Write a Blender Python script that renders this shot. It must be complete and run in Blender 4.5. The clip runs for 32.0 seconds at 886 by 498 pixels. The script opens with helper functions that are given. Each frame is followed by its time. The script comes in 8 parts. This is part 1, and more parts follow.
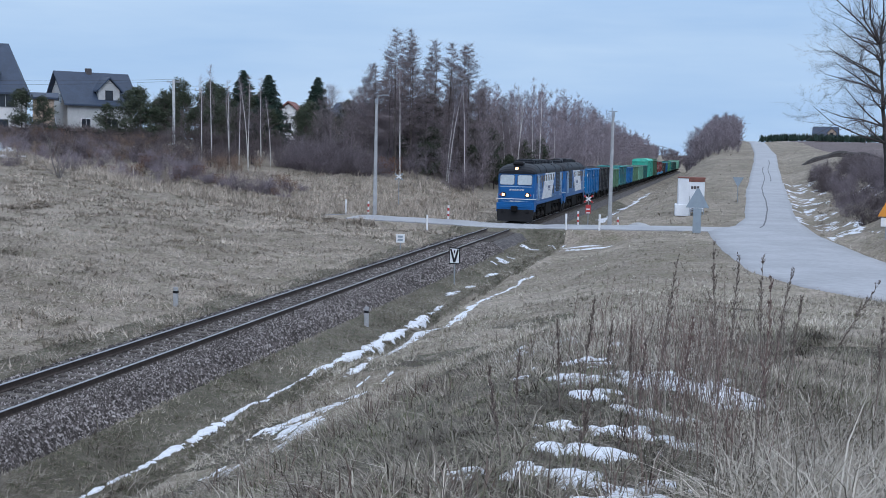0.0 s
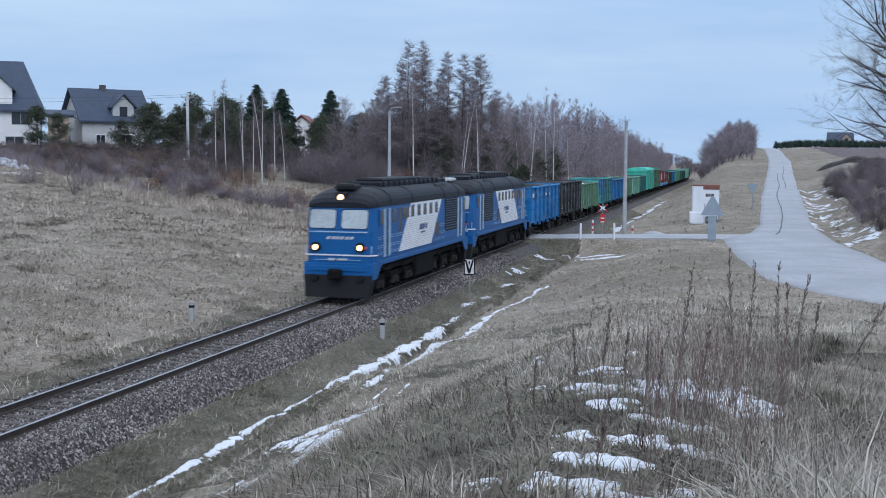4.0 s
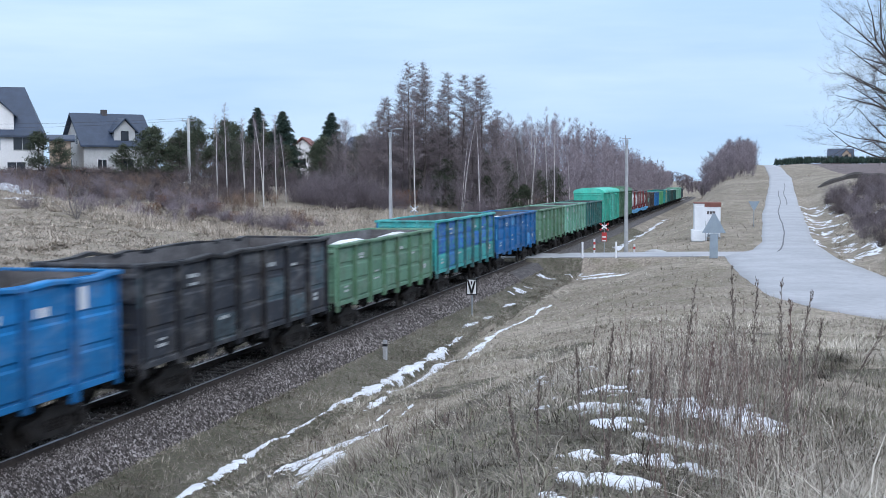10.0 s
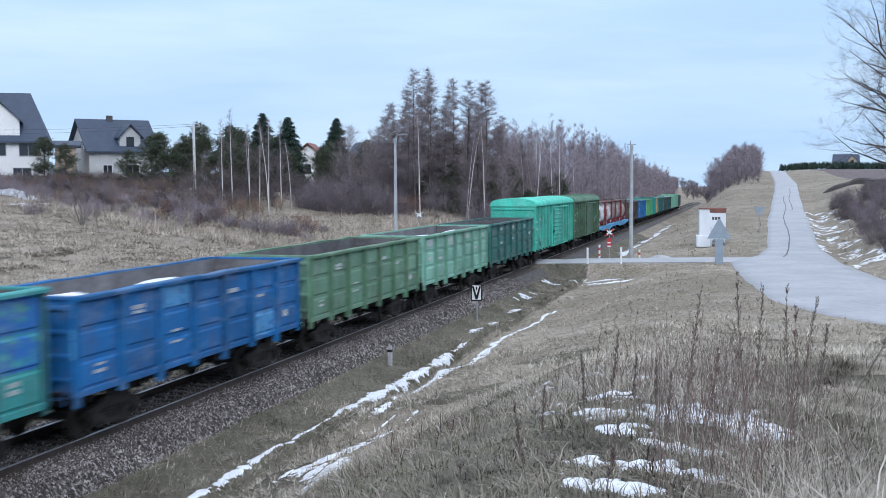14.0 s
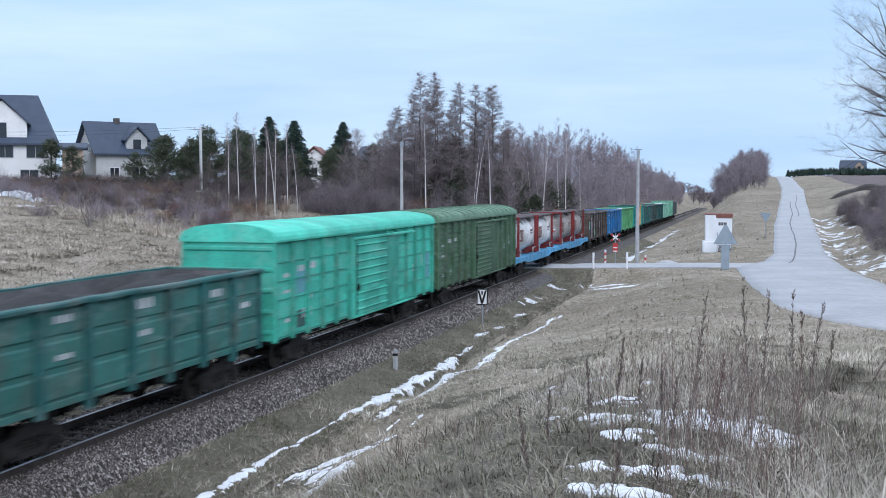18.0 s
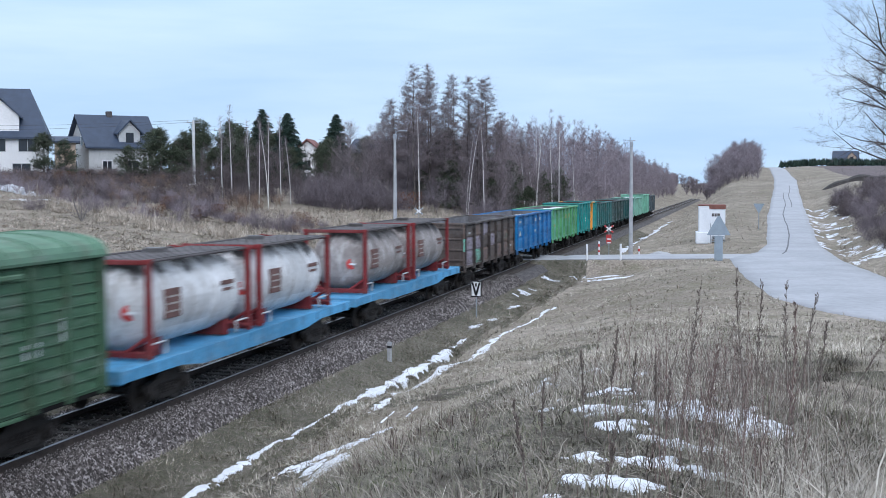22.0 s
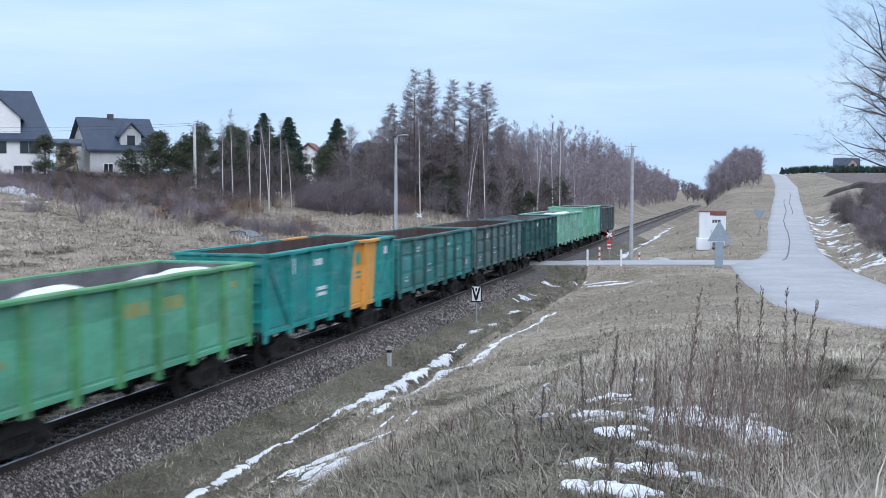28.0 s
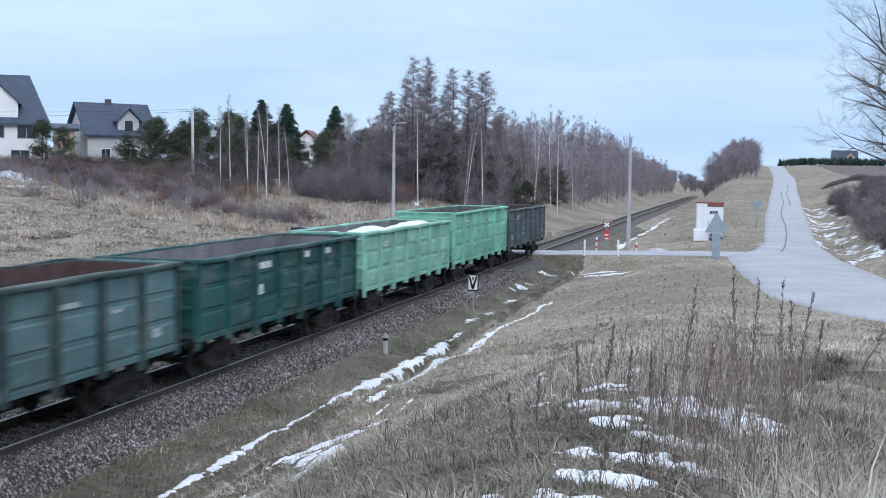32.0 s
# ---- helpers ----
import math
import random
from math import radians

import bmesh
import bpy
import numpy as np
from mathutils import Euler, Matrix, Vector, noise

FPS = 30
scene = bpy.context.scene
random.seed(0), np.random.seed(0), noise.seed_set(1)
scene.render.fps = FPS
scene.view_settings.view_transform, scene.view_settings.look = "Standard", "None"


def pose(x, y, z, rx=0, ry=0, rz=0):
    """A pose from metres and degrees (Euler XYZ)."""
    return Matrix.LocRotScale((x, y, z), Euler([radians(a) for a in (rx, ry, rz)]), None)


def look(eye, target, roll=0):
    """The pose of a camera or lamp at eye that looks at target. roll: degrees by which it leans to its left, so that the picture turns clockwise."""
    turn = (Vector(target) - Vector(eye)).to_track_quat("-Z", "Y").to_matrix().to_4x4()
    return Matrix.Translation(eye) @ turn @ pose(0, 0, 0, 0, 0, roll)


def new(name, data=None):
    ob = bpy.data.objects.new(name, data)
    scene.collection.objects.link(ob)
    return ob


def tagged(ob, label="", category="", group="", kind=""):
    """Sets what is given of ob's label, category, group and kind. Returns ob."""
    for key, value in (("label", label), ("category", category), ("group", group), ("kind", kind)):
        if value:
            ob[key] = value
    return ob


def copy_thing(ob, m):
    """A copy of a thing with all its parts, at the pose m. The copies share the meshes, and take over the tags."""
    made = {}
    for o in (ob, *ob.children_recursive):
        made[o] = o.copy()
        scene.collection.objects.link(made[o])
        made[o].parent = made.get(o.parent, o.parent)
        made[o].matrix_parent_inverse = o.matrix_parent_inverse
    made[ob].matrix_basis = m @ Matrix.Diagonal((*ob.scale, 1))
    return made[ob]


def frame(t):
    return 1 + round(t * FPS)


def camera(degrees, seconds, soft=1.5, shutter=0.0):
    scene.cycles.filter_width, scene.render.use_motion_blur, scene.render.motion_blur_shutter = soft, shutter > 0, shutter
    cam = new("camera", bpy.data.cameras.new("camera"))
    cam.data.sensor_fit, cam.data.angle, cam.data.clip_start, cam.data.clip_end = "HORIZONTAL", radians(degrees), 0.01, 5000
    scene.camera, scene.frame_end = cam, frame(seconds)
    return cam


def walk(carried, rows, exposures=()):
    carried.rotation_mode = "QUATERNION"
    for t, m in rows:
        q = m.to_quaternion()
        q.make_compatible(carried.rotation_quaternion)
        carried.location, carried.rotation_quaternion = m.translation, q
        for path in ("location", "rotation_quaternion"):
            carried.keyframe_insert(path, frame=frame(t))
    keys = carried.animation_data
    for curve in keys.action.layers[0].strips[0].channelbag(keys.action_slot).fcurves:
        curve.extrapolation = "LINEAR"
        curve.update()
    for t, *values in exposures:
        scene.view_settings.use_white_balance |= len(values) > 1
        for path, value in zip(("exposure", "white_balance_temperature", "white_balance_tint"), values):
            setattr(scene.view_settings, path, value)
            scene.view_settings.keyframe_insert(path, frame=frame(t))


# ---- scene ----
EYE = (15.43, 0.0, 5.81)


def aim(yaw, tilt, lean):
    """The camera's turn: yaw to the left of the track's line, tilt upwards, lean."""
    return pose(*EYE, 90 + tilt, 0, yaw) @ pose(0, 0, 0, 0, 0, -lean)


# seconds, yaw, tilt, lean: a camera held on one spot, drifting a little
PATH = [
    (0.0, 13.645, -5.177, -1.282), (0.5, 13.803, -5.265, -1.174), (1.0, 13.936, -5.155, -1.098), (1.5, 14.047, -5.17, -1.053),
    (2.0, 14.184, -5.223, -0.866), (2.5, 14.257, -5.443, -0.666), (3.0, 14.249, -5.426, -0.784), (3.5, 14.149, -4.636, -0.634),
    (5.5, 15.07, -4.809, -0.045), (6.0, 14.859, -4.871, 0.127), (6.5, 14.732, -5.009, 0.141), (7.0, 14.574, -4.99, -0.158),
    (7.5, 14.566, -4.797, -0.252), (8.0, 14.567, -4.516, -0.152), (8.5, 14.571, -4.252, -0.075), (9.0, 14.564, -3.971, 0.098),
    (9.5, 14.544, -3.799, 0.263), (10.0, 14.47, -3.642, 0.183), (10.5, 14.457, -3.53, 0.172), (11.0, 14.752, -3.489, -0.009),
    (11.5, 14.93, -3.466, 0.108), (12.0, 15.122, -3.456, 0.243), (12.5, 15.084, -3.387, 0.241), (13.0, 14.941, -3.366, 0.315),
    (13.5, 14.797, -3.378, 0.237), (14.0, 14.712, -3.363, 0.194), (14.5, 14.682, -3.36, 0.298), (16.5, 14.826, -3.304, -0.032),
    (17.0, 14.921, -3.216, -0.159), (17.5, 14.991, -3.166, -0.124), (18.0, 14.999, -3.164, -0.102), (18.5, 14.939, -3.244, -0.072),
    (19.0, 14.863, -3.33, -0.088), (19.5, 14.788, -3.353, -0.174), (20.0, 14.833, -3.469, -0.122), (20.5, 14.835, -3.626, -0.058),
    (21.0, 14.737, -3.702, 0.002), (21.5, 14.662, -3.553, 0.073), (22.0, 14.691, -3.547, 0.122), (22.5, 14.753, -3.543, 0.038),
    (23.0, 14.8, -3.438, -0.178), (23.5, 14.817, -3.307, -0.155), (24.0, 14.808, -3.19, -0.189), (24.5, 14.805, -3.169, -0.117),
    (25.0, 14.809, -3.203, -0.126), (25.5, 14.799, -3.172, -0.136), (27.5, 14.784, -3.293, -0.116), (28.0, 14.712, -3.321, -0.225),
    (28.5, 14.658, -3.313, -0.183), (29.0, 14.533, -3.435, -0.166), (29.5, 14.461, -3.528, -0.265), (30.0, 14.408, -3.589, -0.348),
    (30.5, 14.346, -3.653, -0.47), (31.0, 14.371, -3.748, -0.483), (31.5, 14.455, -3.839, -0.648), (32.0, 14.567, -3.877, -0.782),
]
cam = camera(41.414, 32.0, soft=0.8, shutter=1.0)
walk(cam, [(t, aim(a, b, c)) for t, a, b, c in PATH],
     exposures=[(0.0, -0.05, 6150, 10), (3.0, -0.07, 6150, 10), (6.0, 0.16, 6250, 10), (9.0, 0.3, 6360, 10), (32.0, 0.3, 6360, 10)])

# ---- light: a bright overcast winter sky ----
world = bpy.data.worlds.new("winter_sky")
scene.world = world
world.use_nodes = True
wn, wl = world.node_tree.nodes, world.node_tree.links
wn.clear()
w_out = wn.new("ShaderNodeOutputWorld")
w_sky = wn.new("ShaderNodeTexSky")
w_sky.sky_type = "NISHITA"
w_sky.sun_disc = False
w_sky.sun_elevation, w_sky.sun_rotation = radians(33), radians(156)
w_sky.air_density, w_sky.dust_density, w_sky.ozone_density = 1.0, 1.5, 2.0
w_skyb = wn.new("ShaderNodeBackground")
w_skyb.inputs["Strength"].default_value = 0.05
wl.new(w_sky.outputs[0], w_skyb.inputs["Color"])
w_co = wn.new("ShaderNodeTexCoord")
w_map = wn.new("ShaderNodeMapping")
w_map.inputs["Scale"].default_value = (1.2, 1.2, 9.0)
wl.new(w_co.outputs["Generated"], w_map.inputs["Vector"])
w_noise = wn.new("ShaderNodeTexNoise")
w_noise.inputs["Scale"].default_value = 2.2
w_noise.inputs["Detail"].default_value = 5
w_noise.inputs["Roughness"].default_value = 0.55
wl.new(w_map.outputs[0], w_noise.inputs["Vector"])
w_ramp = wn.new("ShaderNodeValToRGB")
w_ramp.color_ramp.elements[0].position, w_ramp.color_ramp.elements[1].position = 0.35, 0.7
w_ramp.color_ramp.elements[0].color = (0.53, 0.755, 1.07, 1)
w_ramp.color_ramp.elements[1].color = (0.69, 0.895, 1.15, 1)
wl.new(w_noise.outputs["Fac"], w_ramp.inputs["Fac"])
w_cloud = wn.new("ShaderNodeBackground")
# an overcast sky is brighter towards the zenith
w_high = wn.new("ShaderNodeMapRange")
w_high.inputs["From Min"].default_value, w_high.inputs["From Max"].default_value = 0.2, 0.6
w_sep, w_up = wn.new("ShaderNodeSeparateXYZ"), wn.new("ShaderNodeMapRange")
wl.new(w_co.outputs["Generated"], w_sep.inputs[0])
w_up.inputs["From Min"].default_value, w_up.inputs["From Max"].default_value = 0.1, 0.9
w_up.inputs["To Min"].default_value, w_up.inputs["To Max"].default_value = 0.80, 1.40
wl.new(w_sep.outputs["Z"], w_up.inputs["Value"])
wl.new(w_sep.outputs["Z"], w_high.inputs["Value"])
wl.new(w_up.outputs[0], w_cloud.inputs["Strength"])
w_white = wn.new("ShaderNodeMixRGB")
w_white.inputs[2].default_value = (0.85, 0.94, 1.09, 1)
wl.new(w_high.outputs[0], w_white.inputs[0])
wl.new(w_ramp.outputs[0], w_white.inputs[1])
wl.new(w_white.outputs[0], w_cloud.inputs["Color"])
w_add = wn.new("ShaderNodeMixShader")
w_add.inputs[0].default_value = 0.96
wl.new(w_skyb.outputs[0], w_add.inputs[1])
wl.new(w_cloud.outputs[0], w_add.inputs[2])
wl.new(w_add.outputs[0], w_out.inputs["Surface"])

sun_data = bpy.data.lights.new("sun", "SUN")
sun_data.energy, sun_data.angle, sun_data.color = 1.15, radians(35), (0.96, 0.96, 1.0)
sun = new("sun", sun_data)
sun.matrix_basis = look((0, 0, 60), (-16, 36, 34))


# ---- materials ----
def mat(name, color, rough=0.8, metal=0.0, var=0.25, scale=3.0, bump=0.0, bscale=40.0, dark=None, spread=0.0, sheen=0.5, soft=(0.35, 0.7), coords="Object"):
    """Principled colour with a broad stain and a fine grain, fine relief, and a change from object to object."""
    m = bpy.data.materials.new(name)
    m.use_nodes = True
    n, l = m.node_tree.nodes, m.node_tree.links
    b = n["Principled BSDF"]
    b.inputs["Roughness"].default_value, b.inputs["Metallic"].default_value = rough, metal
    b.inputs["Specular IOR Level"].default_value = sheen
    co = n.new("ShaderNodeTexCoord")
    big, fine = n.new("ShaderNodeTexNoise"), n.new("ShaderNodeTexNoise")
    big.inputs["Scale"].default_value, fine.inputs["Scale"].default_value = scale, scale * 9
    big.inputs["Detail"].default_value, fine.inputs["Detail"].default_value = 4, 3
    for x in (big, fine):
        l.new(co.outputs[coords], x.inputs["Vector"])
    ramp = n.new("ShaderNodeValToRGB")
    lo = dark or tuple(c * (1 - var) for c in color)
    ramp.color_ramp.elements[0].position, ramp.color_ramp.elements[1].position = soft
    ramp.color_ramp.elements[0].color, ramp.color_ramp.elements[1].color = (*lo, 1), (*color, 1)
    l.new(big.outputs["Fac"], ramp.inputs["Fac"])
    mul = n.new("ShaderNodeMixRGB")
    mul.blend_type = "MULTIPLY"
    mul.inputs["Fac"].default_value = min(1.0, var * 1.6)
    l.new(ramp.outputs[0], mul.inputs[1])
    gr = n.new("ShaderNodeValToRGB")
    gr.color_ramp.elements[0].position, gr.color_ramp.elements[1].position = 0.3, 0.65
    gr.color_ramp.elements[0].color, gr.color_ramp.elements[1].color = (0.55, 0.55, 0.55, 1), (1.1, 1.1, 1.1, 1)
    l.new(fine.outputs["Fac"], gr.inputs["Fac"])
    l.new(gr.outputs[0], mul.inputs[2])
    out = mul.outputs[0]
    if spread:
        info = n.new("ShaderNodeObjectInfo")
        hsv = n.new("ShaderNodeHueSaturation")
        rng = n.new("ShaderNodeMapRange")
        rng.inputs["To Min"].default_value, rng.inputs["To Max"].default_value = 1 - spread, 1 + spread
        l.new(info.outputs["Random"], rng.inputs["Value"])
        l.new(rng.outputs[0], hsv.inputs["Value"])
        l.new(out, hsv.inputs["Color"])
        out = hsv.outputs[0]
    l.new(out, b.inputs["Base Color"])
    if bump:
        bn, bm_ = n.new("ShaderNodeTexNoise"), n.new("ShaderNodeBump")
        bn.inputs["Scale"].default_value, bn.inputs["Detail"].default_value = bscale, 4
        bm_.inputs["Strength"].default_value, bm_.inputs["Distance"].default_value = bump, 0.02
        l.new(co.outputs[coords], bn.inputs["Vector"])
        l.new(bn.outputs["Fac"], bm_.inputs["Height"])
        l.new(bm_.outputs[0], b.inputs["Normal"])
    return m


def leafy(name, colors, rough=0.9, value=0.25, size=0.35):
    """Blades and twigs: a colour picked for each loose piece."""
    m = bpy.data.materials.new(name)
    m.use_nodes = True
    n, l = m.node_tree.nodes, m.node_tree.links
    b = n["Principled BSDF"]
    b.inputs["Roughness"].default_value = rough
    b.inputs["Specular IOR Level"].default_value = 0.2
    geo = n.new("ShaderNodeNewGeometry")
    ramp = n.new("ShaderNodeValToRGB")
    ramp.color_ramp.elements[0].color = (*colors[0], 1)
    ramp.color_ramp.elements[1].color = (*colors[-1], 1)
    for i, c in enumerate(colors[1:-1]):
        ramp.color_ramp.elements.new((i + 1) / (len(colors) - 1)).color = (*c, 1)
    l.new(geo.outputs["Random Per Island"], ramp.inputs["Fac"])
    co, ns = n.new("ShaderNodeTexCoord"), n.new("ShaderNodeTexNoise")
    ns.inputs["Scale"].default_value = size
    ns.inputs["Detail"].default_value = 4
    l.new(co.outputs["Object"], ns.inputs["Vector"])
    hsv, rng = n.new("ShaderNodeHueSaturation"), n.new("ShaderNodeMapRange")
    rng.inputs["From Min"].default_value, rng.inputs["From Max"].default_value = 0.3, 0.7
    rng.inputs["To Min"].default_value, rng.inputs["To Max"].default_value = 1 - value, 1 + value
    l.new(ns.outputs["Fac"], rng.inputs["Value"])
    l.new(rng.outputs[0], hsv.inputs["Value"])
    l.new(ramp.outputs[0], hsv.inputs["Color"])
    l.new(hsv.outputs[0], b.inputs["Base Color"])
    return m


def glow(name, color, strength):
    m = bpy.data.materials.new(name)
    m.use_nodes = True
    b = m.node_tree.nodes["Principled BSDF"]
    b.inputs["Base Color"].default_value = (*color, 1)
    b.inputs["Emission Color"].default_value = (*color, 1)
    b.inputs["Emission Strength"].default_value = strength
    return m


STEEL = mat("worn_steel", (0.05, 0.045, 0.043), 0.6, 0.5, 0.35, 6, 0.2, 60)
RAIL_TOP = mat("polished_rail_head", (0.42, 0.42, 0.44), 0.3, 0.9, 0.15, 4)
RAIL_SIDE = mat("rusty_rail", (0.065, 0.048, 0.042), 0.85, 0.1, 0.4, 5, 0.3, 50)
SLEEPER = mat("grimy_sleeper", (0.12, 0.105, 0.095), 0.9, 0, 0.4, 3, 0.5, 30, spread=0.2)
ASPHALT = mat("pale_worn_asphalt", (0.34, 0.345, 0.37), 0.55, 0, 0.2, 0.35, 0.04, 9, dark=(0.275, 0.28, 0.302), sheen=0.55, soft=(0.36, 0.62))
CONCRETE = mat("weathered_concrete", (0.42, 0.43, 0.45), 0.85, 0, 0.25, 2, 0.3, 40)
UNDER = mat("grimy_running_gear", (0.011, 0.0105, 0.011), 0.9, 0, 0.5, 5, 0.3, 40, sheen=0.15)
WHITE = mat("white_paint", (0.78, 0.79, 0.82), 0.5, 0, 0.12, 2)
DULLWHITE = mat("dull_white_paint", (0.55, 0.58, 0.6), 0.7, 0, 0.3, 4)
RED = mat("red_paint", (0.55, 0.05, 0.05), 0.5, 0, 0.2, 3)
BLACK = mat("black_paint", (0.012, 0.012, 0.015), 0.6, 0, 0.2, 3, sheen=0.2)
GREYSIGN = mat("bare_sign_back", (0.30, 0.36, 0.42), 0.5, 0.3, 0.15, 2)
GALV = mat("galvanised_steel", (0.33, 0.36, 0.40), 0.5, 0.4, 0.15, 3)
SNOW = mat("old_snow", (0.72, 0.75, 0.81), 0.8, 0, 0.14, 1.5, 0.6, 14, sheen=0.3)
GLASS = mat("dark_window_glass", (0.03, 0.035, 0.045), 0.12, 0, 0.2, 1.5)
ORANGE = mat("orange_paint", (0.75, 0.30, 0.03), 0.5, 0, 0.15, 3)


# ---- building helpers ----
class Mesh:
    """Gathers vertices and faces of one part."""

    def __init__(self):
        self.v, self.f = [], []

    def add(self, verts, faces, m=None):
        k = len(self.v)
        self.v += [tuple(m @ Vector(p)) for p in verts] if m else [tuple(p) for p in verts]
        self.f += [tuple(k + i for i in q) for q in faces]
        return self

    def box(self, x0, x1, y0, y1, z0, z1, c=0.0, m=None):
        """A box with its upright and long edges cut back by c."""
        if not c:
            vs = [(x, y, z) for z in (z0, z1) for x, y in ((x0, y0), (x1, y0), (x1, y1), (x0, y1))]
            return self.add(vs, [(3, 2, 1, 0), (4, 5, 6, 7), (0, 1, 5, 4), (1, 2, 6, 5), (2, 3, 7, 6), (3, 0, 4, 7)], m)
        c = min(c, abs(x1 - x0) * .45, abs(y1 - y0) * .45, abs(z1 - z0) * .45)
        ring = lambda e, z: [(x0 + e, y0 + c, z), (x0 + c, y0 + e, z), (x1 - c, y0 + e, z), (x1 - e, y0 + c, z), (x1 - e, y1 - c, z), (x1 - c, y1 - e, z), (x0 + c, y1 - e, z), (x0 + e, y1 - c, z)]
        rs = [ring(c * .9, z0), ring(0, z0 + c), ring(0, z1 - c), ring(c * .9, z1)]
        return self.loft(rs, m)

    def loft(self, rings, m=None, caps=True, closed=True):
        n = len(rings[0])
        vs = [p for r in rings for p in r]
        fs = [(i * n + j, i * n + (j + 1) % n, (i + 1) * n + (j + 1) % n, (i + 1) * n + j) for i in range(len(rings) - 1) for j in range(n if closed else n - 1)]
        if caps:
            fs += [tuple(range(n - 1, -1, -1)), tuple((len(rings) - 1) * n + j for j in range(n))]
        return self.add(vs, fs, m)

    def tube(self, a, b, r0, r1=None, n=8):
        a, b = Vector(a), Vector(b)
        r1 = r0 if r1 is None else r1
        q = (b - a).to_track_quat("Z", "Y")
        rings = [[tuple(p + q @ Vector((r * math.cos(2 * math.pi * j / n), r * math.sin(2 * math.pi * j / n), 0))) for j in range(n)] for p, r in ((a, r0), (b, r1))]
        return self.loft(rings)

    def disc(self, c, axis, r, t, n=16, rim=0.0):
        """A wheel or drum of thickness t about an axis through c."""
        c, axis = Vector(c), Vector(axis).normalized()
        q = axis.to_track_quat("Z", "Y")
        prof = [(-t / 2, r * .93), (-t / 2 + t * .12, r), (t / 2 - t * .12, r), (t / 2, r * .93)]
        if rim:
            prof = prof[:3] + [(t / 2, r * .95), (t / 2, r * .78), (t / 2 - rim, r * .72), (t / 2 - rim, r * .3), (t / 2 + rim * .3, r * .24)]
        rings = [[tuple(c + q @ Vector((rr * math.cos(2 * math.pi * j / n), rr * math.sin(2 * math.pi * j / n), z))) for j in range(n)] for z, rr in prof]
        return self.loft(rings)

    def prism(self, outline, axis, a, b, m=None):
        """An outline of pairs drawn out along an axis from a to b."""
        put = {"x": lambda p, s: (s, *p), "y": lambda p, s: (p[0], s, p[1]), "z": lambda p, s: (*p, s)}[axis]
        return self.loft([[put(p, a) for p in outline], [put(p, b) for p in outline]], m)

    def data(self, name, material, smooth=False):
        me = bpy.data.meshes.new(name)
        me.from_pydata(self.v, [], self.f)
        me.materials.append(material)
        if smooth:
            me.polygons.foreach_set("use_smooth", [True] * len(me.polygons))
        bm = bmesh.new()
        bm.from_mesh(me)
        bmesh.ops.recalc_face_normals(bm, faces=bm.faces)
        bm.to_mesh(me)
        bm.free()
        me.update()
        return me


def part(name, shape, material, parent=None, label="", at=None, smooth=False):
    me = shape if isinstance(shape, bpy.types.Mesh) else shape.data(name, material, smooth)
    ob = new(name, me)
    if parent:
        ob.parent = parent
    if at:
        ob.matrix_basis = at
    return tagged(ob, label)


def thing(name, label, category, group="", at=None):
    ob = new(name)
    ob.empty_display_size = 0.3
    if at:
        ob.matrix_basis = at
    return tagged(ob, label, category, group)


def sheet(name, verts, faces, material, label="", category="", kind="stuff", smooth=False):
    """A big mesh straight from arrays, one object."""
    me = bpy.data.meshes.new(name)
    verts, faces = np.asarray(verts, np.float32), np.asarray(faces, np.int32)
    n, k = faces.shape
    me.vertices.add(len(verts))
    me.vertices.foreach_set("co", verts.ravel())
    me.loops.add(n * k)
    me.loops.foreach_set("vertex_index", faces.ravel())
    me.polygons.add(n)
    me.polygons.foreach_set("loop_start", np.arange(0, n * k, k, dtype=np.int32))
    me.polygons.foreach_set("loop_total", np.full(n, k, np.int32))
    if smooth:
        me.polygons.foreach_set("use_smooth", np.ones(n, bool))
    me.materials.append(material)
    me.update(calc_edges=True)
    me.validate()
    return tagged(new(name, me), label, category, "", kind)


# ---- the lie of the land: the track runs along y, its rail heads at z = 0 ----
def step(a, b, x):
    t = np.clip((x - a) / (b - a), 0, 1)
    return t * t * (3 - 2 * t)


def bend(y):
    u = np.asarray(y, float) - 85
    return 0.5 * (u + np.sqrt(u * u + 400))


def track_x(y):
    return -0.0118 * bend(y)


def track_z(y):
    return -0.0068 * bend(y)


ROAD_Y = [-30, 40, 60, 81, 92, 110, 138, 184, 237, 330, 420, 700]
ROAD_Z = [1.2, 0.55, 0.4, 0.35, 0.35, 0.8, 1.55, 2.8, 4.8, 7.5, 8.6, 8.6]
ROAD_LY = [5, 24, 36, 43, 47.5, 53, 65, 79, 86, 95, 138, 237, 420]
ROAD_LX = [34, 31, 26, 21.5, 18.5, 16.5, 15.2, 14.2, 15.9, 16.7, 17.4, 20.0, 20.9]
ROAD_RX = [41, 38, 33, 28, 26, 24.2, 22.4, 21.1, 20.9, 20.6, 21.5, 24.0, 24.9]


def road_z(y):
    return np.interp(y, ROAD_Y, ROAD_Z)


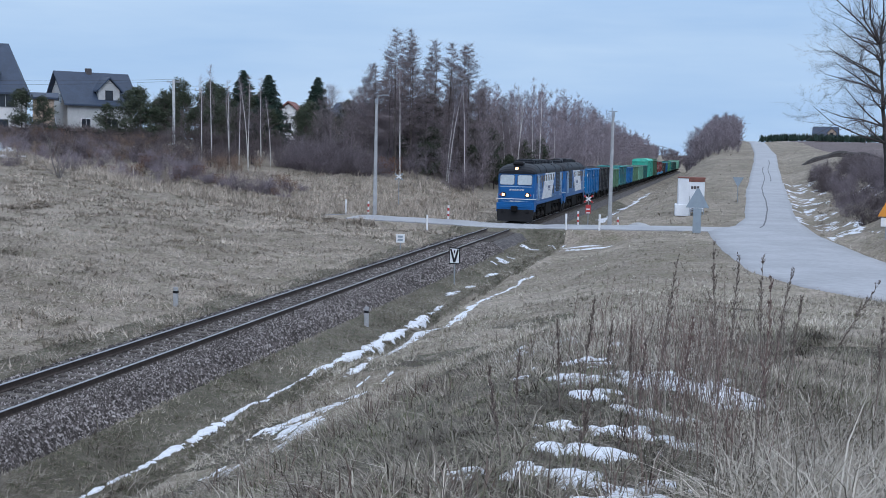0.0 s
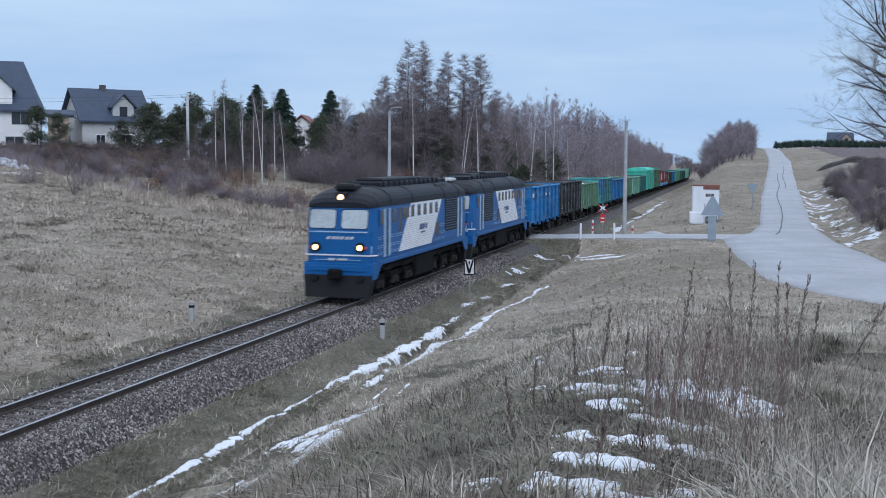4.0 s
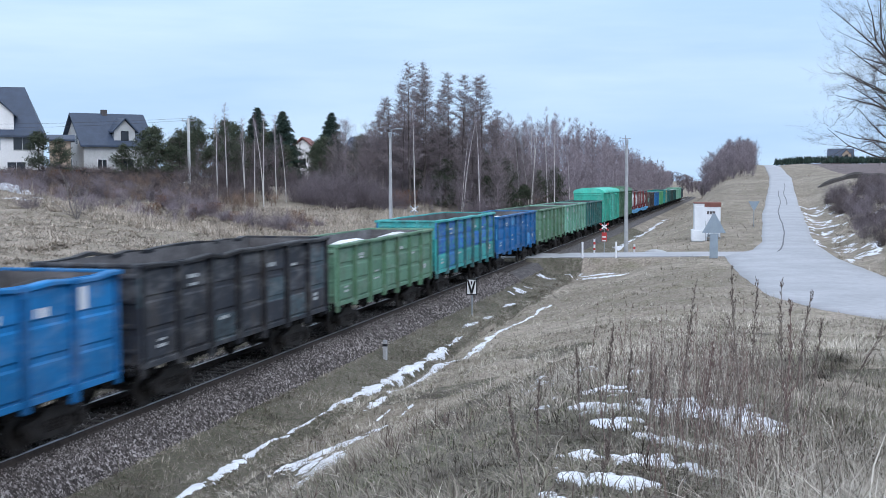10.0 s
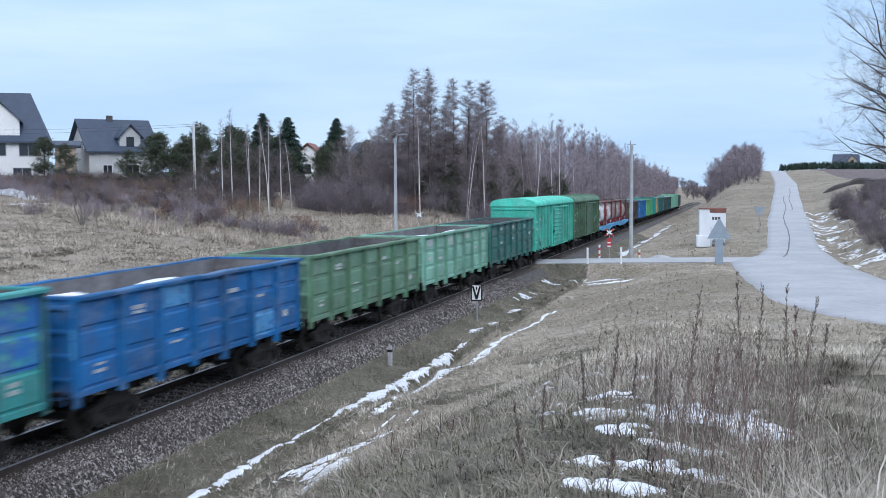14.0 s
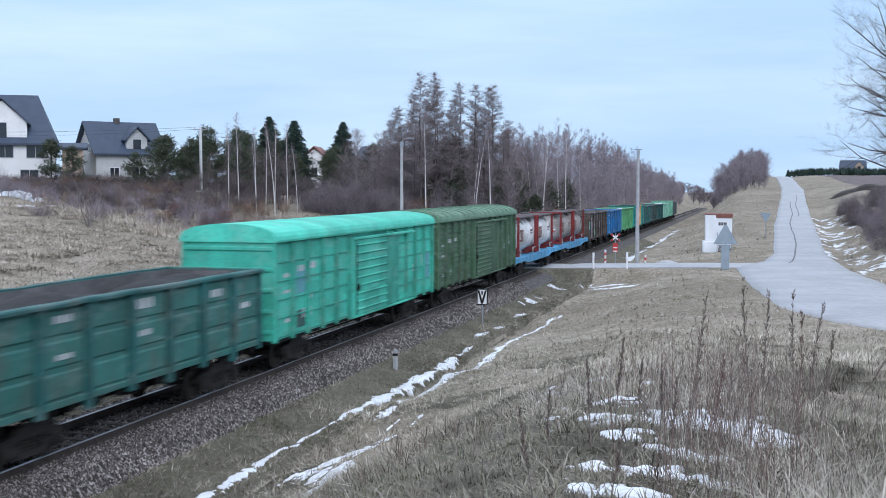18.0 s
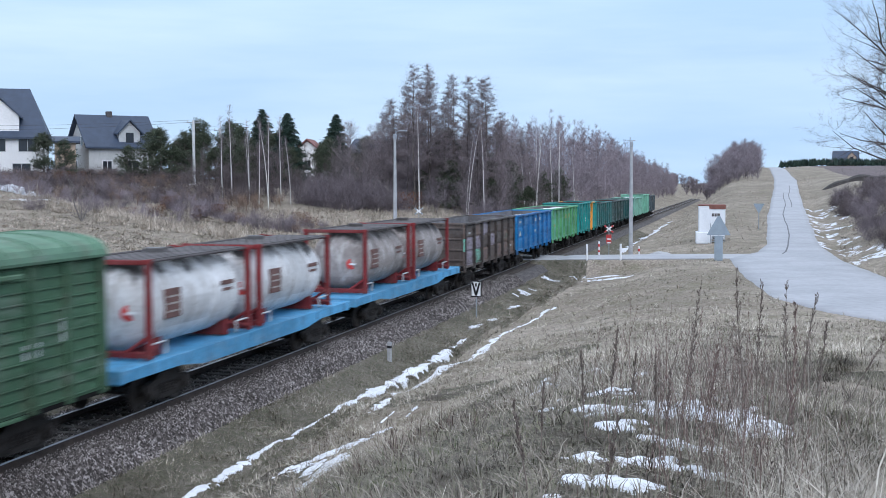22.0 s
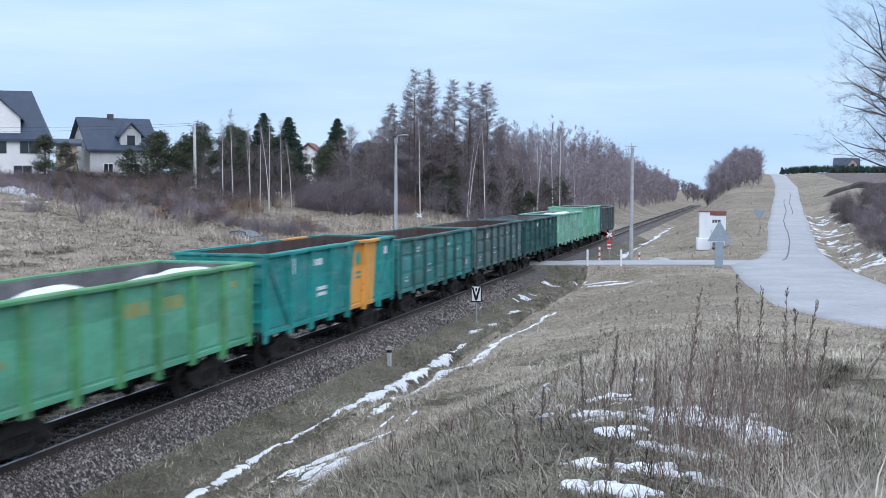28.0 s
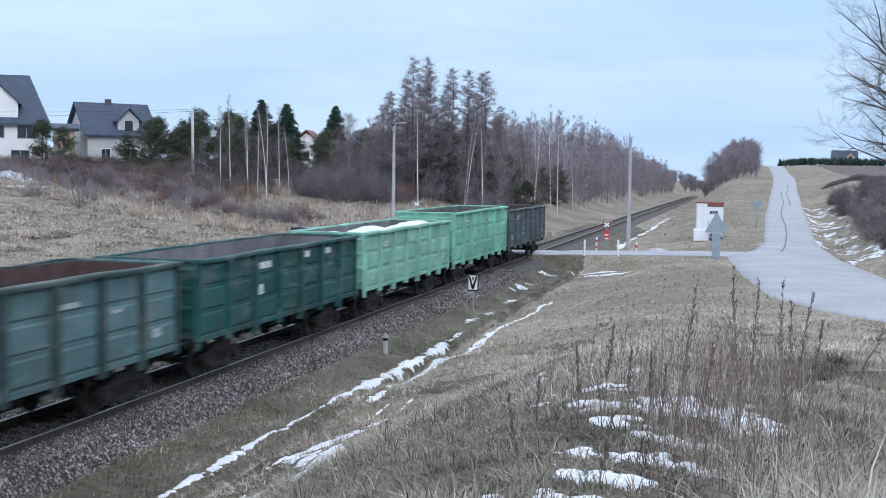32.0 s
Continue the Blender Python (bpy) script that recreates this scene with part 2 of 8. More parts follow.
def vnoise(x, y, size, seed=0.0):
    """Smooth random humps of about the given size, 0 to 1."""
    u, v = np.asarray(x, float) / size, np.asarray(y, float) / size
    i, j = np.floor(u), np.floor(v)
    fu, fv = u - i, v - j
    fu, fv = fu * fu * (3 - 2 * fu), fv * fv * (3 - 2 * fv)

    def at(p, q):
        s = np.sin(p * 127.1 + q * 311.7 + seed * 74.7) * 43758.5453
        return s - np.floor(s)
    return (at(i, j) * (1 - fu) + at(i + 1, j) * fu) * (1 - fv) + (at(i, j + 1) * (1 - fu) + at(i + 1, j + 1) * fu) * fv


def ground_z(x, y):
    x, y = np.asarray(x, float), np.asarray(y, float)
    xr, tz, rz = x - track_x(y), track_z(y), road_z(y)
    bed = tz - 0.62
    # camera side, before the crossing: ditch, then the bank up to the viewpoint
    hill = 0.45 + 3.8 * (1 - step(-2, 47, y))
    bank = -0.97 + (hill + 0.97) * step(4.6, 14.5, xr) ** 0.85
    ditch = bed - 0.35 * step(2.2, 3.3, xr)
    near = np.maximum(ditch, np.where(xr > 4.1, bank, -9)) 
    # camera side, past the crossing: shallow cutting up to the road
    past = bed - 0.35 * step(2.4, 3.6, xr) * (1 - step(4.2, 6, xr)) + (rz - bed) * step(4.2, 15.5, xr) ** 0.9
    right = near + (past - near) * step(76, 84, y)
    # beyond the road the land climbs to a field
    rx = np.interp(y, ROAD_LY, ROAD_RX)
    lx = np.interp(y, ROAD_LY, ROAD_LX)
    field = 3.3 + np.clip(y - 80, -60, 360) * 0.0150
    field = np.maximum(field, rz + 0.4)
    right = right + (rz - right) * step(lx - 2.5, lx - 0.2, x) * step(36, 46, y)
    right = np.where(x > rx, rz - 0.25 * step(0, 1.0, x - rx) * (1 - step(1.2, 2.5, x - rx)) + (field - rz) * step(1.5, 9, x - rx), right)
    # far side: a rough meadow that rises to the houses; wooded cutting past the crossing
    d = np.maximum(0, -xr - 2.2)
    lift = np.interp(d, [0, 1.2, 5, 12, 25, 45, 62, 90, 200], [0, .05, .35, 1.15, 2.35, 4.0, 5.4, 6.0, 7.0])
    low = np.interp(d, [0, 1.2, 12, 25, 45, 62, 90, 200], [0, .1, .6, 1.3, 3.2, 5.2, 6.0, 7.0])
    mead = bed + 0.2 + lift + (low - lift) * step(62, 82, y)
    mead = mead + np.maximum(0, 5.35 - mead) * step(112.5, 119, y) * step(-38, -45, x) * (1 - step(-68, -74, x)) * (1 - step(150, 170, y))
    cut = bed + 0.2 + np.interp(d, [0, 3, 6, 11, 16, 30, 60, 200], [0, .15, .8, 2.9, 4.2, 4.8, 6.2, 7.5])
    left = mead + (cut - mead) * step(98, 135, y)
    z = np.where(xr > 0, np.where(xr > 2.1, right, bed), np.where(xr < -2.2, left, bed))
    # a sunken lane that comes down from the gardens
    ly = np.interp(-x, [13, 20, 28, 42, 60], [84.5, 90.5, 96, 104, 112])
    lane = np.exp(-((y - ly) / 3.2) ** 4) * step(-14, -20, x) * (1 - step(-52, -62, x))
    z = z - (0.9 + 1.1 * step(-31, -37, x)) * lane + 0.35 * np.exp(-((y - ly + 8) / 5) ** 2) * step(-18, -26, x) * (1 - step(-52, -62, x))
    # the causeway of the crossing
    road = np.clip(0.02 * np.abs(x), 0, 0.35) - 0.06
    on = step(79.0, 80.3, y) * (1 - step(85.6, 88.5, y)) * step(-17, -12, x) * (1 - step(15, 17, x))
    z = z + (road - z) * on
    rough = step(2.2, 5, np.abs(xr)) * (1 - step(lx - 1.5, lx, x) * (1 - step(rx, rx + 2, x)) * step(34, 44, y)) * (1 - on)
    return z + rough * (0.30 * (vnoise(x, y, 3.7, 1) - .5) + 0.22 * (vnoise(x, y, 1.6, 2) - .5) + 0.10 * (vnoise(x, y, .8, 3) - .5)) - 0.42 * np.exp(-((xr - 4.5) / .2) ** 2) * (1 - step(78, 79.5, y))


def gz(x, y):
    return float(ground_z(x, y))


# ---- ground ----
def meadow_material(name, a, b, c, big=0.12, relief=0.9):
    """Winter turf: straw, green and bare earth in patches of several sizes."""
    m = bpy.data.materials.new(name)
    m.use_nodes = True
    n, l = m.node_tree.nodes, m.node_tree.links
    s = n["Principled BSDF"]
    s.inputs["Roughness"].default_value = 0.95
    s.inputs["Specular IOR Level"].default_value = 0.15
    co = n.new("ShaderNodeTexCoord")
    tex = []
    for sc, det in ((big, 5), (big * 9, 5), (big * 60, 4)):
        t = n.new("ShaderNodeTexNoise")
        t.inputs["Scale"].default_value, t.inputs["Detail"].default_value = sc, det
        l.new(co.outputs["Object"], t.inputs["Vector"])
        tex.append(t)
    r1 = n.new("ShaderNodeValToRGB")
    r1.color_ramp.elements[0].position, r1.color_ramp.elements[1].position = 0.38, 0.62
    r1.color_ramp.elements[0].color, r1.color_ramp.elements[1].color = (*a, 1), (*b, 1)
    l.new(tex[0].outputs["Fac"], r1.inputs["Fac"])
    mix = n.new("ShaderNodeMixRGB")
    mix.inputs[2].default_value = (*c, 1)
    r2 = n.new("ShaderNodeMapRange")
    r2.inputs["From Min"].default_value, r2.inputs["From Max"].default_value = 0.42, 0.68
    r2.inputs["To Max"].default_value = 0.8
    l.new(tex[1].outputs["Fac"], r2.inputs["Value"])
    l.new(r2.outputs[0], mix.inputs[0])
    l.new(r1.outputs[0], mix.inputs[1])
    mul = n.new("ShaderNodeMixRGB")
    mul.blend_type, mul.inputs[0].default_value = "MULTIPLY", 0.8
    r3 = n.new("ShaderNodeValToRGB")
    r3.color_ramp.elements[0].position, r3.color_ramp.elements[1].position = 0.3, 0.68
    r3.color_ramp.elements[0].color, r3.color_ramp.elements[1].color = (.45, .45, .45, 1), (1.25, 1.25, 1.25, 1)
    l.new(tex[2].outputs["Fac"], r3.inputs["Fac"])
    l.new(mix.outputs[0], mul.inputs[1])
    l.new(r3.outputs[0], mul.inputs[2])
    l.new(mul.outputs[0], s.inputs["Base Color"])
    bm_ = n.new("ShaderNodeBump")
    bm_.inputs["Strength"].default_value, bm_.inputs["Distance"].default_value = relief, 0.12
    l.new(tex[2].outputs["Fac"], bm_.inputs["Height"])
    l.new(bm_.outputs[0], s.inputs["Normal"])
    return m


TURF = meadow_material("winter_turf", (0.235, 0.203, 0.168), (0.35, 0.306, 0.26), (0.19, 0.176, 0.128))
BANKTURF = meadow_material("matted_bank_turf", (0.10, 0.087, 0.074), (0.19, 0.168, 0.143), (0.095, 0.098, 0.064), 0.3)
STRIPTURF = meadow_material("dull_green_verge", (0.165, 0.15, 0.12), (0.245, 0.222, 0.185), (0.125, 0.127, 0.082), 0.6)
PLOUGHED = meadow_material("ploughed_field", (0.15, 0.125, 0.128), (0.18, 0.15, 0.152), (0.12, 0.1, 0.1), 0.08, 0.5)
GREENFIELD = meadow_material("winter_wheat", (0.15, 0.18, 0.09), (0.2, 0.2, 0.11), (0.17, 0.15, 0.09), 0.06, 0.4)


def lines(*spans):
    out = []
    for a, b, s in spans:
        out += list(np.arange(a, b, s))
    return np.array(out)


gx = np.concatenate([-np.geomspace(2500, 70, 26), lines((-68, -20, 1.6), (-20, -5, .6), (-5, 20, .22), (20, 32, .5), (32, 60, 2)), np.geomspace(60, 2500, 24)])
gy = np.concatenate([-np.geomspace(300, 12, 8), lines((-10, 3, 1), (3, 62, .33), (62, 92, .45), (92, 160, 1.2), (160, 440, 5)), np.geomspace(440, 4200, 30)])
GX, GY = np.meshgrid(gx, gy)
GZ = ground_z(GX, GY)
nx, ny = len(gx), len(gy)
ii, jj = np.meshgrid(np.arange(ny - 1), np.arange(nx - 1), indexing="ij")
q = (ii * nx + jj).ravel()
ground = sheet("ground", np.stack([GX, GY, GZ], -1).reshape(-1, 3), np.stack([q, q + 1, q + nx + 1, q + nx], -1), TURF,
               "rough winter grassland, straw brown and dull green, beside a railway", "ground", "structure", True)
ground.data.materials.append(PLOUGHED)
ground.data.materials.append(GREENFIELD)
ground.data.materials.append(BANKTURF)
ground.data.materials.append(STRIPTURF)
cx, cy = (GX[:-1, :-1] + GX[1:, 1:]).ravel() / 2, (GY[:-1, :-1] + GY[1:, 1:]).ravel() / 2
edge = np.interp(cy, ROAD_LY, ROAD_RX)
plough = (cx > edge + 10) & (cy > 140) & (cy < 430)
verge = (np.abs(cx - track_x(cy)) < 4.3 + .5 * vnoise(cx, cy, 1.5, 3)) & (cx - track_x(cy) > -3.4) & (cy < 150)
bank_ = (cx > 4.2) & (cy < 8 + 40 * vnoise(cx, cy, 2.5, 12) ** 1.5) & (cx < np.interp(cy, ROAD_LY, ROAD_LX) - 1)
wheat = (cx > edge + 8) & (cy > 105) & (cy <= 140)
ground.data.polygons.foreach_set("material_index", np.where(plough, 1, np.where(wheat, 2, np.where(verge, 4, np.where(bank_, 3, 0)))).astype(np.int32))

# ---- road and crossing ----
road_rows = np.concatenate([np.linspace(10, 38, 16), np.linspace(38.3, 104, 220), np.linspace(106, 420, 120)])
rv, rf = [], []
for y in road_rows:
    a, b = float(np.interp(y, ROAD_LY, ROAD_LX)), float(np.interp(y, ROAD_LY, ROAD_RX))
    w = 0.2 * (float(vnoise(0, y, 9.5, 5)) - .5) + 0.10 * (float(vnoise(0, y, 2.2, 6)) - .5)
    b += 0.3 * (float(vnoise(3, y, 7.5, 7)) - .5) + 0.1 * (float(vnoise(3, y, 1.9, 7)) - .5)
    for u in [-.02] + list(np.linspace(0, 1, 9)) + [1.02]:
        x = a + w + (b - a - w) * u
        rv.append((x, y, float(road_z(y)) + 0.05 + 0.05 * math.sin(math.pi * min(1, max(0, u))) - (.3 if u < 0 or u > 1 else 0)))
n = 11
rf = [(i * n + j, i * n + j + 1, (i + 1) * n + j + 1, (i + 1) * n + j) for i in range(len(road_rows) - 1) for j in range(n - 1)]
road = sheet("road", rv, rf, ASPHALT, "pale grey patched asphalt country road climbing a hill", "road", "structure", True)
cr = Mesh()
xs = [-11.5, -10.5, -9, -6, -3.2, -2.2, 2.2, 3.2, 6, 9, 12, 14.6, 16.4]
rings = []
for x in xs:
    z = max(0.02, min(0.35, 0.02 * abs(x))) if abs(x) > 2.2 else -0.035
    e = 0.25 * math.sin(x * 1.7)
    rings.append([(x, 80.6 + e * .4, z - .3), (x, 80.6 + e * .4, z), (x, 83, z + .03), (x, 85.3 + e, z), (x, 85.3 + e, z - .3)])
cr.loft(rings)
crossing_road = tagged(part("crossing_road", cr, ASPHALT), "narrow asphalt lane over the level crossing", "road", "", "structure")

# tar seams in the climbing road
TAR = mat("tar_seam", (0.10, 0.10, 0.11), 0.6, 0, 0.3, 4)
for k, (u, y0, y1) in enumerate(((0.43, 84, 190), (0.62, 150, 215))):
    seam = Mesh()
    rr = []
    for y in np.linspace(y0, y1, 90):
        a, b = float(np.interp(y, ROAD_LY, ROAD_LX)), float(np.interp(y, ROAD_LY, ROAD_RX))
        x = a + (b - a) * u + 0.14 * math.sin(y * .13) + 0.02 * math.sin(y * .5)
        z = float(road_z(y)) + 0.05 + 0.05 * math.sin(math.pi * u)
        rr.append([(x - .07, y, z - .02), (x - .045, y, z + .012), (x + .045, y, z + .012), (x + .07, y, z - .02)])
    seam.loft(rr)
    part("tar_seam", seam, TAR, road, "dark tar seam")

# ---- track ----
tyy = np.concatenate([np.arange(6, 110, 0.8), np.arange(110, 440, 4)])
BALLAST = mat("granite_ballast", (0.13, 0.115, 0.115), 0.9, 0, 0.45, 5, 0.9, 18, dark=(0.04, 0.036, 0.036), soft=(0.4, 0.6))
prof = [(-2.5, -.72), (-1.75, -.27), (-0.9, -.2), (-0.55, -.23), (0.55, -.23), (0.9, -.2), (1.75, -.27), (2.05, -.5), (2.45, -.78)]
bv, bf = [], []
for y in tyy:
    tx, tz = float(track_x(y)), float(track_z(y))
    for k, (a, b) in enumerate(prof):
        j = 0.14 * (float(vnoise(k * 9.0, y, 1.7, 15)) - .5) + 0.12 * (float(vnoise(k * 9.0, y, .8, 16)) - .5) if abs(a) > 2.3 else 0
        bv.append((a + tx + j, y, b + tz))
n = len(prof)
bf = [(i * n + j, i * n + j + 1, (i + 1) * n + j + 1, (i + 1) * n + j) for i in range(len(tyy) - 1) for j in range(n - 1)]
ballast = sheet("ballast_bed", bv, bf, BALLAST, "bed of grey crushed stone under the track", "ballast", "structure", False)

# loose stones on the near shoulder and between the rails
rng = np.random.default_rng(5)
STONES = leafy("ballast_stones", [(0.024, 0.021, 0.02), (0.06, 0.052, 0.05), (0.12, 0.106, 0.104), (0.40, 0.37, 0.365)], 0.85, 0.2)


def stones(count, x0, x1, y0, y1, size, skew=1.6):
    """Many small angular stones lying on the bed."""
    y = y0 + (y1 - y0) * rng.random(count) ** skew
    xl = x0 + (x1 - x0) * rng.random(count)
    zz = np.interp(xl, [p[0] for p in prof], [p[1] for p in prof]) + track_z(y)
    s = size * (0.6 + 0.9 * rng.random(count)) * (1 + np.clip(y - 30, 0, 60) / 50)
    base = np.array([(1, 0, -.3), (-.5, .87, -.3), (-.5, -.87, -.3), (.35, .2, .75)])
    d = base[None] * s[:, None, None] * (0.7 + 0.6 * rng.random((count, 4, 3)))
    an = rng.random(count) * 6.28
    c, si = np.cos(an), np.sin(an)
    dx, dy = d[..., 0] * c[:, None] - d[..., 1] * si[:, None], d[..., 0] * si[:, None] + d[..., 1] * c[:, None]
    v = np.stack([xl[:, None] + track_x(y)[:, None] + dx, y[:, None] + dy, zz[:, None] + d[..., 2] + .025], -1).reshape(-1, 3)
    k = np.arange(count)[:, None] * 4
    f = np.concatenate([k + np.array([a]) for a in ((0, 1, 3), (1, 2, 3), (2, 0, 3))])
    return v, f


parts_v, parts_f, off = [], [], 0
for args in ((82000, 0.85, 2.5, 14, 70, .04), (18000, -0.72, 0.72, 18, 75, .035), (6000, -2.3, -0.85, 20, 75, .035)):
    v, f = stones(*args)
    parts_v.append(v), parts_f.append(f + off)
    off += len(v)
sheet("ballast_stones", np.concatenate(parts_v), np.concatenate(parts_f), STONES, "loose grey and pinkish crushed stones of the track bed", "stones")

track = thing("railway_track", "single broad-gauge railway track with rusty rails on sleepers", "track")
track["kind"] = "structure"
rail_prof = [(-.075, -.178), (.075, -.178), (.075, -.165), (.012, -.14), (.012, -.045), (.036, -.035), (.036, -.012), (-.036, -.012), (-.036, -.035), (-.012, -.045), (-.012, -.14), (-.075, -.165)]
for side in (-.797, .797):
    web, head = Mesh(), Mesh()
    ys = np.concatenate([np.arange(5, 110, 6.25), np.arange(110, 440, 6)])
    web.loft([[(a + side + float(track_x(y)), y, b + float(track_z(y))) for a, b in rail_prof] for y in ys])
    head.loft([[(a + side + float(track_x(y)), y, b + float(track_z(y))) for a, b in ((-.037, -.0125), (.037, -.0125), (.034, -.002), (.02, .003), (-.02, .003), (-.034, -.002))] for y in ys])
    rail = part("rail", web, RAIL_SIDE, track, "rusty brown rail")
    part("rail_head", head, RAIL_TOP, rail, "polished running surface")
sl = Mesh().box(-1.35, 1.35, -.12, .12, -.36, -.185, .015).data("sleeper", SLEEPER)
for y in np.arange(8, 150, .6):
    part("sleeper", sl, SLEEPER, track, at=pose(float(track_x(y)) + random.uniform(-.02, .02), float(y), float(track_z(y))))
far = Mesh()
for y in np.arange(150, 400, .6):
    tx, tz = float(track_x(y)), float(track_z(y))
    far.box(tx - 1.35, tx + 1.35, y - .12, y + .12, tz - .36, tz - .185)
tagged(part("sleepers_far_off", far, SLEEPER, track), kind="stuff")
# paving of the crossing between and beside the rails
deck = Mesh()
for a, b in ((-2.3, -.87), (-.7, .7), (.87, 2.3)):
    deck.box(a, b, 80.7, 85.1, -.25, 0.0, .03)
part("crossing_deck", deck, CONCRETE, crossing_road, "worn concrete crossing panels")


# ---- the train ----
def paint(name, color, rust=0.25, worn=(0.10, 0.075, 0.06), blocks=(), stripe=None, dust=0.22, spill=0.0, cell=0.7):
    """Weathered wagon paint: each pressed field faded differently, rust streaks that run down, pale dust.
    blocks: repainted fields (colour, share, lowest, highest row); stripe: colour, foot and head spans; spill: black runs from the top."""
    m = mat(name, color, 0.65, 0, 0.24, 0.9, 0.15, 30, sheen=0.22)
    n, l = m.node_tree.nodes, m.node_tree.links
    b = n["Principled BSDF"]
    out = b.inputs["Base Color"].links[0].from_socket
    co, sep = n.new("ShaderNodeTexCoord"), n.new("ShaderNodeSeparateXYZ")
    l.new(co.outputs["Object"], sep.inputs[0])

    def calc(op, a, c):
        k = n.new("ShaderNodeMath")
        k.operation = op
        for i, v in enumerate((a, c)):
            if isinstance(v, (int, float)):
                k.inputs[i].default_value = v
            else:
                l.new(v, k.inputs[i])
        return k.outputs[0]

    def cloud(scale, size, detail=5, rough=0.65):
        mp, ns = n.new("ShaderNodeMapping"), n.new("ShaderNodeTexNoise")
        mp.inputs["Scale"].default_value = scale
        ns.inputs["Scale"].default_value, ns.inputs["Detail"].default_value, ns.inputs["Roughness"].default_value = size, detail, rough
        l.new(co.outputs["Object"], mp.inputs["Vector"])
        l.new(mp.outputs[0], ns.inputs["Vector"])
        return ns.outputs["Fac"]

    def span(v, lo, hi, top=1.0):
        r = n.new("ShaderNodeMapRange")
        r.inputs["From Min"].default_value, r.inputs["From Max"].default_value, r.inputs["To Max"].default_value = lo, hi, top
        l.new(v, r.inputs["Value"])
        return r.outputs[0]

    def blend(fac, src, tint):
        mix = n.new("ShaderNodeMixRGB")
        mix.inputs[2].default_value = (*tint, 1)
        l.new(fac, mix.inputs[0])
        l.new(src, mix.inputs[1])
        return mix.outputs[0]

    ragged = cloud((1, 1, 1), 5.0, 3)
    wob = calc("MULTIPLY", calc("SUBTRACT", ragged, 0.5), 0.22)
    col = calc("FLOOR", calc("DIVIDE", calc("ADD", sep.outputs["Y"], 6.355), 1.8157), 0)
    row = calc("FLOOR", calc("DIVIDE", calc("ADD", calc("SUBTRACT", sep.outputs["Z"], 1.27), wob), cell), 0)
    comb, wn_ = n.new("ShaderNodeCombineXYZ"), n.new("ShaderNodeTexWhiteNoise")
    l.new(col, comb.inputs[0])
    l.new(row, comb.inputs[1])
    comb.inputs[2].default_value = sum(ord(c) for c in name) % 97
    l.new(comb.outputs[0], wn_.inputs["Vector"])
    for k, (tint, share, lo, hi) in enumerate(blocks):
        pick = n.new("ShaderNodeTexWhiteNoise")
        pick.noise_dimensions = "4D"
        pick.inputs["W"].default_value = k * 3.7
        l.new(comb.outputs[0], pick.inputs["Vector"])
        hit = calc("LESS_THAN", pick.outputs["Value"], share)
        hit = calc("MULTIPLY", hit, calc("GREATER_THAN", row, lo - 0.5))
        hit = calc("MULTIPLY", hit, calc("LESS_THAN", row, hi + 0.5))
        hit = calc("MULTIPLY", hit, calc("GREATER_THAN", calc("ABSOLUTE", sep.outputs["X"], 0), 1.4))
        worn_off = span(cloud((0.6, 0.8, 1.6), 3.0, 5), 0.62, 0.52)
        out = blend(calc("MULTIPLY", hit, worn_off), out, tint)
    if stripe:
        tint, (a0, b0), (a1, b1) = stripe
        up = calc("DIVIDE", calc("SUBTRACT", sep.outputs["Z"], 1.25), 2.3)
        lo = calc("ADD", calc("MULTIPLY", up, a1 - a0), a0)
        hi = calc("ADD", calc("MULTIPLY", up, b1 - b0), b0)
        out = blend(calc("MULTIPLY", calc("GREATER_THAN", sep.outputs["Y"], lo), calc("LESS_THAN", sep.outputs["Y"], hi)), out, tint)
    hsv = n.new("ShaderNodeHueSaturation")
    fade = n.new("ShaderNodeMapRange")
    fade.inputs["To Min"].default_value, fade.inputs["To Max"].default_value = 0.84, 1.16
    l.new(wn_.outputs["Value"], fade.inputs["Value"])
    l.new(fade.outputs[0], hsv.inputs["Value"])
    l.new(out, hsv.inputs["Color"])
    out = hsv.outputs[0]
    out = blend(span(cloud((1.0, 0.5, 1.5), 1.7, 6), 0.5, 0.8, min(1.0, dust * 2.4)), out, tuple(0.5 * c + 0.22 for c in color))
    out = blend(span(cloud((1.0, 1.6, 0.35), 2.4, 6, 0.7), 0.5, 0.74, min(1.0, rust * 2.8)), out, worn)
    out = blend(span(cloud((1.0, 1.0, 0.8), 9.0, 4), 0.6, 0.72, 0.5), out, tuple(0.4 * c for c in worn))
    if spill:
        low = calc("ADD", sep.outputs["Z"], calc("MULTIPLY", calc("SUBTRACT", cloud((1, 1.0, 0.25), 1.6, 5), 0.5), 2.2))
        out = blend(span(low, 3.35, 3.62, spill), out, (0.035, 0.032, 0.033))
    l.new(out, b.inputs["Base Color"])
    return m


RUSTY = mat("rusty_inside", (0.13, 0.08, 0.074), 0.9, 0, 0.5, 1.2, 0.3, 20)
SOOT = mat("dark_inside", (0.12, 0.108, 0.112), 0.9, 0, 0.4, 1.2, 0.3, 20)
INNER = mat("scoured_grey_inside", (0.17, 0.162, 0.17), 0.9, 0, 0.45, 1.0, 0.3, 20)
DUSTY = mat("dust_covered_castings", (0.042, 0.038, 0.037), 0.85, 0.1, 0.55, 4, 0.3, 40, sheen=0.25)
COAL = mat("coal_dust", (0.03, 0.03, 0.034), 0.95, 0, 0.4, 2, 0.8, 14)


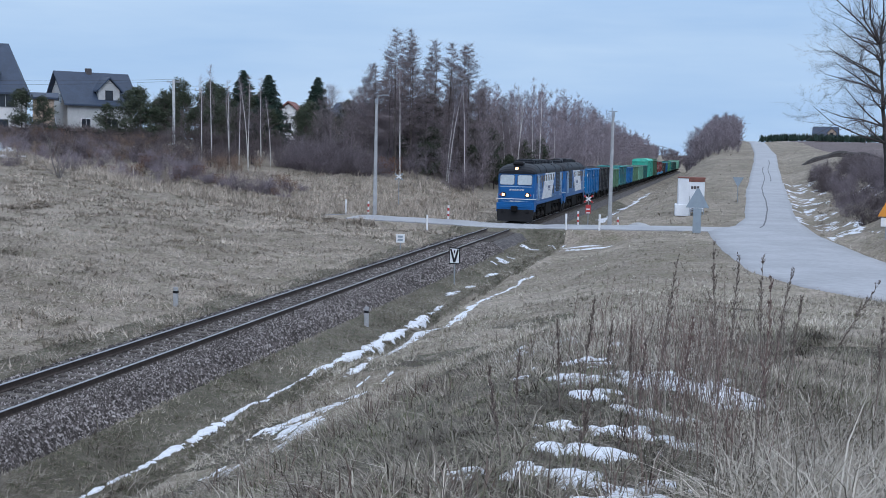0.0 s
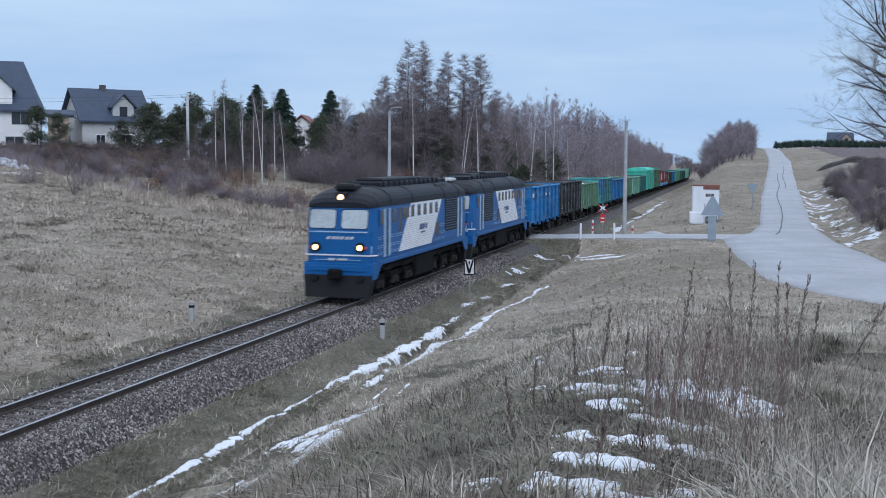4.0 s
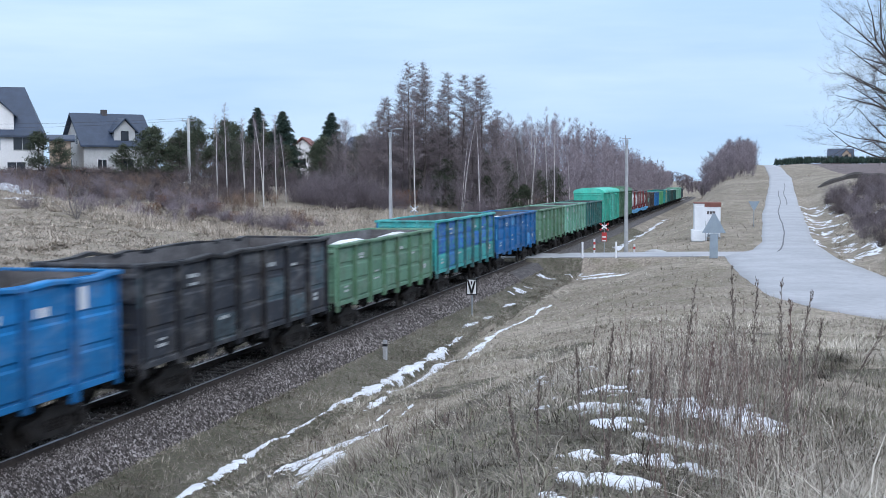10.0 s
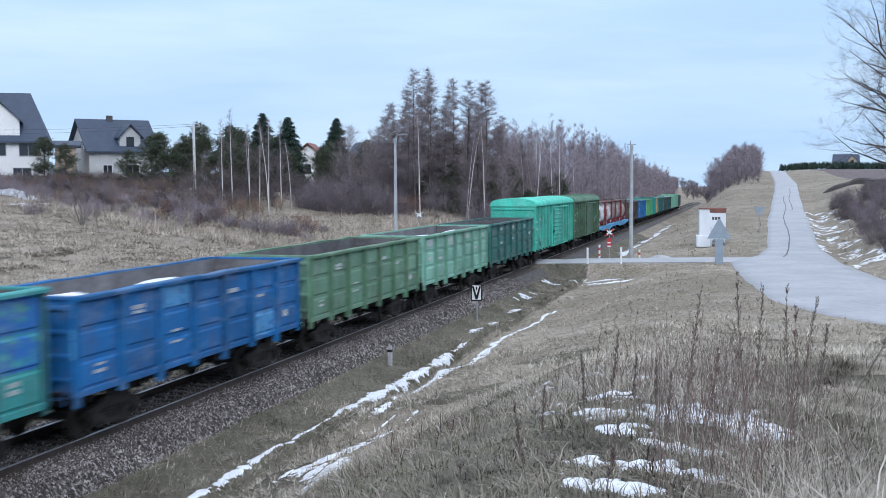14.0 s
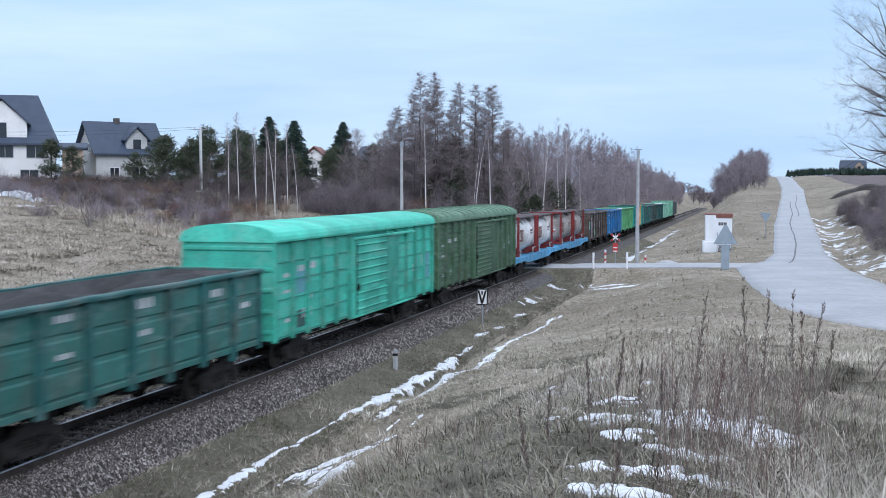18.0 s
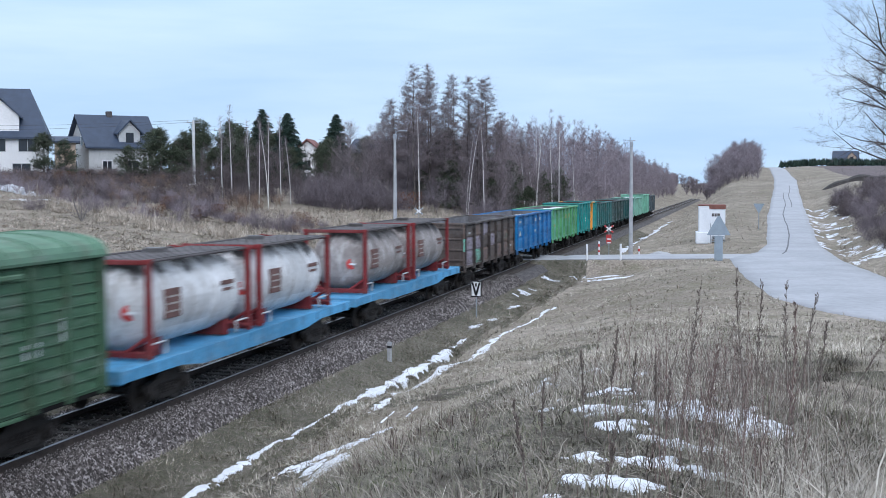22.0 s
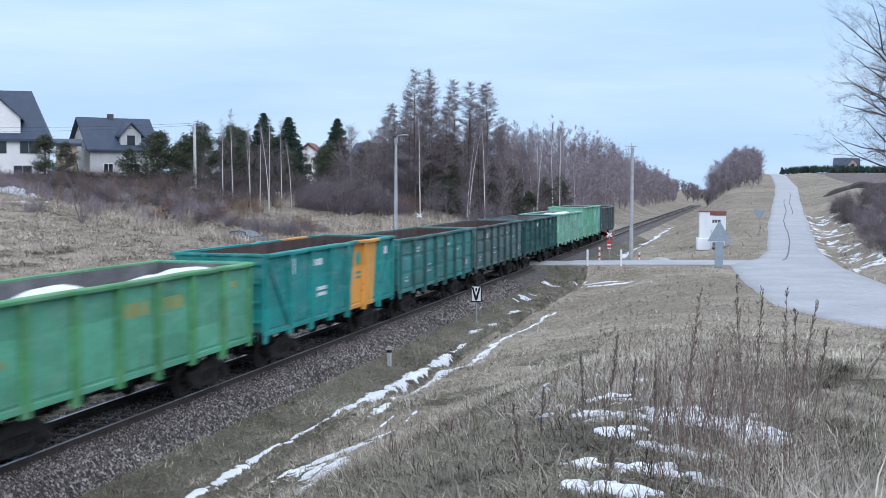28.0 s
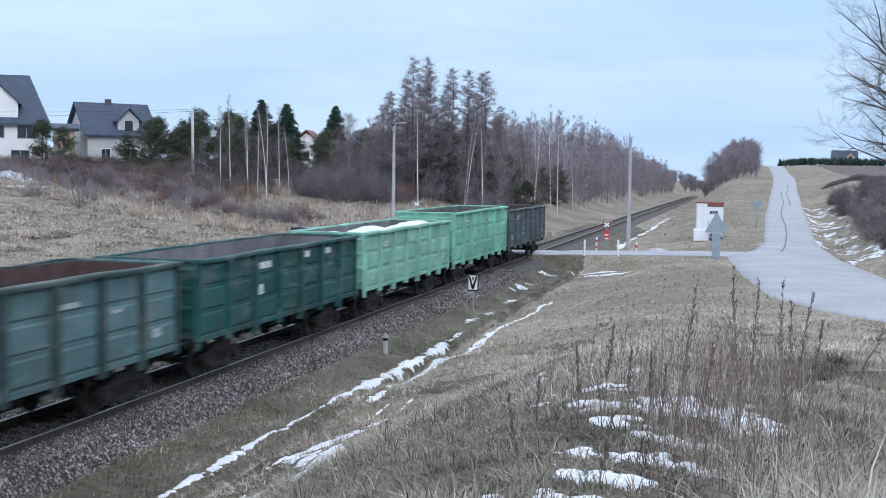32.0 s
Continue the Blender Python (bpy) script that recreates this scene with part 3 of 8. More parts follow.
def bogie(parent, y, wheels=(-.925, .925), r=.475, loco=False):
    """A bogie: two side frames with axle boxes and springs, a bolster and wheelsets."""
    bx = part("bogie", Mesh().box(-.75, .75, y - .25, y + .25, .45, .8, .05), UNDER, parent, "grimy cast steel bogie")
    reach = max(wheels) + (.45 if loco else .2)
    for s in (-1, 1):
        fr, boxes, coils = Mesh(), [], []
        x0, x1 = sorted((s * .98, s * 1.14))
        if loco:
            fr.box(x0, x1, y - reach - .2, y + reach + .2, .66, .9, .04)
            for w in wheels:
                boxes.append(Mesh().box(s * 1.1 - .14, s * 1.1 + .14, y + w - .2, y + w + .2, .34, .66, .06).disc((s * 1.26, y + w, .5), (1, 0, 0), .13, .07, 12))
                fr.box(s * 1.0 - .05, s * 1.0 + .05, y + w - .62, y + w - .5, .3, .95, .02).box(s * 1.0 - .05, s * 1.0 + .05, y + w + .5, y + w + .62, .3, .95, .02)
                for e in (-.36, .36):
                    coils.append(Mesh().tube((s * 1.12, y + w + e, .36), (s * 1.12, y + w + e, .7), .1, n=10))
                    for k in range(4):
                        coils[-1].disc((s * 1.12, y + w + e, .4 + k * .08), (0, 0, 1), .115, .03, 10)
                fr.tube((s * 1.2, y + w + .72, .95), (s * 1.12, y + w + .55, .16), .022, n=6)
                fr.tube((s * 1.16, y + w - .98, .78), (s * 1.16, y + w - .62, .78), .11, n=10)
            fr.tube((s * 1.2, y - reach, .24), (s * 1.2, y + reach, .24), .022, n=6)
            fr.box(s * 1.18 - .1, s * 1.18 + .1, y + reach + .0, y + reach + .45, .72, 1.06, .04)
            fr.box(s * 1.18 - .1, s * 1.18 + .1, y - reach - .45, y - reach, .72, 1.06, .04)
        else:
            fr.prism([(y - 1.16, .5), (y - .72, .52), (y - .5, .64), (y + .5, .64), (y + .72, .52), (y + 1.16, .5), (y + 1.16, .68), (y + .66, .74), (y + .36, .9), (y - .36, .9), (y - .66, .74), (y - 1.16, .68)], "x", x0, x1)
            fr.prism([(y - .74, .5), (y - .62, .54), (y - .4, .36), (y + .4, .36), (y + .62, .54), (y + .74, .5), (y + .5, .24), (y - .5, .24)], "x", x0, x1)
            for e in (-.44, .44):
                fr.box(x0, x1, y + e - .06, y + e + .06, .34, .66, .02)
            for e in (-.25, 0, .25):
                coils.append(Mesh().tube((s * 1.07, y + e, .36), (s * 1.07, y + e, .66), .075, n=8))
                for k in range(4):
                    coils[-1].disc((s * 1.07, y + e, .4 + k * .075), (0, 0, 1), .1, .03, 7)
            for w in wheels:
                boxes.append(Mesh().disc((s * 1.15, y + w, .475), (1, 0, 0), .19, .14, 12).disc((s * 1.23, y + w, .475), (1, 0, 0), .1, .05, 10))
        part("side_frame", fr, DUSTY if not loco else UNDER, bx)
        for piece in boxes:
            part("axle_box", piece, DUSTY, bx, "dusty axle box")
        for piece in coils:
            part("spring", piece, DUSTY, bx, "coil spring")
    for w in wheels:
        ws = Mesh().tube((-1.0, y + w, r), (1.0, y + w, r), .085, n=8)
        ws.disc((.80, y + w, r), (1, 0, 0), r, .13, 20, .04).disc((-.80, y + w, r), (-1, 0, 0), r, .13, 20, .04)
        part("wheelset", ws, STEEL if not loco else UNDER, bx, "worn steel wheels on an axle")
    return bx


def coupler(parent, y, s):
    c = Mesh().box(-.14, .14, min(y, y + s * .45), max(y, y + s * .45), .93, 1.2, .05)
    c.box(-.22, .2, min(y + s * .3, y + s * .62), max(y + s * .3, y + s * .62), .9, 1.24, .06)
    c.tube((.45, y, 1.0), (.35, y + s * .35, .55), .025)
    part("coupler", c, UNDER, parent, "automatic coupler and brake hose")


def marks(parent, mt, items, x):
    """Lettering too small to read: plain bars on a side, as wide as its signs."""
    for y, z, w, h in items:
        m, n = Mesh(), max(1, int(w / (h * .8)))
        for k in range(n):
            a = y - w / 2 + w * k / n
            b = a + w / n * (.55 + .3 * ((k * 7 + n) % 3) / 2)
            m.box(x, x + .008, a, b, z - h / 2, z + h / 2)
        tagged(part("marking", m, mt, parent), "pale unreadable lettering", kind="stuff")


def gondola(label, color, top, pitch=13.92, body=12.85, half=1.5, load=None, fill=0.5, inside=INNER, bays=7, ribs=3, tall=False, letters=(), mark=DULLWHITE, post=None, rim=None, dent=.012, seed=1):
    """A four-axle open wagon: ribbed side panels between posts, top rail, ends, floor hatches, bogies."""
    rnd = random.Random(seed)
    g = thing("open_wagon", label, "freight wagon", "train of freight wagons")
    h = body / 2
    z0 = 1.27
    sill = Mesh().box(-.28, .28, -h, h, .82, 1.15, .03)
    for y in np.linspace(-h + .1, h - .1, 8):
        sill.box(-half + .1, half - .1, y - .06, y + .06, 1.0, 1.2)
    part("underframe", sill, UNDER, g, "grimy steel underframe")
    part("floor", Mesh().box(-half + .06, half - .06, -h, h, 1.2, z0 + .02), inside, g)
    # underfloor brake gear and hatch bars
    gear = Mesh().tube((-.75, -1.2, .78), (-.75, .6, .78), .19, n=12).tube((.5, .4, .8), (.5, 1.3, .8), .17, n=12)
    gear.tube((1.05, -h * .55, .95), (1.05, h * .55, .95), .03, n=6)
    for y in np.linspace(-h * .5, h * .5, 6):
        gear.box(.7, 1.25, y - .05, y + .05, .85, 1.2)
    part("brake_gear", gear, UNDER, g, "brake cylinder and rods")
    edges = np.linspace(-h + .07, h - .07, bays + 1)
    for s in (-1, 1):
        for a, b in zip(edges[:-1], edges[1:]):
            side = Mesh()
            # each panel is pressed out into broad fields between level grooves
            stepz = (top - z0 - .1) / ribs
            profile, bulge = [(0.0, z0)], .038 if ribs > 1 else .02
            for k in range(ribs):
                b0 = z0 + k * stepz
                profile += [(0.0, b0 + .05), (bulge, b0 + .1), (bulge, b0 + stepz - .1), (0.0, b0 + stepz - .05)]
            profile.append((0.0, top - .06))
            rr = []
            for e, inset in ((a + .06, 0), (a + .17, 1), (.5 * (a + b), 1 + rnd.uniform(-.35, .1)), (b - .17, 1), (b - .06, 0)):
                rr.append([(s * (half - .07 + d * inset), e, z) for d, z in profile])
            side.loft(rr, caps=False, closed=False)
            part("side_panel", side, color, g)
        part("side_wall", Mesh().box(*sorted((s * (half - .1), s * (half - .13))), -h, h, z0, top - .04), color, g, "ribbed steel side")
        part("inner_wall", Mesh().box(*sorted((s * (half - .135), s * (half - .15))), -h + .05, h - .05, z0, top - .05), inside, g)
        for k, y in enumerate(edges):
            w = .10 if 0 < k < bays else .07
            lowz = .93 + (.1 if k % 2 else 0)
            o = half + (.09 if 0 < k < bays else .03)
            p = Mesh().prism([(s * (half - .1), y - w), (s * o, y - w * .75), (s * o, y + w * .75), (s * (half - .1), y + w)], "z", z0 - .05, top - .05)
            p.prism([(s * (half - .1), y - w), (s * (o - .02), y - w * .75), (s * (o - .02), y + w * .75), (s * (half - .1), y + w)], "z", lowz, z0 - .045)
            part("post", p, post or color, g)
        # the top rail, knocked out of line by loading
        tr, bent = [], [rnd.gauss(0, 1) for _ in range(15)]
        for k, y in enumerate(np.linspace(-h, h, 29)):
            v = dent * (bent[k // 2] if k % 2 == 0 else .5 * (bent[k // 2] + bent[k // 2 + 1])) * (0 if k in (0, 28) else 1)
            xi, xo = s * (half - .13 + v), s * (half + .1 + v)
            tr.append([(xi, y, top - .1 + v), (xo, y, top - .1 + v), (xo + s * .005, y, top - .03 + v), (xo - s * .02, y, top + v), (xi, y, top + v)])
        part("top_rail", Mesh().loft(tr), rim or post or color, g)
        sk = Mesh().box(*sorted((s * (half - .1), s * (half - .02))), -h, h, z0 - .13, z0 + .02, .015)
        part("side_sill", sk, color, g)
        # hatch locks under the sill
        hk = Mesh().box(*sorted((s * (half - .16), s * (half - .03))), -.06, .06, .98, z0 - .1).data("hatch_lock", UNDER)
        for y in (edges[:-1] + edges[1:]) / 2:
            for e in (-.4, .4):
                part("hatch_lock", hk, color, g, at=pose(0, float(y + e), 0))
    for e in (-1, 1):
        end = part("end_wall", Mesh().box(-half + .08, half - .08, *sorted((e * (h - .02), e * (h - .07))), z0, top - .03), color, g, "ribbed end wall")
        for k in range(4):
            z = z0 + (top - z0) * (k + .5) / 4
            part("end_rib", Mesh().box(-half + .12, half - .12, *sorted((e * (h + .05), e * (h - .03))), z - .06, z + .06, .03), color, end)
        for x in (-half + .1, -.5, .5, half - .1):
            part("end_post", Mesh().box(x - .06, x + .06, *sorted((e * (h + .06), e * (h - .03))), z0 - .1, top - .05, .02), color, end)
        part("end_rail", Mesh().box(-half, half, *sorted((e * (h - .1), e * (h + .03))), top - .09, top + .005, .02), rim or color, g)
        part("inner_end", Mesh().box(-half + .12, half - .12, *sorted((e * (h - .08), e * (h - .1))), z0, top - .06), inside, g)
        part("end_beam", Mesh().box(-half + .1, half - .1, *sorted((e * h, e * (h + .12))), 1.0, 1.27, .02), UNDER, g)
        lad = Mesh()
        for x in (.9, 1.25):
            lad.tube((x, e * (h + .12), 1.0), (x, e * (h + .12), top - .1), .015, n=5)
        for k in range(5):
            z = 1.15 + k * .42
            lad.tube((.9, e * (h + .12), z), (1.25, e * (h + .12), z), .012, n=5)
        part("ladder", lad, color, g, "steel end ladder")
        coupler(g, e * (h + .05), e)
    for y in (-4.33, 4.33):
        bogie(g, y)
    if tall:
        br = Mesh()
        for a, b in ((edges[0], edges[1]), (edges[-1], edges[-2])):
            br.add([(half - .02, a - .05, top - .1), (half - .02, a + .07, top - .1), (half - .02, b + .06, z0), (half - .02, b - .06, z0), (half + .02, a - .05, top - .1), (half + .02, a + .07, top - .1), (half + .02, b + .06, z0), (half + .02, b - .06, z0)],
                   [(0, 1, 2, 3), (7, 6, 5, 4), (0, 4, 5, 1), (1, 5, 6, 2), (2, 6, 7, 3), (3, 7, 4, 0)])
        part("diagonal_brace", br, color, g)
    if load:
        # a heap: uneven surface below the rim
        L = 40
        gy_, gx_ = np.linspace(-h + .12, h - .12, L), np.linspace(-half + .16, half - .16, 9)
        hump = rnd.uniform(0, 6)
        rings = []
        for y in gy_:
            c = fill + .07 * math.sin(y * 1.1 + hump) + .04 * math.sin(y * 2.7 + hump * 2)
            rings.append([(x, y, z0 + max(.1, (top - z0) * c * (1 - .25 * (x / half) ** 2) + rnd.uniform(-.03, .03))) for x in gx_])
        part("load", Mesh().loft(rings, caps=False, closed=False), load, g, "snow-covered load" if load is SNOW else "dark bulk load", smooth=True)
    items = list(letters) or [(-h + 2.75, top - .5, .62, .1), (-h + 2.75, top - .72, .5, .07), (h - 5.3, top - .6, .75, .12), (-h + 1.0, z0 + .35, .5, .08), (-h + 1.0, z0 + .5, .4, .06), (h - 1.1, z0 + .4, .4, .1), (h - 1.1, z0 + .55, .4, .1), (h - 3.0, top - .8, .5, .08), (-h + 4.6, z0 + .6, .6, .06), (-h + 4.6, z0 + .75, .45, .06)]
    # lettering stays on the flat of a pressed field
    stepz = (top - z0 - .1) / ribs
    placed = []
    for y, z, w, hh in items:
        k = min(ribs - 1, max(0, int((z - z0) / stepz)))
        lo, hi = z0 + k * stepz + .11 + hh / 2, z0 + (k + 1) * stepz - .11 - hh / 2
        near = min((edges[:-1] + edges[1:]) / 2, key=lambda v: abs(v - y))
        w = min(w, 1.2)
        placed.append((float(min(max(y, near - .68 + w / 2), near + .68 - w / 2)), min(max(z, lo), max(lo, hi)), w, hh))
    marks(g, mark, placed, half - .07 + (.038 if ribs > 1 else .02) + .001)
    return g, pitch


def boxcar(label, color, roofc, post, pitch, body, light=False, patches=()):
    """A covered wagon with a round sheet roof, ribbed sides and a sliding door on each side."""
    g = thing("covered_wagon", label, "freight wagon", "train of freight wagons")
    h, half, z0, ev = body / 2, 1.55, 1.05, 4.12
    part("underframe", Mesh().box(-.3, .3, -h, h, .78, 1.06, .03).box(-1.45, 1.45, -h, h, .98, 1.08), UNDER, g)
    gear = Mesh().tube((-.75, -1.2, .75), (-.75, .6, .75), .19, n=12).tube((1.2, -h * .6, .85), (1.2, h * .6, .85), .03)
    part("brake_gear", gear, UNDER, g)
    part("box", Mesh().box(-half + .13, half - .13, -h + .05, h - .05, z0, ev - .02), color, g, "sheet steel body")
    posts = np.concatenate([np.linspace(-h + .1, -2.15, 6), np.linspace(2.15, h - .1, 6)])
    for s in (-1, 1):
        for y in posts:
            part("post", Mesh().prism([(s * (half - .14), y - .11), (s * half, y - .07), (s * half, y + .07), (s * (half - .14), y + .11)], "z", z0 - .03, ev - .05), post, g)
        bands = np.linspace(z0 + .1, ev - .12, 6 if light else 13)
        for a, b in zip(posts[:-1], posts[1:]):
            if a < 0 < b:
                continue
            pn = part("side_panel", Mesh().box(*sorted((s * (half - .14), s * (half - .112))), a + .08, b - .08, z0 + .03, ev - .06), color, g)
            for z in bands:
                part("panel_rib", Mesh().box(*sorted((s * (half - .12), s * (half - .075))), a + .08, b - .08, z - .02, z + .02, .01), post, pn)
        door = Mesh().box(*sorted((s * (half - .03), s * (half + .05))), -1.75, 1.9, z0 + .05, ev - .3, .02)
        dr = part("sliding_door", door, color, g, "sliding side door")
        for z in np.linspace(z0 + .25, ev - .5, 9 if light else 12):
            part("door_rib", Mesh().prism([(s * (half + .04), z - .05), (s * (half + .1), z - .005), (s * (half + .1), z + .02), (s * (half + .04), z + .05)], "y", -1.7, 1.85), color, dr)
        part("door_latch", Mesh().box(*sorted((s * (half + .04), s * (half + .12))), -1.7, -1.5, 2.0, 2.25, .02).tube((s * (half + .1), -1.78, z0 + .1), (s * (half + .1), -1.78, ev - .4), .02, n=6), UNDER, dr)
        part("door_leaf", Mesh().box(*sorted((s * (half - .12), s * (half - .02))), 2.0, 3.7, z0 + .05, ev - .3, .02), post, g, "second sliding leaf")
        part("door_track", Mesh().box(*sorted((s * (half - .02), s * (half + .1))), -2.1, 5.6, ev - .3, ev - .2, .02), color, g)
        part("door_sill", Mesh().box(*sorted((s * (half - .02), s * (half + .08))), -2.1, 5.6, z0 - .02, z0 + .05, .01), color, g)
        part("door_post", Mesh().box(*sorted((s * (half - .03), s * (half + .06))), -2.1, -1.82, z0, ev - .2, .02), color, g)
    for e in (-1, 1):
        end = part("end_wall", Mesh().box(-half + .08, half - .08, *sorted((e * (h - .06), e * (h - .02))), z0, ev), color, g, "ribbed end wall")
        for z in np.linspace(z0 + .3, ev - .25, 5):
            part("end_rib", Mesh().box(-half + .1, half - .1, *sorted((e * (h - .04), e * (h + .03))), z - .07, z + .07, .03), color, end)
        for x in (-half + .06, half - .06):
            part("corner_post", Mesh().box(x - .06, x + .06, *sorted((e * (h - .06), e * (h + .02))), z0, ev, .02), color, end)
        coupler(g, e * (h - .02), e)
    arc = [(-half - .03, ev - .06), (-half - .05, ev + .0)] + [(half * 1.02 * math.sin(a), ev + .06 + .44 * math.cos(a) ** .8) for a in np.linspace(-1.5, 1.5, 13)] + [(half + .05, ev), (half + .03, ev - .06)]
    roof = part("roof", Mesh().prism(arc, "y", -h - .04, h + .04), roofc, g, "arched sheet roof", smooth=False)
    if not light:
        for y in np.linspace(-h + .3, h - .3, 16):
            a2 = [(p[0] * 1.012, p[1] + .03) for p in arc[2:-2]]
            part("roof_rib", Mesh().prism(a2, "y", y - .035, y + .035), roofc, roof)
    for y in (-h + 2.6, h - 2.6):
        bogie(g, y)
    it = [(-h + 1.1, 3.0, .45, .14), (-h + 1.1, 2.5, .5, .1), (-h + 3.2, 3.2, .9, .22), (-h + 2.3, 3.15, .5, .2), (-h + 3.0, 2.2, .4, .14), (-h + 2.8, 1.7, .8, .3), (h - 1.3, 2.6, .6, .5), (h - 2.6, 2.3, .7, .3), (-h + 1.2, 1.6, .5, .12)]
    marks(g, DULLWHITE, it, half - .111)
    for mt, y, z, w, hh in patches:
        part("paint_patch", Mesh().box(half - .112, half - .108, y - w / 2, y + w / 2, z - hh / 2, z + hh / 2), mt, g, "patch of other paint")
    return g, pitch


TANKWHITE = paint("stained_white_tank", (0.74, 0.75, 0.77), 0.3, (0.24, 0.2, 0.175), dust=.1, spill=.9)
FRAMERED = paint("rusty_red_frame", (0.22, 0.03, 0.034), 0.2, dust=.08)
DECKBLUE = paint("light_blue_deck", (0.10, 0.36, 0.62), 0.16)
TANKBROWN = paint("dirty_tan_tank", (0.31, 0.275, 0.265), 0.5, (0.55, 0.53, 0.52), dust=.3, spill=.85)
FADED_TEXT = mat("faded_text", (0.4, 0.36, 0.34), 0.8)
PLACARD = mat("brown_placard", (0.17, 0.085, 0.075), 0.7, 0, .3)


def tank_container(g, y, shell):
    """A tank between two steel end frames, standing on a flat wagon."""
    L, half, z0, z1 = 3.0, 1.2, 1.35, 3.78
    r = 1.17
    zc = z0 + 1.23
    prof = [(-2.93, .2), (-2.9, .6), (-2.78, .92), (-2.55, 1.1), (-2.3, r)] + [(v, r) for v in np.linspace(-1.9, 1.9, 7)] + [(2.3, r), (2.55, 1.1), (2.78, .92), (2.9, .6), (2.93, .2)]
    n = 32
    tank = part("tank", Mesh().loft([[(rr * math.cos(2 * math.pi * k / n), y + v, zc + rr * math.sin(2 * math.pi * k / n)) for k in range(n)] for v, rr in prof]), shell, g, "stained cylindrical tank", smooth=True)
    for v in (-2.2, -1.1, 0, 1.1, 2.2):
        part("hoop", Mesh().disc((0, y + v, zc), (0, 1, 0), r + .012, .1, 32), shell, tank)
    for e in (-1, 1):
        end = Mesh()
        ye = y + e * (L - .06)
        for s in (-1, 1):
            end.box(s * half - .075, s * half + .075, ye - .075, ye + .075, z0, z1, .015)
            # corner castings
            end.box(s * half - .09, s * half + .09, ye - .09, ye + .09, z0 - .01, z0 + .12, .01).box(s * half - .09, s * half + .09, ye - .09, ye + .09, z1 - .1, z1 + .02, .01)
            end.tube((s * half, ye, z0 + .55), (s * .5, ye, z0 + .08), .055, n=6)
            end.tube((s * half, ye - e * .05, z0 + .12), (s * .95, ye - e * .9, z0 + .3), .06, n=6)
        end.box(-half, half, ye - .06, ye + .06, z1 - .12, z1, .015).box(-half, half, ye - .07, ye + .07, z0, z0 + .16, .015)
        part("end_frame", end, FRAMERED, g, "rusty red container frame")
        part("saddle", Mesh().prism([(-.95, z0 - .04), (.95, z0 - .04), (.95, z0 + .42), (.6, z0 + .24), (-.6, z0 + .24), (-.95, z0 + .42)], "y", y + e * 2.0 - .12, y + e * 2.0 + .12), FRAMERED, g, "tank saddle")
        part("handrail", Mesh().tube((half, y + e * (L - .06), z0 + .34), (half, y + e * (L - .9), z0 + .34), .028, n=6).tube((half, y + e * (L - .9), z0 + .02), (half, y + e * (L - .9), z0 + .36), .028, n=6), DULLWHITE, g, "pale step rail")
        part("hazard_plate", Mesh().disc((.62, y + e * 2.86, zc - .12), (.55, e, 0), .21, .05, 16), RED, g, "red round hazard plate")
        part("hazard_bar", Mesh().box(.48, .8, *sorted((y + e * 2.9, y + e * 2.925)), zc - .16, zc - .09), WHITE, g)
    for s in (-1, 1):
        part("frame_rail", Mesh().tube((s * (half - .04), y - L, z1 - .04), (s * (half - .04), y + L, z1 - .04), .04, n=6), SOOT, g, "sooty top rail")
    for x in (-.5, -.25, 0, .25, .5, .75, 1.0):
        part("walkway_slat", Mesh().box(x - .1, x + .1, y - L + .1, y + L - .1, z1 - .03, z1 + .01), SOOT, g, "dark tank walkway")
    part("manhole", Mesh().disc((-.2, y, zc + r + .06), (0, 0, 1), .3, .2, 16), shell, tank)
    pl = part("placard", Mesh().box(r * .97, r * 1.03, y - 2.05, y - 1.25, zc - .35, zc + .4, .01), PLACARD, g, "brown warning board")
    for z in (-.2, .0, .18):
        part("text_bar", Mesh().box(r * 1.03, r * 1.034, y - 1.98, y - 1.35, zc + z, zc + z + .05), FADED_TEXT, pl)
    part("lettering", Mesh().box(r * 1.0, r * 1.02, y + 1.2, y + 2.0, zc + .22, zc + .34).box(r * 1.0, r * 1.02, y + 1.3, y + 1.9, zc + .05, zc + .13), PLACARD, g, "unreadable dark lettering")


def flat(label, shells, pitch=16.75):
    g = thing("flat_wagon", label, "freight wagon", "train of freight wagons")
    h = 15.7 / 2
    for s in (-1, 1):
        x0, x1 = sorted((s * 1.28, s * 1.42))
        part("side_beam", Mesh().prism([(-h, 1.02), (-h + 2.8, 1.02), (-h + 4.2, .86), (h - 4.2, .86), (h - 2.8, 1.02), (h, 1.02), (h, 1.3), (-h, 1.3)], "x", x0, x1), DECKBLUE, g, "light blue steel side beam")
        st = Mesh().box(*sorted((s * 1.41, s * 1.46)), -.05, .05, 1.05, 1.28, .01).data("stake_pocket", DECKBLUE)
        for y in np.linspace(-h + .5, h - .5, 12):
            part("stake_pocket", st, DECKBLUE, g, at=pose(0, float(y), 0))
    part("deck", Mesh().box(-1.28, 1.28, -h, h, 1.15, 1.28).box(-.35, .35, -h, h, .75, 1.15), DECKBLUE, g, "worn blue deck")
    for e in (-1, 1):
        part("end_beam", Mesh().box(-1.42, 1.42, *sorted((e * h, e * (h + .12))), .98, 1.32, .02), DECKBLUE, g)
        coupler(g, e * (h + .05), e)
    for y in (-h + 2.6, h - 2.6):
        bogie(g, y)
    for y, sh in zip((-3.35, 3.35), shells):
        tank_container(g, y, sh)
    return g, pitch


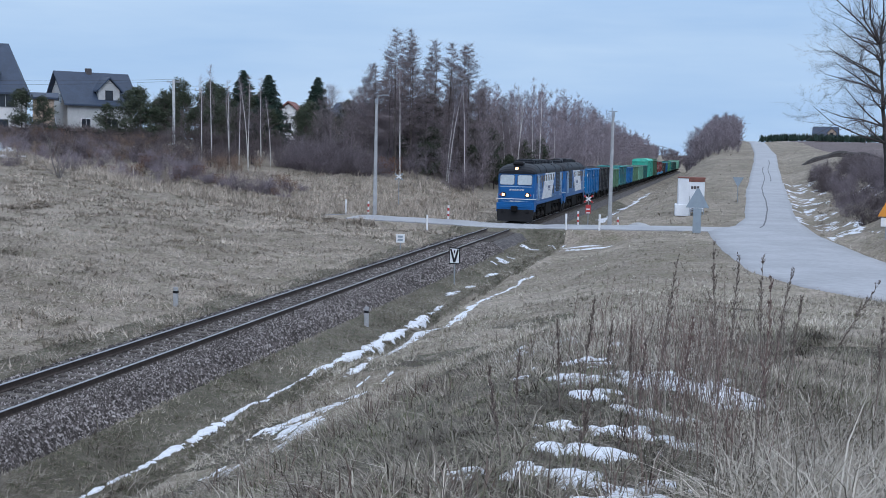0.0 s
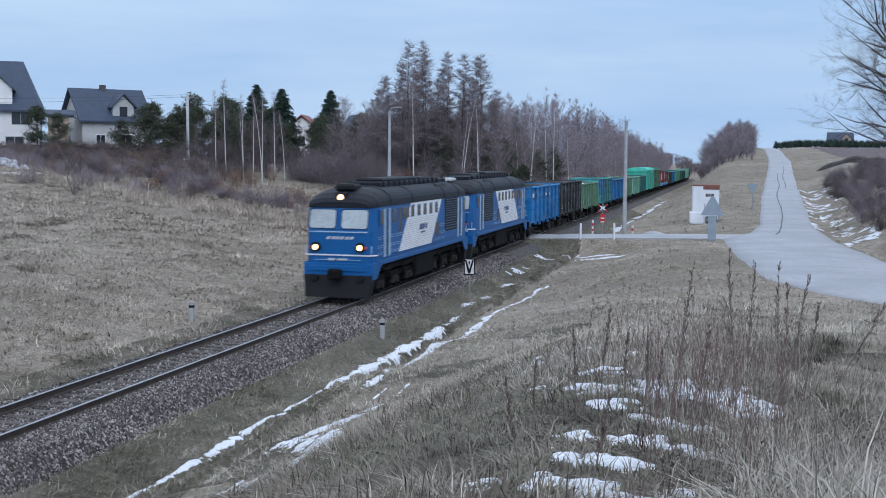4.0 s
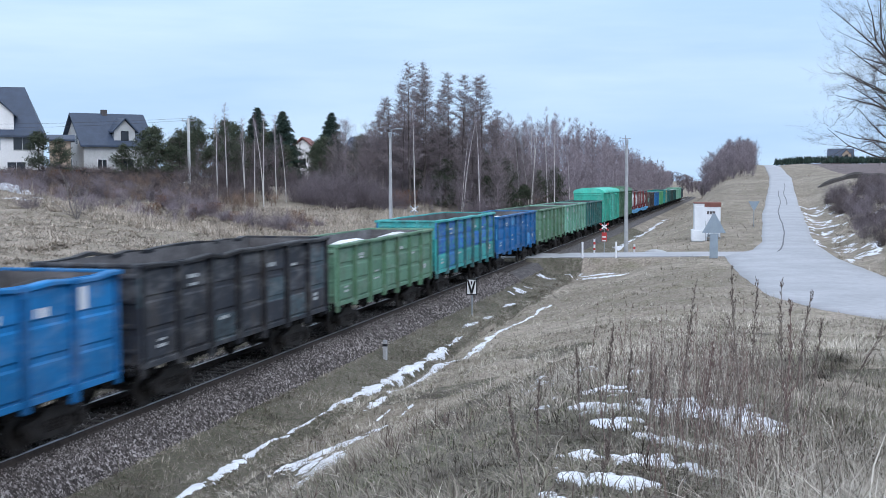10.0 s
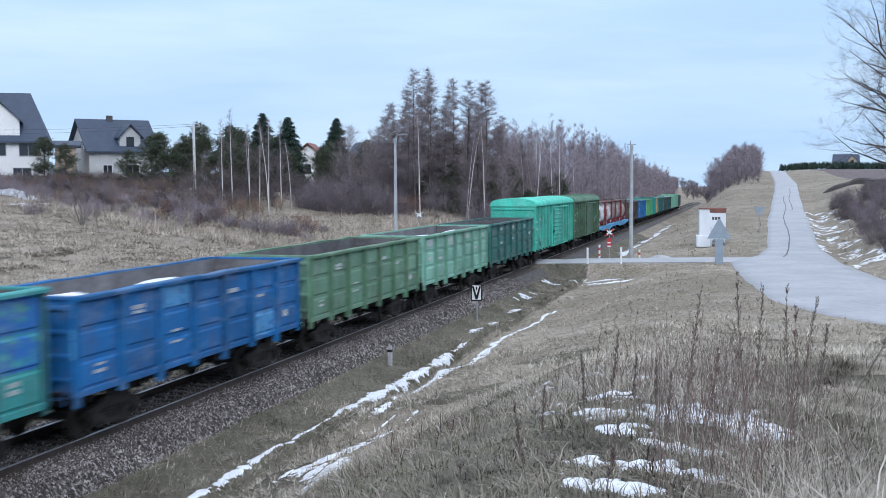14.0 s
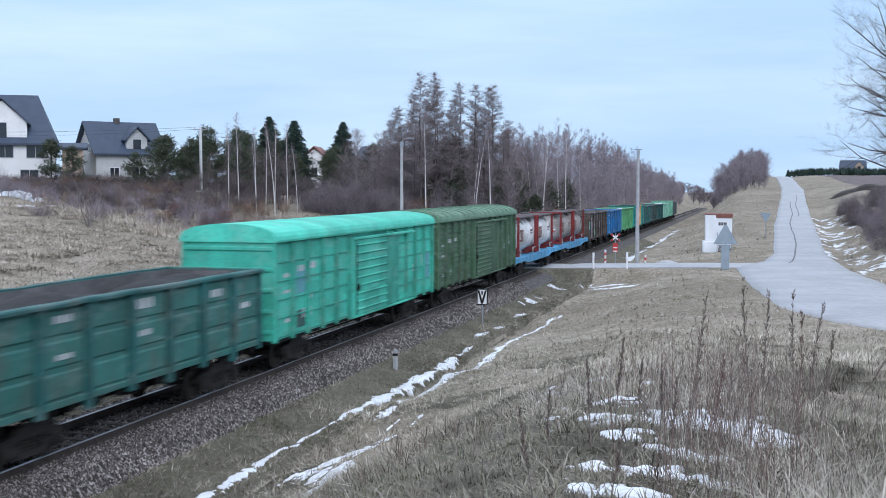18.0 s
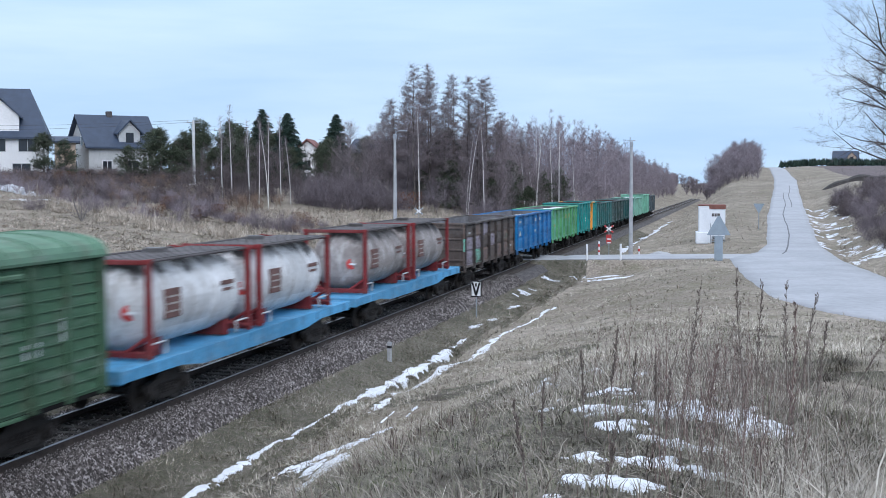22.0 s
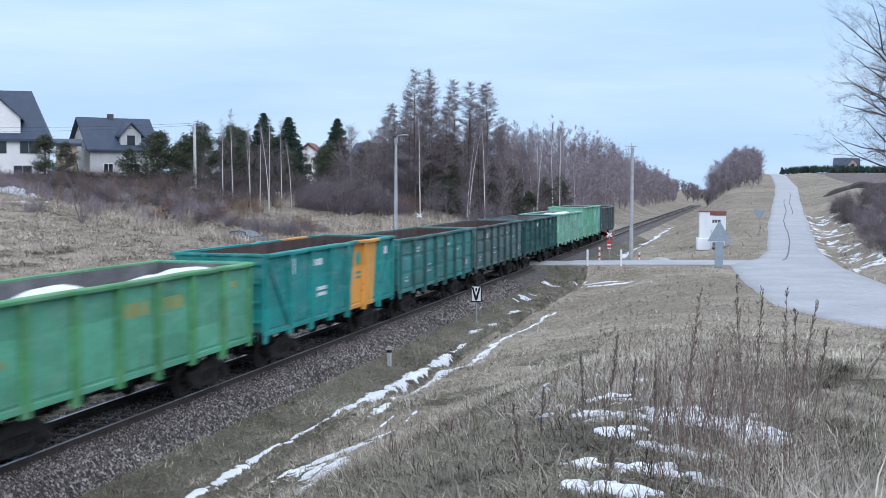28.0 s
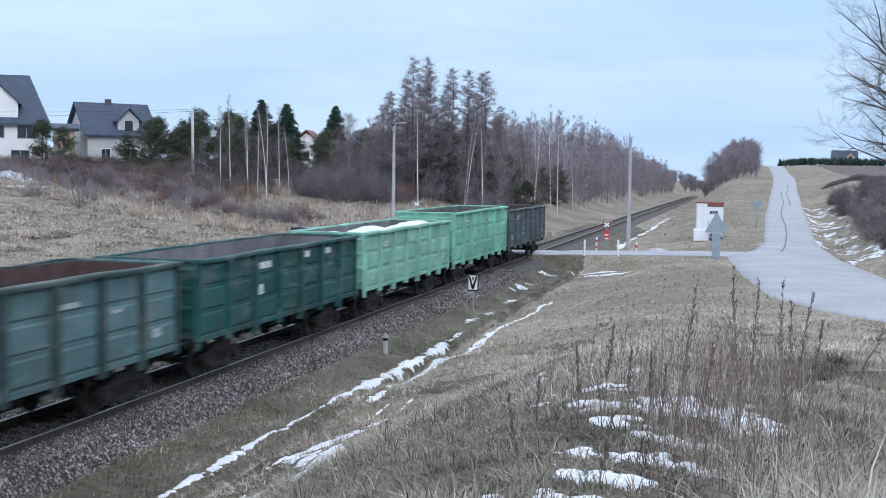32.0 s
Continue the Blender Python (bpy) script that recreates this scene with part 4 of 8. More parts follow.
LOCOBLUE = mat("locomotive_blue", (0.006, 0.098, 0.30), 0.45, 0, 0.12, 1.0, 0.05, 30, sheen=0.3)
LOCOROOF = mat("sooty_roof", (0.013, 0.017, 0.026), 0.6, 0, 0.45, 1.6, 0.1, 25, sheen=0.25)
LOUVRE = mat("dull_blue_louvre", (0.03, 0.07, 0.13), 0.6, 0, 0.3, 3)
SEAMGREY = mat("shaded_seam", (0.42, 0.45, 0.5), 0.6)
PALEBLUE = mat("pale_blue_trim", (0.36, 0.5, 0.66), 0.5, 0, 0.15, 3)
# windscreens: the reflected sky put into a pale base colour
SCREEN = mat("sky_pale_windscreen", (0.42, 0.47, 0.5), 0.1, 0, 0.2, 1.2)
LAMPGLOW = glow("lit_headlamp", (1.0, 0.55, 0.27), 3.4)
LAMPDIM = mat("unlit_headlamp", (0.5, 0.52, 0.55), 0.2, 0, 0.1, 3)


def locomotive(label, lit):
    """A six-axle diesel with a cab at each end; the front looks along -y."""
    g = thing("locomotive", label, "locomotive", "two locomotives at the train's head")
    H = 8.15

    # body: rings from cab face to cab face; above the belt the cab face leans back
    zs = [1.12, 1.5, 2.0, 2.46, 2.56, 3.38, 3.5]
    wid = [1.45, 1.475, 1.475, 1.475, 1.475, 1.46, 1.43]
    lean = [0, 0, 0, 0, .04, .2, .24]
    stations = [(-H, 1.12, 1), (-H + .06, 1.24, 1), (-H + .28, 1.37, .85), (-H + .7, 1.45, .5), (-H + 1.3, 1.475, 0), (H - 1.3, 1.475, 0), (H - .7, 1.45, .5), (H - .28, 1.37, .85), (H - .06, 1.24, 1), (H, 1.12, 1)]
    rings = []
    for y, w, k in stations:
        e = 1 if y < 0 else -1
        right = [(min(w, ww), y + e * ln * k, z) for z, ww, ln in zip(zs, wid, lean)]
        rings.append(right + [(-x, yy, z) for x, yy, z in reversed(right)])
    part("body", Mesh().loft(rings), LOCOBLUE, g, "blue painted steel body")
    # the skirts that come down beside the buffer beam at both ends
    for e in (-1, 1):
        sk = Mesh()
        for s in (-1, 1):
            sk.prism([(e * H, .42), (e * (H - .55), .42), (e * (H - 1.35), 1.15), (e * H, 1.15)], "x", *sorted((s * 1.38, s * 1.44)))
        sk.box(-1.4, 1.4, *sorted((e * (H - .12), e * (H + .02))), .5, 1.14, .03)
        part("front_apron", sk, LOCOBLUE, g)
        pl = Mesh().add([(-1.42, e * (H + .03), .62), (1.42, e * (H + .03), .62), (1.3, e * (H + .22), .14), (-1.3, e * (H + .22), .14), (-1.42, e * (H - .5), .62), (1.42, e * (H - .5), .62), (1.3, e * (H - .3), .14), (-1.3, e * (H - .3), .14)],
                        [(0, 1, 2, 3), (7, 6, 5, 4), (0, 4, 5, 1), (3, 2, 6, 7), (0, 3, 7, 4), (1, 5, 6, 2)])
        part("rail_guard", pl, BLACK, g, "black track guard")
        part("trim_rail", Mesh().box(-1.32, 1.32, *sorted((e * (H - .02), e * (H + .04))), 1.5, 1.56, .01), WHITE, g, "white trim line")
        for s in (-1, 1):
            x0, x1 = sorted((s * 1.28, s * 1.49))
            part("trim_corner", Mesh().add([(s * 1.3, e * H, 1.5), (s * 1.49, e * (H - .35), 1.5), (s * 1.49, e * (H - .35), 1.56), (s * 1.3, e * H, 1.56), (s * 1.3, e * (H + .03), 1.5), (s * 1.52, e * (H - .35), 1.5), (s * 1.52, e * (H - .35), 1.56), (s * 1.3, e * (H + .03), 1.56)],
                 [(0, 1, 2, 3), (7, 6, 5, 4), (0, 4, 5, 1), (3, 2, 6, 7), (0, 3, 7, 4), (1, 5, 6, 2)]), WHITE, g)
        part("buffer_beam", Mesh().box(-1.2, 1.2, *sorted((e * (H + .01), e * (H + .07))), .78, 1.02, .02), LOCOBLUE, g)
        for s in (-1, 1):
            part("step_plate", Mesh().disc((s * .95, e * (H + .12), .9), (0, 1, 0), .15, .16, 14), BLACK, g)
        c = Mesh().box(-.2, .2, *sorted((e * H, e * (H + .5))), .9, 1.25, .07).box(-.26, .26, *sorted((e * (H + .3), e * (H + .62))), .86, 1.3, .08)
        part("coupler", c, UNDER, g, "automatic coupler")
        # windscreens with pale rubber edges
        for s in (-1, 1):
            xa, xb = sorted((s * .09, s * 1.24))
            yl, yh = e * (H - .03), e * (H - .2)
            fr = Mesh().add([(xa - .03, yl, 2.54), (xb + .03, yl, 2.54), (xb + .03, yh, 3.38), (xa - .03, yh, 3.38), (xa - .03, yl + e * .035, 2.54), (xb + .03, yl + e * .035, 2.54), (xb + .03, yh + e * .035, 3.38), (xa - .03, yh + e * .035, 3.38)],
                            [(0, 1, 2, 3), (7, 6, 5, 4), (0, 4, 5, 1), (3, 2, 6, 7), (0, 3, 7, 4), (1, 5, 6, 2)])
            w = part("windscreen", fr, LOCOBLUE, g)
            o = e * .045
            out = []
            for cx_, cz, a0 in ((xb - .15, 3.22, 0), (xa + .15, 3.22, 90), (xa + .15, 2.69, 180), (xb - .15, 2.69, 270)):
                for a in (0, 30, 60, 90):
                    x_, z_ = cx_ + .11 * math.cos(radians(a0 + a)), cz + .11 * math.sin(radians(a0 + a))
                    out.append((x_, yl + (yh - yl) * (z_ - 2.54) / .84, z_))
            pane = Mesh().loft([[(x_, y_ + e * .025, z_) for x_, y_, z_ in out], [(x_, y_ + e * .052, z_) for x_, y_, z_ in out]])
            part("rubber_seal", Mesh().loft([[(xm + (x_ - xm) * 1.06, y_ + e * .02, 2.955 + (z_ - 2.955) * 1.07) for x_, y_, z_ in out] for xm in (.5 * (xa + xb),)] + [[(.5 * (xa + xb) + (x_ - .5 * (xa + xb)) * 1.06, y_ + e * .045, 2.955 + (z_ - 2.955) * 1.07) for x_, y_, z_ in out]]), BLACK, w)
            part("pane", pane, SCREEN, w, "windscreen with the sky's reflection in its pale colour")
            part("wiper", Mesh().tube((s * .62, yl + e * .06, 2.56), (s * .75, yh * .995 + e * .06, 3.0), .012, n=5), BLACK, w)
            lamp = part("headlamp", Mesh().disc((s * .92, e * (H + .03), 1.88), (0, e, 0), .2, .16, 18), BLACK, g)
            part("lens", Mesh().disc((s * .92, e * (H + .10), 1.88), (0, e, 0), .115, .06, 18), LAMPGLOW if lit and e < 0 else LAMPDIM, lamp, "lit warm headlamp" if lit and e < 0 else "unlit headlamp")
            part("tail_lens", Mesh().disc((s * 1.13, e * (H + .05), 1.88), (0, e, 0), .07, .08, 12), RED, lamp, "red tail lens")
            part("handrail", Mesh().tube((s * 1.36, e * (H - .05), 1.6), (s * 1.36, e * (H - .05), 1.95), .02, n=6), PALEBLUE, g)
            part("handrail", Mesh().tube((s * .95, e * (H + .08), 1.3), (s * .3, e * (H + .08), 1.3), .015, n=6), PALEBLUE, g)
        part("belt_rail", Mesh().box(-1.2, 1.2, *sorted((e * (H - .02), e * (H + .03))), 2.42, 2.46, .01), PALEBLUE, g)
        # badge in slanted bars, and the number board as bars
        for k, x in enumerate((-.5, -.3, -.12, .06, .28, .46)):
            part("badge", Mesh().add([(x, e * (H + .01), 2.18), (x + .14, e * (H + .01), 2.18), (x + .2, e * (H + .01), 2.28), (x + .06, e * (H + .01), 2.28), (x, e * (H - .03), 2.18), (x + .14, e * (H - .03), 2.18), (x + .2, e * (H - .03), 2.28), (x + .06, e * (H - .03), 2.28)],
                 [(0, 1, 2, 3), (7, 6, 5, 4), (0, 4, 5, 1), (3, 2, 6, 7), (0, 3, 7, 4), (1, 5, 6, 2)]), DULLWHITE, g, "pale winged badge")
        for x0, x1 in ((-.42, -.14), (-.05, .38)):
            part("number_bar", Mesh().box(x0, x1, *sorted((e * H, e * (H + .035))), 1.27, 1.37), DULLWHITE, g)
        top = part("top_lamp", Mesh().box(-.24, .24, *sorted((e * (H - .75), e * (H - .28))), 3.66, 4.08, .05), LOCOROOF, g)
        part("lens", Mesh().disc((0, e * (H - .27), 3.86), (0, e, 0), .125, .06, 18), LAMPGLOW if lit and e < 0 else LAMPDIM, top, "lit warm headlamp" if lit and e < 0 else "unlit headlamp")
    # roof, with its dark brow over the cabs
    def arc(w, zt, z0):
        pts = [(w, z0)]
        for a in np.linspace(0, math.pi, 17):
            pts.append((w * math.copysign(abs(math.cos(a)) ** .75, math.cos(a)), z0 + .06 + (zt - z0 - .06) * math.sin(a) ** .8))
        return pts + [(-w, z0)]
    rings = []
    for y, w, zt, z0 in [(-H + .17, 1.2, 3.66, 3.41), (-H + .3, 1.36, 3.84, 3.42), (-H + .7, 1.46, 4.06, 3.44), (-H + 1.3, 1.49, 4.22, 3.45), (-H + 2.2, 1.5, 4.3, 3.45), (H - 2.2, 1.5, 4.3, 3.45), (H - 1.3, 1.49, 4.22, 3.45), (H - .7, 1.46, 4.06, 3.44), (H - .3, 1.36, 3.84, 3.42), (H - .17, 1.2, 3.66, 3.41)]:
        rings.append([(x, y, z) for x, z in arc(w, zt, z0)])
    roof = part("roof", Mesh().loft(rings), LOCOROOF, g, "sooty rounded roof", smooth=False)
    for y in (-H + 2.25, -2.6, 2.9, H - 2.3):
        part("roof_seam", Mesh().loft([[(x * 1.012, y + d, z + .012) for x, z in arc(1.5, 4.31, 3.45)] for d in (-.05, .05)]), LOCOROOF, roof)
    eq = Mesh().box(-.75, .75, -5.0, 5.2, 4.2, 4.46, .06).box(-.6, .6, -4.2, 1.2, 4.44, 4.6, .06)
    for y in np.arange(-4.6, 5.0, .8):
        eq.box(-.8, .8, y - .05, y + .05, 4.2, 4.49, .02)
    part("roof_grating", eq, LOCOROOF, roof, "dark roof vents")
    part("exhaust", Mesh().box(-.45, .45, 2.0, 4.4, 4.4, 4.56, .08), BLACK, roof)
    for y in (5.9,):
        part("fan_cover", Mesh().disc((0, y, 4.33), (0, 0, 1), .75, .2, 22), LOCOROOF, roof)
    part("horn_box", Mesh().box(-.4, .4, -7.4, -6.45, 4.12, 4.42, .08), BLACK, roof)
    part("antenna_box", Mesh().box(-.1, .5, 6.6, 7.4, 4.15, 4.36, .05), DULLWHITE, roof, "pale roof box")
    for s in (-1, 1):
        X = lambda a, b: sorted((s * a, s * b))
        flank = pose(0, -.6, 0)
        # side windows: cab, engine room row
        def window(y0, y1, z0, z1, fm, name="side_window"):
            f = part(name, Mesh().box(*X(1.46, 1.49), y0 - .05, y1 + .05, z0 - .05, z1 + .05, .02), fm, g, at=flank)
            part("pane", Mesh().box(*X(1.48, 1.497), y0, y1, z0, z1, .01), GLASS, f, "dark window pane")
        window(-6.75, -6.3, 2.72, 3.28, LOCOBLUE)
        window(-5.1, -4.55, 2.72, 3.28, LOCOBLUE)
        window(-3.55, -2.9, 2.78, 3.28, LOCOBLUE)
        window(7.5, 7.9, 2.7, 3.28, LOCOBLUE)
        part("vent_strip", Mesh().box(*X(1.46, 1.492), -4.15, -3.75, 2.3, 3.3, .01), SOOT, g, at=flank)
        wp = [(-4.1, 1.42), (-2.25, 3.44), (3.05, 3.44), (1.15, 1.42)]
        part("white_stripe", Mesh().prism(wp, "x", *X(1.44, 1.484)), WHITE, g, "slanting white panel", at=flank)
        for y in (-2.05, -1.02, 0.0, 1.02, 2.02):
            f = part("engine_window", Mesh().box(*X(1.475, 1.493), y - .3, y + .3, 2.78, 3.36, .04), PALEBLUE, g, at=flank)
            part("pane", Mesh().box(*X(1.488, 1.499), y - .26, y + .26, 2.82, 3.32, .03), GLASS, f)
        for k, (y, w) in enumerate(((-.95, .5), (-.4, .35), (.05, .3))):
            part("badge", Mesh().add([(s * 1.49, y, 2.2), (s * 1.49, y + w, 2.2), (s * 1.49, y + w + .12, 2.42), (s * 1.49, y + .12, 2.42), (s * 1.47, y, 2.2), (s * 1.47, y + w, 2.2), (s * 1.47, y + w + .12, 2.42), (s * 1.47, y + .12, 2.42)],
                 [(0, 1, 2, 3), (7, 6, 5, 4), (0, 4, 5, 1), (3, 2, 6, 7), (0, 3, 7, 4), (1, 5, 6, 2)]), mat("badge_blue", (0.05, .08, .2), .5), g, "dark blue winged badge", at=flank)
        part("badge_line", Mesh().box(*X(1.47, 1.49), -.7, .05, 2.05, 2.12), mat("badge_blue", (0.05, .08, .2), .5), g, at=flank)
        part("hatch", Mesh().box(*X(1.46, 1.49), 1.95, 2.6, 1.75, 2.35, .01), SOOT, g, at=flank)
        # radiator louvres
        gr = part("radiator_frame", Mesh().box(*X(1.44, 1.482), 3.72, 6.22, 1.86, 3.42, .01), BLACK, g, "black radiator opening", at=flank)
        for z in np.linspace(1.98, 3.36, 13):
            part("louvre", Mesh().add([(s * 1.478, 3.8, z + .004), (s * 1.478, 6.14, z + .004), (s * 1.515, 6.14, z - .02), (s * 1.515, 3.8, z - .02), (s * 1.478, 3.8, z + .014), (s * 1.478, 6.14, z + .014), (s * 1.515, 6.14, z - .012), (s * 1.515, 3.8, z - .012)],
                 [(0, 1, 2, 3), (7, 6, 5, 4), (0, 4, 5, 1), (3, 2, 6, 7), (0, 3, 7, 4), (1, 5, 6, 2)]), LOUVRE, gr)
        # open cab doorways with pale jambs: a dark slab stands for the shade inside
        for y0, y1 in ((-6.2, -5.35), (6.32, 7.25)):
            d = part("cab_door", Mesh().box(*X(1.455, 1.484), y0 + .2, y1 - .2, 1.5, 3.32, .02), mat("doorway_shade_blue", (.015, .05, .13), .5), g, "dark slab for the shade of an open cab doorway", at=flank)
            for yy in (y0, y1 - .2):
                part("door_jamb", Mesh().box(*X(1.46, 1.5), yy, yy + .2, 1.35, 3.35, .02), PALEBLUE, d, "pale blue jamb")
            part("door_step", Mesh().box(*X(1.3, 1.5), y0, y1, .75, .8, .01).tube((s * 1.4, y0 + .05, .78), (s * 1.4, y0 + .05, 1.15), .02, n=5).tube((s * 1.4, y1 - .05, .78), (s * 1.4, y1 - .05, 1.15), .02, n=5), UNDER, d)
        # level pressed ribs of the flanks
        for z in (1.52, 1.6, 1.84, 1.92, 2.16, 2.24):
            for a, b in ((-5.3, -3.6 + .45 * (z - 1.5)), (1.7 + (z - 1.5) * .9, 3.7), (-7.0, -6.3)):
                part("flank_rib", Mesh().box(*X(1.47, 1.486), a, b, z - .007, z + .007), PALEBLUE, g, at=flank)
        # grey lines across the white panel: its corrugation's shade put into colour
        for z in np.arange(1.5, 2.75, .085):
            part("corrugation", Mesh().box(*X(1.468, 1.487), -4.05 + .92 * (z - 1.42), 1.15 + .92 * (z - 1.42), z - .006, z + .006), SEAMGREY, g, at=flank)
        part("roof_panel", Mesh().add([(s * 1.36, y_, z_) for y_, z_ in ((3.0, 3.74), (5.0, 3.74))] + [(s * 1.1, y_, z_) for y_, z_ in ((5.0, 4.12), (3.0, 4.12))] + [(s * 1.46, y_, z_) for y_, z_ in ((3.0, 3.76), (5.0, 3.76))] + [(s * 1.14, y_, z_) for y_, z_ in ((5.0, 4.2), (3.0, 4.2))], [(0, 1, 2, 3), (7, 6, 5, 4), (0, 4, 5, 1), (1, 5, 6, 2), (2, 6, 7, 3), (3, 7, 4, 0)]), BLACK, roof, "black roof intake", at=flank)
        part("window_band", Mesh().box(*X(1.46, 1.486), -3.0, -2.55, 2.8, 3.3, .02), GLASS, g, at=flank)
        part("sill", Mesh().box(*X(1.4, 1.48), -H + .8, H - .8, 1.0, 1.2, .02), LOCOBLUE, g)
        tk = Mesh().box(*X(.7, 1.35), -1.6, 1.6, .34, 1.42, .08)
        part("battery_box", tk, UNDER, g)
    part("frame", Mesh().box(-1.28, 1.28, -H + .9, H - .9, .66, 1.14), UNDER, g)
    part("fuel_tank", Mesh().prism([(-1.1, 1.4), (-1.1, .5), (-.8, .28), (.8, .28), (1.1, .5), (1.1, 1.4)], "y", -1.75, 1.75), UNDER, g, "black fuel tank")
    # the body stands high over its bogies: heights of drawing and of the real thing
    drawn, real = (0, .14, .42, .66, 1.12, 1.5, 1.88, 2.54, 3.4, 4.3, 4.7), (0, .14, .85, 1.05, 1.48, 1.78, 2.1, 2.83, 3.66, 4.48, 4.86)
    for ob in g.children_recursive:
        if ob.name.split(".")[0] not in ("coupler", "fuel_tank", "battery_box", "step_plate"):
            for v in ob.data.vertices:
                v.co.z = float(np.interp(v.co.z, drawn, real))
    for s in (-1, 1):
        pipes = Mesh().tube((s * 1.3, -H + 1.4, 1.2), (s * 1.3, H - 1.4, 1.2), .035, n=6).tube((s * 1.24, -H + 1.6, 1.08), (s * 1.24, H - 1.6, 1.08), .025, n=6)
        part("pipe_run", pipes, UNDER, g, "grimy air pipes")
        for y in (-5.6, -2.9, 2.9, 5.6):
            part("air_tank", Mesh().tube((s * 1.15, y - .5, 1.12), (s * 1.15, y + .5, 1.12), .17, n=12), UNDER, g)
    for y in (-4.2, 4.2):
        bogie(g, y, (-2.1, 0, 2.1), .525, True)
    return g, 17.55


# ---- train order, from the head ----
BLUE1 = paint("bright_blue_wagon", (0.014, 0.20, 0.50), 0.12)
BLUE2 = paint("deep_blue_wagon", (0.014, 0.145, 0.40), 0.2, blocks=[((0.07, 0.26, 0.5), .3, 0, 2)])
CHAR = paint("charcoal_wagon", (0.036, 0.042, 0.056), 0.3, (0.085, 0.07, 0.06), blocks=[((0.05, 0.075, 0.09), .3, 0, 2)], dust=.3)
# posts, each in a darker tone than the panels beside them
CHARPOST = paint("charcoal_posts", (0.022, 0.024, 0.03), 0.3, (0.05, 0.04, 0.035))
TURQPOST = paint("grimy_teal_posts", (0.035, 0.14, 0.15), 0.3)
BROWNPOST = paint("dark_brown_posts", (0.045, 0.037, 0.036), 0.3)
SEAPOST = paint("grimy_sea_posts", (0.025, 0.12, 0.12), 0.3)
SLATEPOST = paint("grimy_slate_posts", (0.04, 0.075, 0.075), 0.3)
LIMEPOST = paint("grass_green_posts", (0.105, 0.34, 0.15), 0.1)
OLIVEPOST = paint("leaf_green_posts", (0.10, 0.21, 0.13), 0.25)
BLUEPOST = paint("dull_blue_posts", (0.012, 0.13, 0.34), 0.2)
JADEPOST = paint("jade_posts", (0.15, 0.35, 0.26), 0.25)
# covered wagons' posts and ribs: shading from their depth put into darker paint
MINTPOST = paint("grimy_mint_posts", (0.045, 0.34, 0.26), 0.12)
BOTTLEPOST = paint("bottle_green_posts", (0.05, 0.11, 0.065), 0.2)
GREYBLUE = mat("grey_blue_patch", (0.12, 0.36, 0.42), 0.7, 0, .3, 3)
DARKPATCH = mat("dark_green_patch", (0.04, 0.12, 0.11), 0.8, 0, .4, 4)
OLIVE = paint("leaf_green_wagon", (0.14, 0.28, 0.195), 0.22)
OLIVE2 = paint("grass_green_wagon", (0.15, 0.295, 0.205), 0.22)
TURQ = paint("turquoise_wagon", (0.06, 0.38, 0.38), 0.22, blocks=[((0.03, 0.15, 0.45), .85, 1, 2), ((0.035, 0.19, 0.5), .35, 0, 0)], cell=.763)
MINT = paint("pale_green_wagon", (0.24, 0.48, 0.39), 0.22)
DTEAL = paint("dark_teal_wagon", (0.045, 0.175, 0.155), 0.3)
# covered wagons: the roofs in a lighter tone than the sides
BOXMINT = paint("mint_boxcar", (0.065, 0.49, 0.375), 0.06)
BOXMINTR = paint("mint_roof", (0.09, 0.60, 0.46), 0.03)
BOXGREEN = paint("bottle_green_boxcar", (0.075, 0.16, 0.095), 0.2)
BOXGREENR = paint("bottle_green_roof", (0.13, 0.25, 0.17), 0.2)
BROWN = paint("brown_wagon", (0.11, 0.088, 0.08), 0.35, blocks=[((0.27, 0.24, 0.29), .5, 0, 2), ((0.16, 0.42, 0.33), .16, 0, 2), ((0.15, 0.1, 0.08), .3, 0, 2)])
BLUE3 = paint("cobalt_wagon", (0.014, 0.20, 0.48), 0.15)
LIME = paint("light_green_wagon", (0.125, 0.42, 0.275), 0.12)
TEAL = paint("teal_wagon", (0.02, 0.285, 0.272), 0.12, stripe=((0.66, 0.30, 0.06), (1.2, 3.95), (1.8, 4.4)))
TEALMARK = paint("teal_emblem", (0.02, 0.295, 0.255), 0.12)
ORANGEMARK = mat("faded_orange_lettering", (0.36, 0.36, 0.12), 0.8)
SEA = paint("sea_green_wagon", (0.05, 0.245, 0.24), 0.3)
SLATE = paint("slate_green_wagon", (0.10, 0.195, 0.205), 0.35)
DKGREEN = paint("dark_green_wagon", (0.014, 0.082, 0.082), 0.2)
PALE = paint("light_mint_wagon", (0.25, 0.51, 0.41), 0.15)
PALE2 = paint("jade_wagon", (0.20, 0.48, 0.36), 0.15)
TAIL = paint("slate_blue_wagon", (0.07, 0.10, 0.115), 0.4)
h_ = 12.85 / 2
